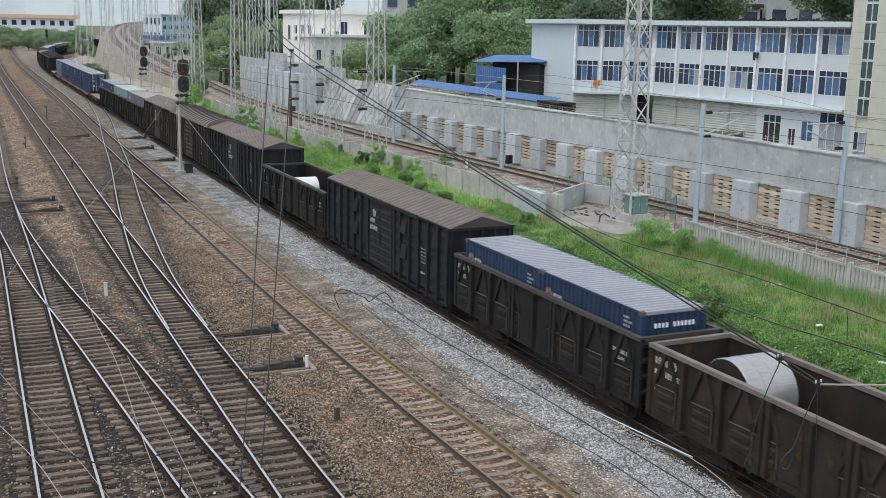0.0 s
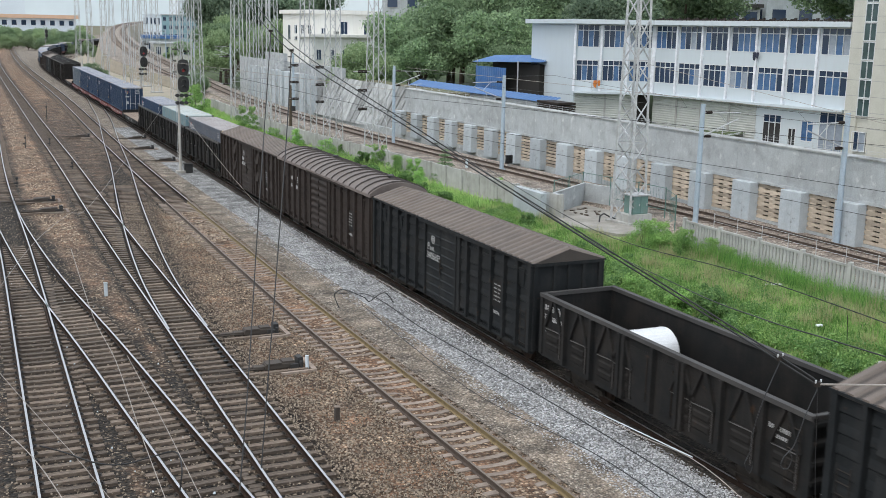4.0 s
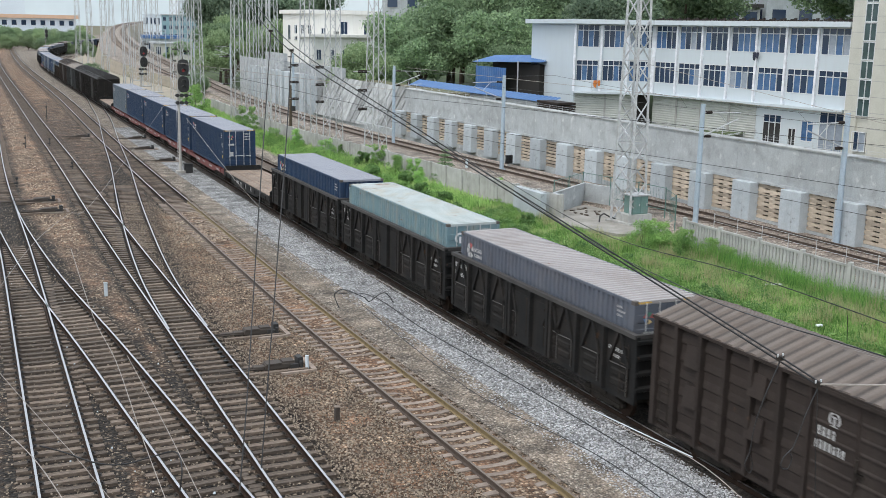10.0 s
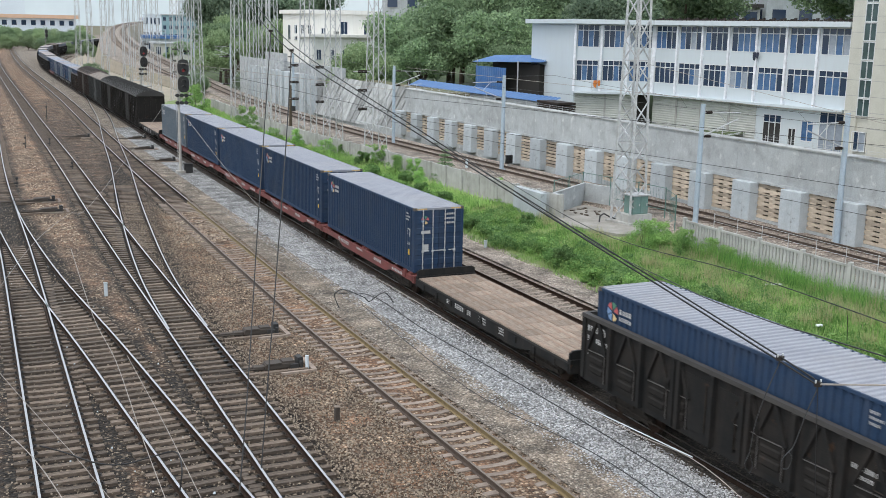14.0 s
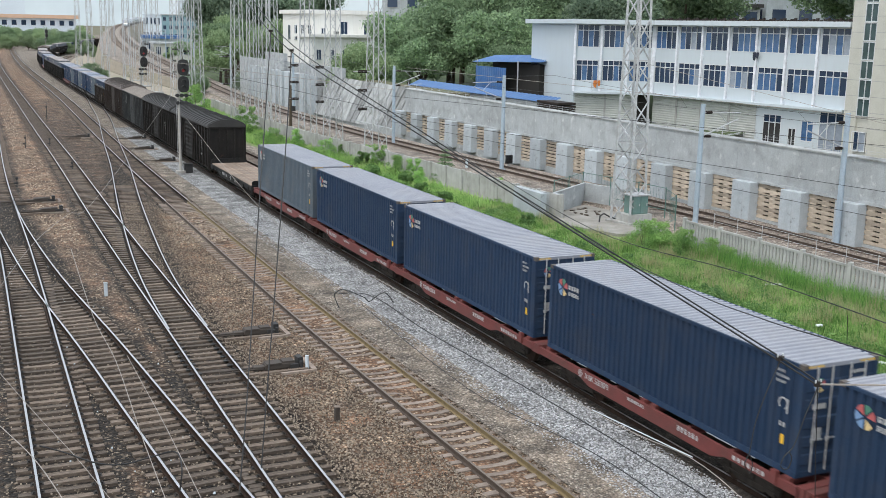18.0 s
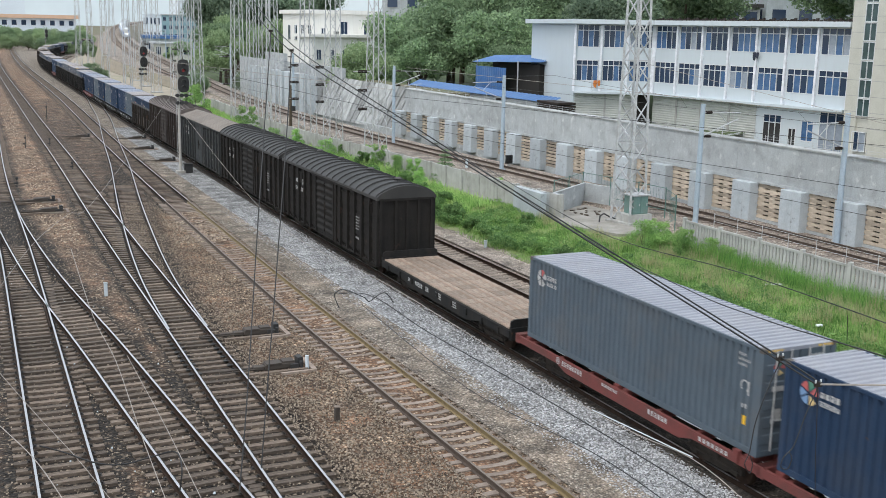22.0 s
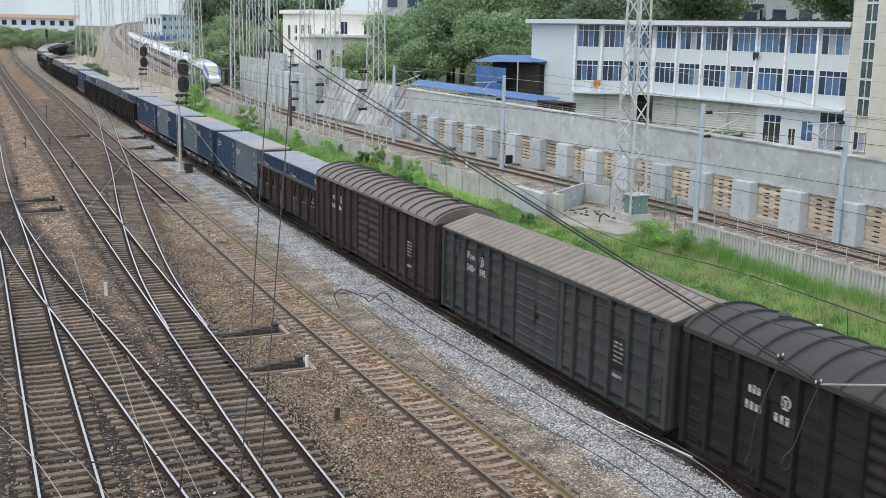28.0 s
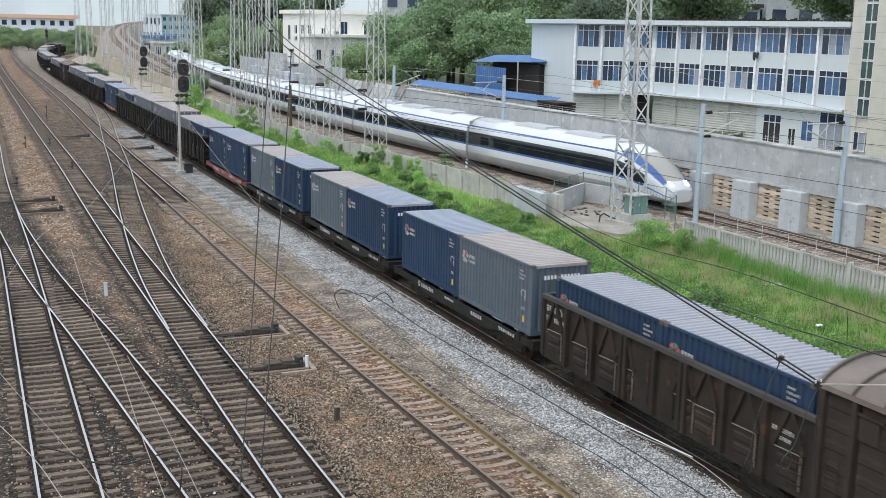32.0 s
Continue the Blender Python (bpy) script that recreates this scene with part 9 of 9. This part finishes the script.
CABLES = [
    ("feeder_cable", 0.014, M_BLACK, [(7.57, 30.42, 12.82), (7.89, 26.57, 11.34), (8.89, 20.12, 9.72), (9.51, 15.66, 8.68), (10.29, 11.11, 7.54), (10.49, 10.52, 7.33)]),
    ("feeder_cable", 0.013, M_BLACK, [(7.79, 30.32, 12.82), (7.96, 26.56, 11.47), (8.95, 20.1, 9.77), (9.56, 15.65, 8.71), (10.33, 11.11, 7.58), (10.52, 10.51, 7.35)]),
    ("feeder_cable", 0.014, M_STAY, [(10.5, 10.52, 7.34), (11.09, 9.62, 7.54)]),
    ("hanging_cable", 0.015, M_BLACK, [(7.73, 27.87, 11.8), (7.21, 26.56, 9.96), (6.29, 24.1, 7.14), (5.37, 21.61, 4.19), (4.86, 20.35, 2.6)]),
    ("hanging_cable", 0.015, M_BLACK, [(7.89, 26.57, 11.34), (7.49, 25.65, 9.47), (6.67, 23.78, 6.5), (5.9, 21.99, 4.0), (5.54, 21.18, 2.66)]),
    ("contact_wire", 0.007, M_STAY, [(7.96, 40.5, 8.51), (7.95, 28.85, 6.67), (8.79, 21.62, 6.25), (9.46, 14.46, 5.75), (9.72, 12.1, 5.77), (9.83, 10.86, 5.5)]),
    # white length added as the painted glint on the wire above
    ("contact_wire", 0.009, M_WHITE, [(9.46, 14.46, 5.765), (9.85, 12.25, 5.715)]),
    ("dropper_wire", 0.011, M_BLACK, [(8.26, 23.97, 5.64), (8.66, 22.71, 5.83), (9.02, 20.24, 5.58), (9.5, 16.61, 5.4), (10.11, 12.88, 5.05), (10.26, 12.22, 4.92)]),
    ("dropper_wire", 0.009, M_BLACK, [(8.75, 23.69, 5.38), (9.29, 18.8, 4.74), (9.92, 15.13, 4.69), (10.21, 13.26, 4.48)]),
    ("hanging_cable", 0.013, M_BLACK, [(8.56, 24.83, 5.04), (8.47, 24.93, 5.33), (8.53, 24.93, 5.43), (8.68, 24.87, 5.49), (8.97, 24.72, 5.39), (9.18, 24.6, 5.29), (9.26, 24.54, 5.21), (9.46, 24.48, 5.36), (9.62, 24.43, 5.43), (9.74, 24.35, 5.33), (9.81, 24.28, 5.18)]),
    ("stay_wire", 0.009, M_STAY, [(2.78, 31.02, 5.75), (2.9, 27.35, 4.71), (3.1, 24.9, 4.23), (3.1, 21.41, 3.7), (3.17, 19.02, 3.22)]),
    ("stay_wire", 0.008, M_STAY, [(3.48, 25.81, 4.06), (3.7, 22.23, 3.57), (3.79, 18.74, 3.23)]),
    ("stay_wire", 0.008, M_STAY, [(0.53, 27.1, 3.73), (1.23, 24.45, 3.39), (1.81, 21.91, 3.27), (2.26, 19.44, 3.2)]),
    ("stay_wire", 0.01, M_STAY, [(0.39, 23.75, 3.55), (1.01, 21.22, 3.58), (1.37, 18.82, 3.62)]),
    ("stay_wire", 0.009, M_STAY, [(0.93, 35.86, 3.56), (2.47, 41.96, 3.85), (4.15, 46.85, 4.02), (6.12, 51.6, 4.2), (16.8, 88.9, 6.9)]),
    ("hanging_cable", 0.016, M_BLACK, [(1.18, 22.23, 3.43), (1.6, 22.02, 3.32), (2.17, 21.19, 3.31), (2.68, 20.95, 3.3), (3.16, 20.77, 3.44), (3.63, 20.58, 3.56), (3.64, 19.98, 3.44), (3.57, 19.91, 3.0)]),
    ("hanging_cable", 0.008, M_BLACK, [(10.33, 11.10, 7.50), (10.04, 11.00, 7.12), (9.89, 11.00, 6.69), (9.83, 11.00, 6.28), (9.76, 11.00, 6.11), (9.86, 11.00, 5.96), (9.90, 11.00, 6.08), (9.84, 11.00, 6.23)]),
    ("hanging_cable", 0.008, M_BLACK, [(10.50, 10.52, 7.28), (10.31, 10.50, 6.94), (10.15, 10.50, 6.52), (9.99, 10.50, 6.38), (9.95, 10.50, 6.24), (10.07, 10.50, 6.19), (10.13, 10.50, 6.33), (10.07, 10.50, 6.44)]),
    ("hanging_cable", 0.006, M_BLACK, [(10.50, 10.52, 7.28), (10.53, 10.50, 6.69), (10.56, 10.50, 6.26), (10.64, 10.50, 5.51)]),
    ("hanging_cable", 0.01, M_BLACK, [(22.82, 22.00, 4.23), (22.90, 22.00, 3.46)]),
    ("feeder_cable", 0.014, M_BLACK, [(25.1, 54.44, 5.64), (19.54, 32.18, 5.21), (17.11, 22.12, 5.47), (15.16, 16.99, 6.16), (14.2, 14.16, 6.6), (13.5, 11.75, 6.94)]),
    ("contact_wire", 0.016, M_BLACK, [(27.36, 55.39, 4.5), (24.12, 37.63, 3.86), (22.29, 26.29, 4.62), (21.72, 20.96, 4.75), (21.49, 18.82, 4.76)]),
    ("contact_wire", 0.014, M_BLACK, [(27.91, 70.07, 5.91), (41.82, 37.51, 4.5)]),
    ("contact_wire", 0.014, M_BLACK, [(28.0, 70.34, 7.27), (41.97, 37.95, 6.73)]),
    ("contact_wire", 0.014, M_STAY, [(29.21, 70.23, 9.23), (42.06, 38.19, 8.0)]),
    ("contact_wire", 0.014, M_BLACK, [(27.88, 70.0, 5.53), (41.73, 37.25, 3.16)]),
    ("contact_wire", 0.014, M_BLACK, [(15.53, 76.45, 8.94), (20.1, 48.24, 7.8)]),
    ("contact_wire", 0.014, M_STAY, [(14.11, 77.18, 9.3), (19.68, 48.71, 9.0)]),
    ("contact_wire", 0.014, M_STAY, [(44.72, 63.22, 9.75), (42.03, 38.13, 7.65)]),
]
for nm, r, m_, pts in CABLES:
    pts = [Vector(p) for p in pts]
    fine_ = []
    for i in range(len(pts) - 1):
        p0, p1, p2, p3 = pts[max(i - 1, 0)], pts[i], pts[i + 1], pts[min(i + 2, len(pts) - 1)]
        for k in range(6):
            t = k / 6
            fine_.append(0.5 * ((2 * p1) + (p2 - p0) * t + (2 * p0 - 5 * p1 + 4 * p2 - p3) * t * t + (3 * p1 - p0 - 3 * p2 + p3) * t ** 3))
    fine_.append(pts[-1])
    w_ = wire(nm, fine_, r, m_)
    tagged(w_, {"feeder_cable": "thick black feeder cable strung above the tracks", "hanging_cable": "slack black cable hanging from the feeder", "contact_wire": "thin overhead wire strung above the tracks", "dropper_wire": "thin black wire slung beside the tracks", "stay_wire": "thin pale stay wire crossing above the tracks"}[nm], "overhead wire", "overhead wires", "structure")
for p in ((10.33, 11.1, 7.56), (10.5, 10.52, 7.34), (7.73, 27.88, 11.84), (7.9, 26.57, 11.37)):
    k = empty("cable_clamp", Matrix.Translation(p))
    tagged(k, "bolted metal clamp joining the feeder cables", "clamp", "clamps on the feeder", "structure")
    bm = B()
    box(bm, -0.05, 0.05, -0.03, 0.03, -0.03, 0.03)
    part("plate", bm, M_UNDER, k)
    for s in (-1, 1):
        bm = B()
        rod(bm, (s * 0.045, 0, 0.02), (s * 0.045, 0, 0.065), 0.014, 6)
        part("bolt", bm, M_GALV, k)
    bm = B()
    rod(bm, (0, 0, -0.03), (-0.02, 0.02, -0.16), 0.009, 5)
    part("tail", bm, M_BLACK, k)
# catenary over the tracks: messenger, contact wire, droppers
for f, zc, y0, y1, pitch in ((x_fast, 6.4, 20, 300, 50), (x_loop, 6.2, 90, 330, 50), (x_train, 6.2, 100, 330, 50), (x_siding, 6.2, 110, 330, 50), (x_main, 6.2, 120, 330, 50)):
    y = y0
    while y < y1:
        zz = z_fast(y) if f is x_fast else 0.0
        a, b = (f(y), y, zz + zc + 1.3), (f(y + pitch), y + pitch, zz + zc + 1.3)
        ms = sag(a, b, 0.8, 10)
        cat = empty("catenary_span")
        tagged(cat, "span of overhead catenary with droppers", "overhead wire", "catenary spans", "structure")
        wire("messenger", ms, 0.012, M_BLACK, cat, 3)
        cw = [Vector((f(y + pitch * i / 10), y + pitch * i / 10, zz + zc)) for i in range(11)]
        wire("contact_wire", cw, 0.012, M_BLACK, cat, 3)
        bm = B()
        for i in range(1, 10, 2):
            rod(bm, ms[i], cw[i], 0.006, 3)
        part("dropper", bm, M_BLACK, cat)
        y += pitch


# portal masts with insulators among the towers
def crossarm(x, y, z, n, label):
    root = empty("insulator_arm", Matrix.Translation((x, y, z)))
    tagged(root, label, "insulator", "insulators on the towers", "structure")
    bm = B()
    beam(bm, (-1.6, 0, 0), (0, 0, 0), 0.06, 0.06)
    part("arm", bm, M_GALV, root)
    bm = B()
    for i in range(n):
        rod(bm, (-0.4 - 0.12 * i, 0, 0), (-0.46 - 0.12 * i, 0, 0), 0.13, 8)
    part("insulator_disc", bm, M_BROWNWAG, root)


for (x, y) in ((33.4, 88), (32.5, 97), (31.4, 101.5), (31.0, 128), (30.7, 150), (31.1, 160), (33, 196)):
    for z in (5.0, 6.6, 8.2):
        crossarm(x - 0.3, y - 0.4, z, 7, "brown disc insulator string on a tower arm")
# timber pole with a lamp by the slab wall
pole = empty("timber_pole", Matrix.Translation((31.5, 106.5, -0.2)))
tagged(pole, "old timber pole with a small drum lamp", "pole")
bm = B()
rod(bm, (0, 0, 0), (0, 0, 6.2), 0.17, 8, 0, 0.13)
part("shaft", bm, M_BARK, pole)
bm = B()
rod(bm, (0.25, -0.2, 3.6), (0.25, -0.2, 4.1), 0.22, 10)
part("drum", bm, M_SIGBLACK, pole)


def motions():
    roll_goods()
    run_fast()


motions()
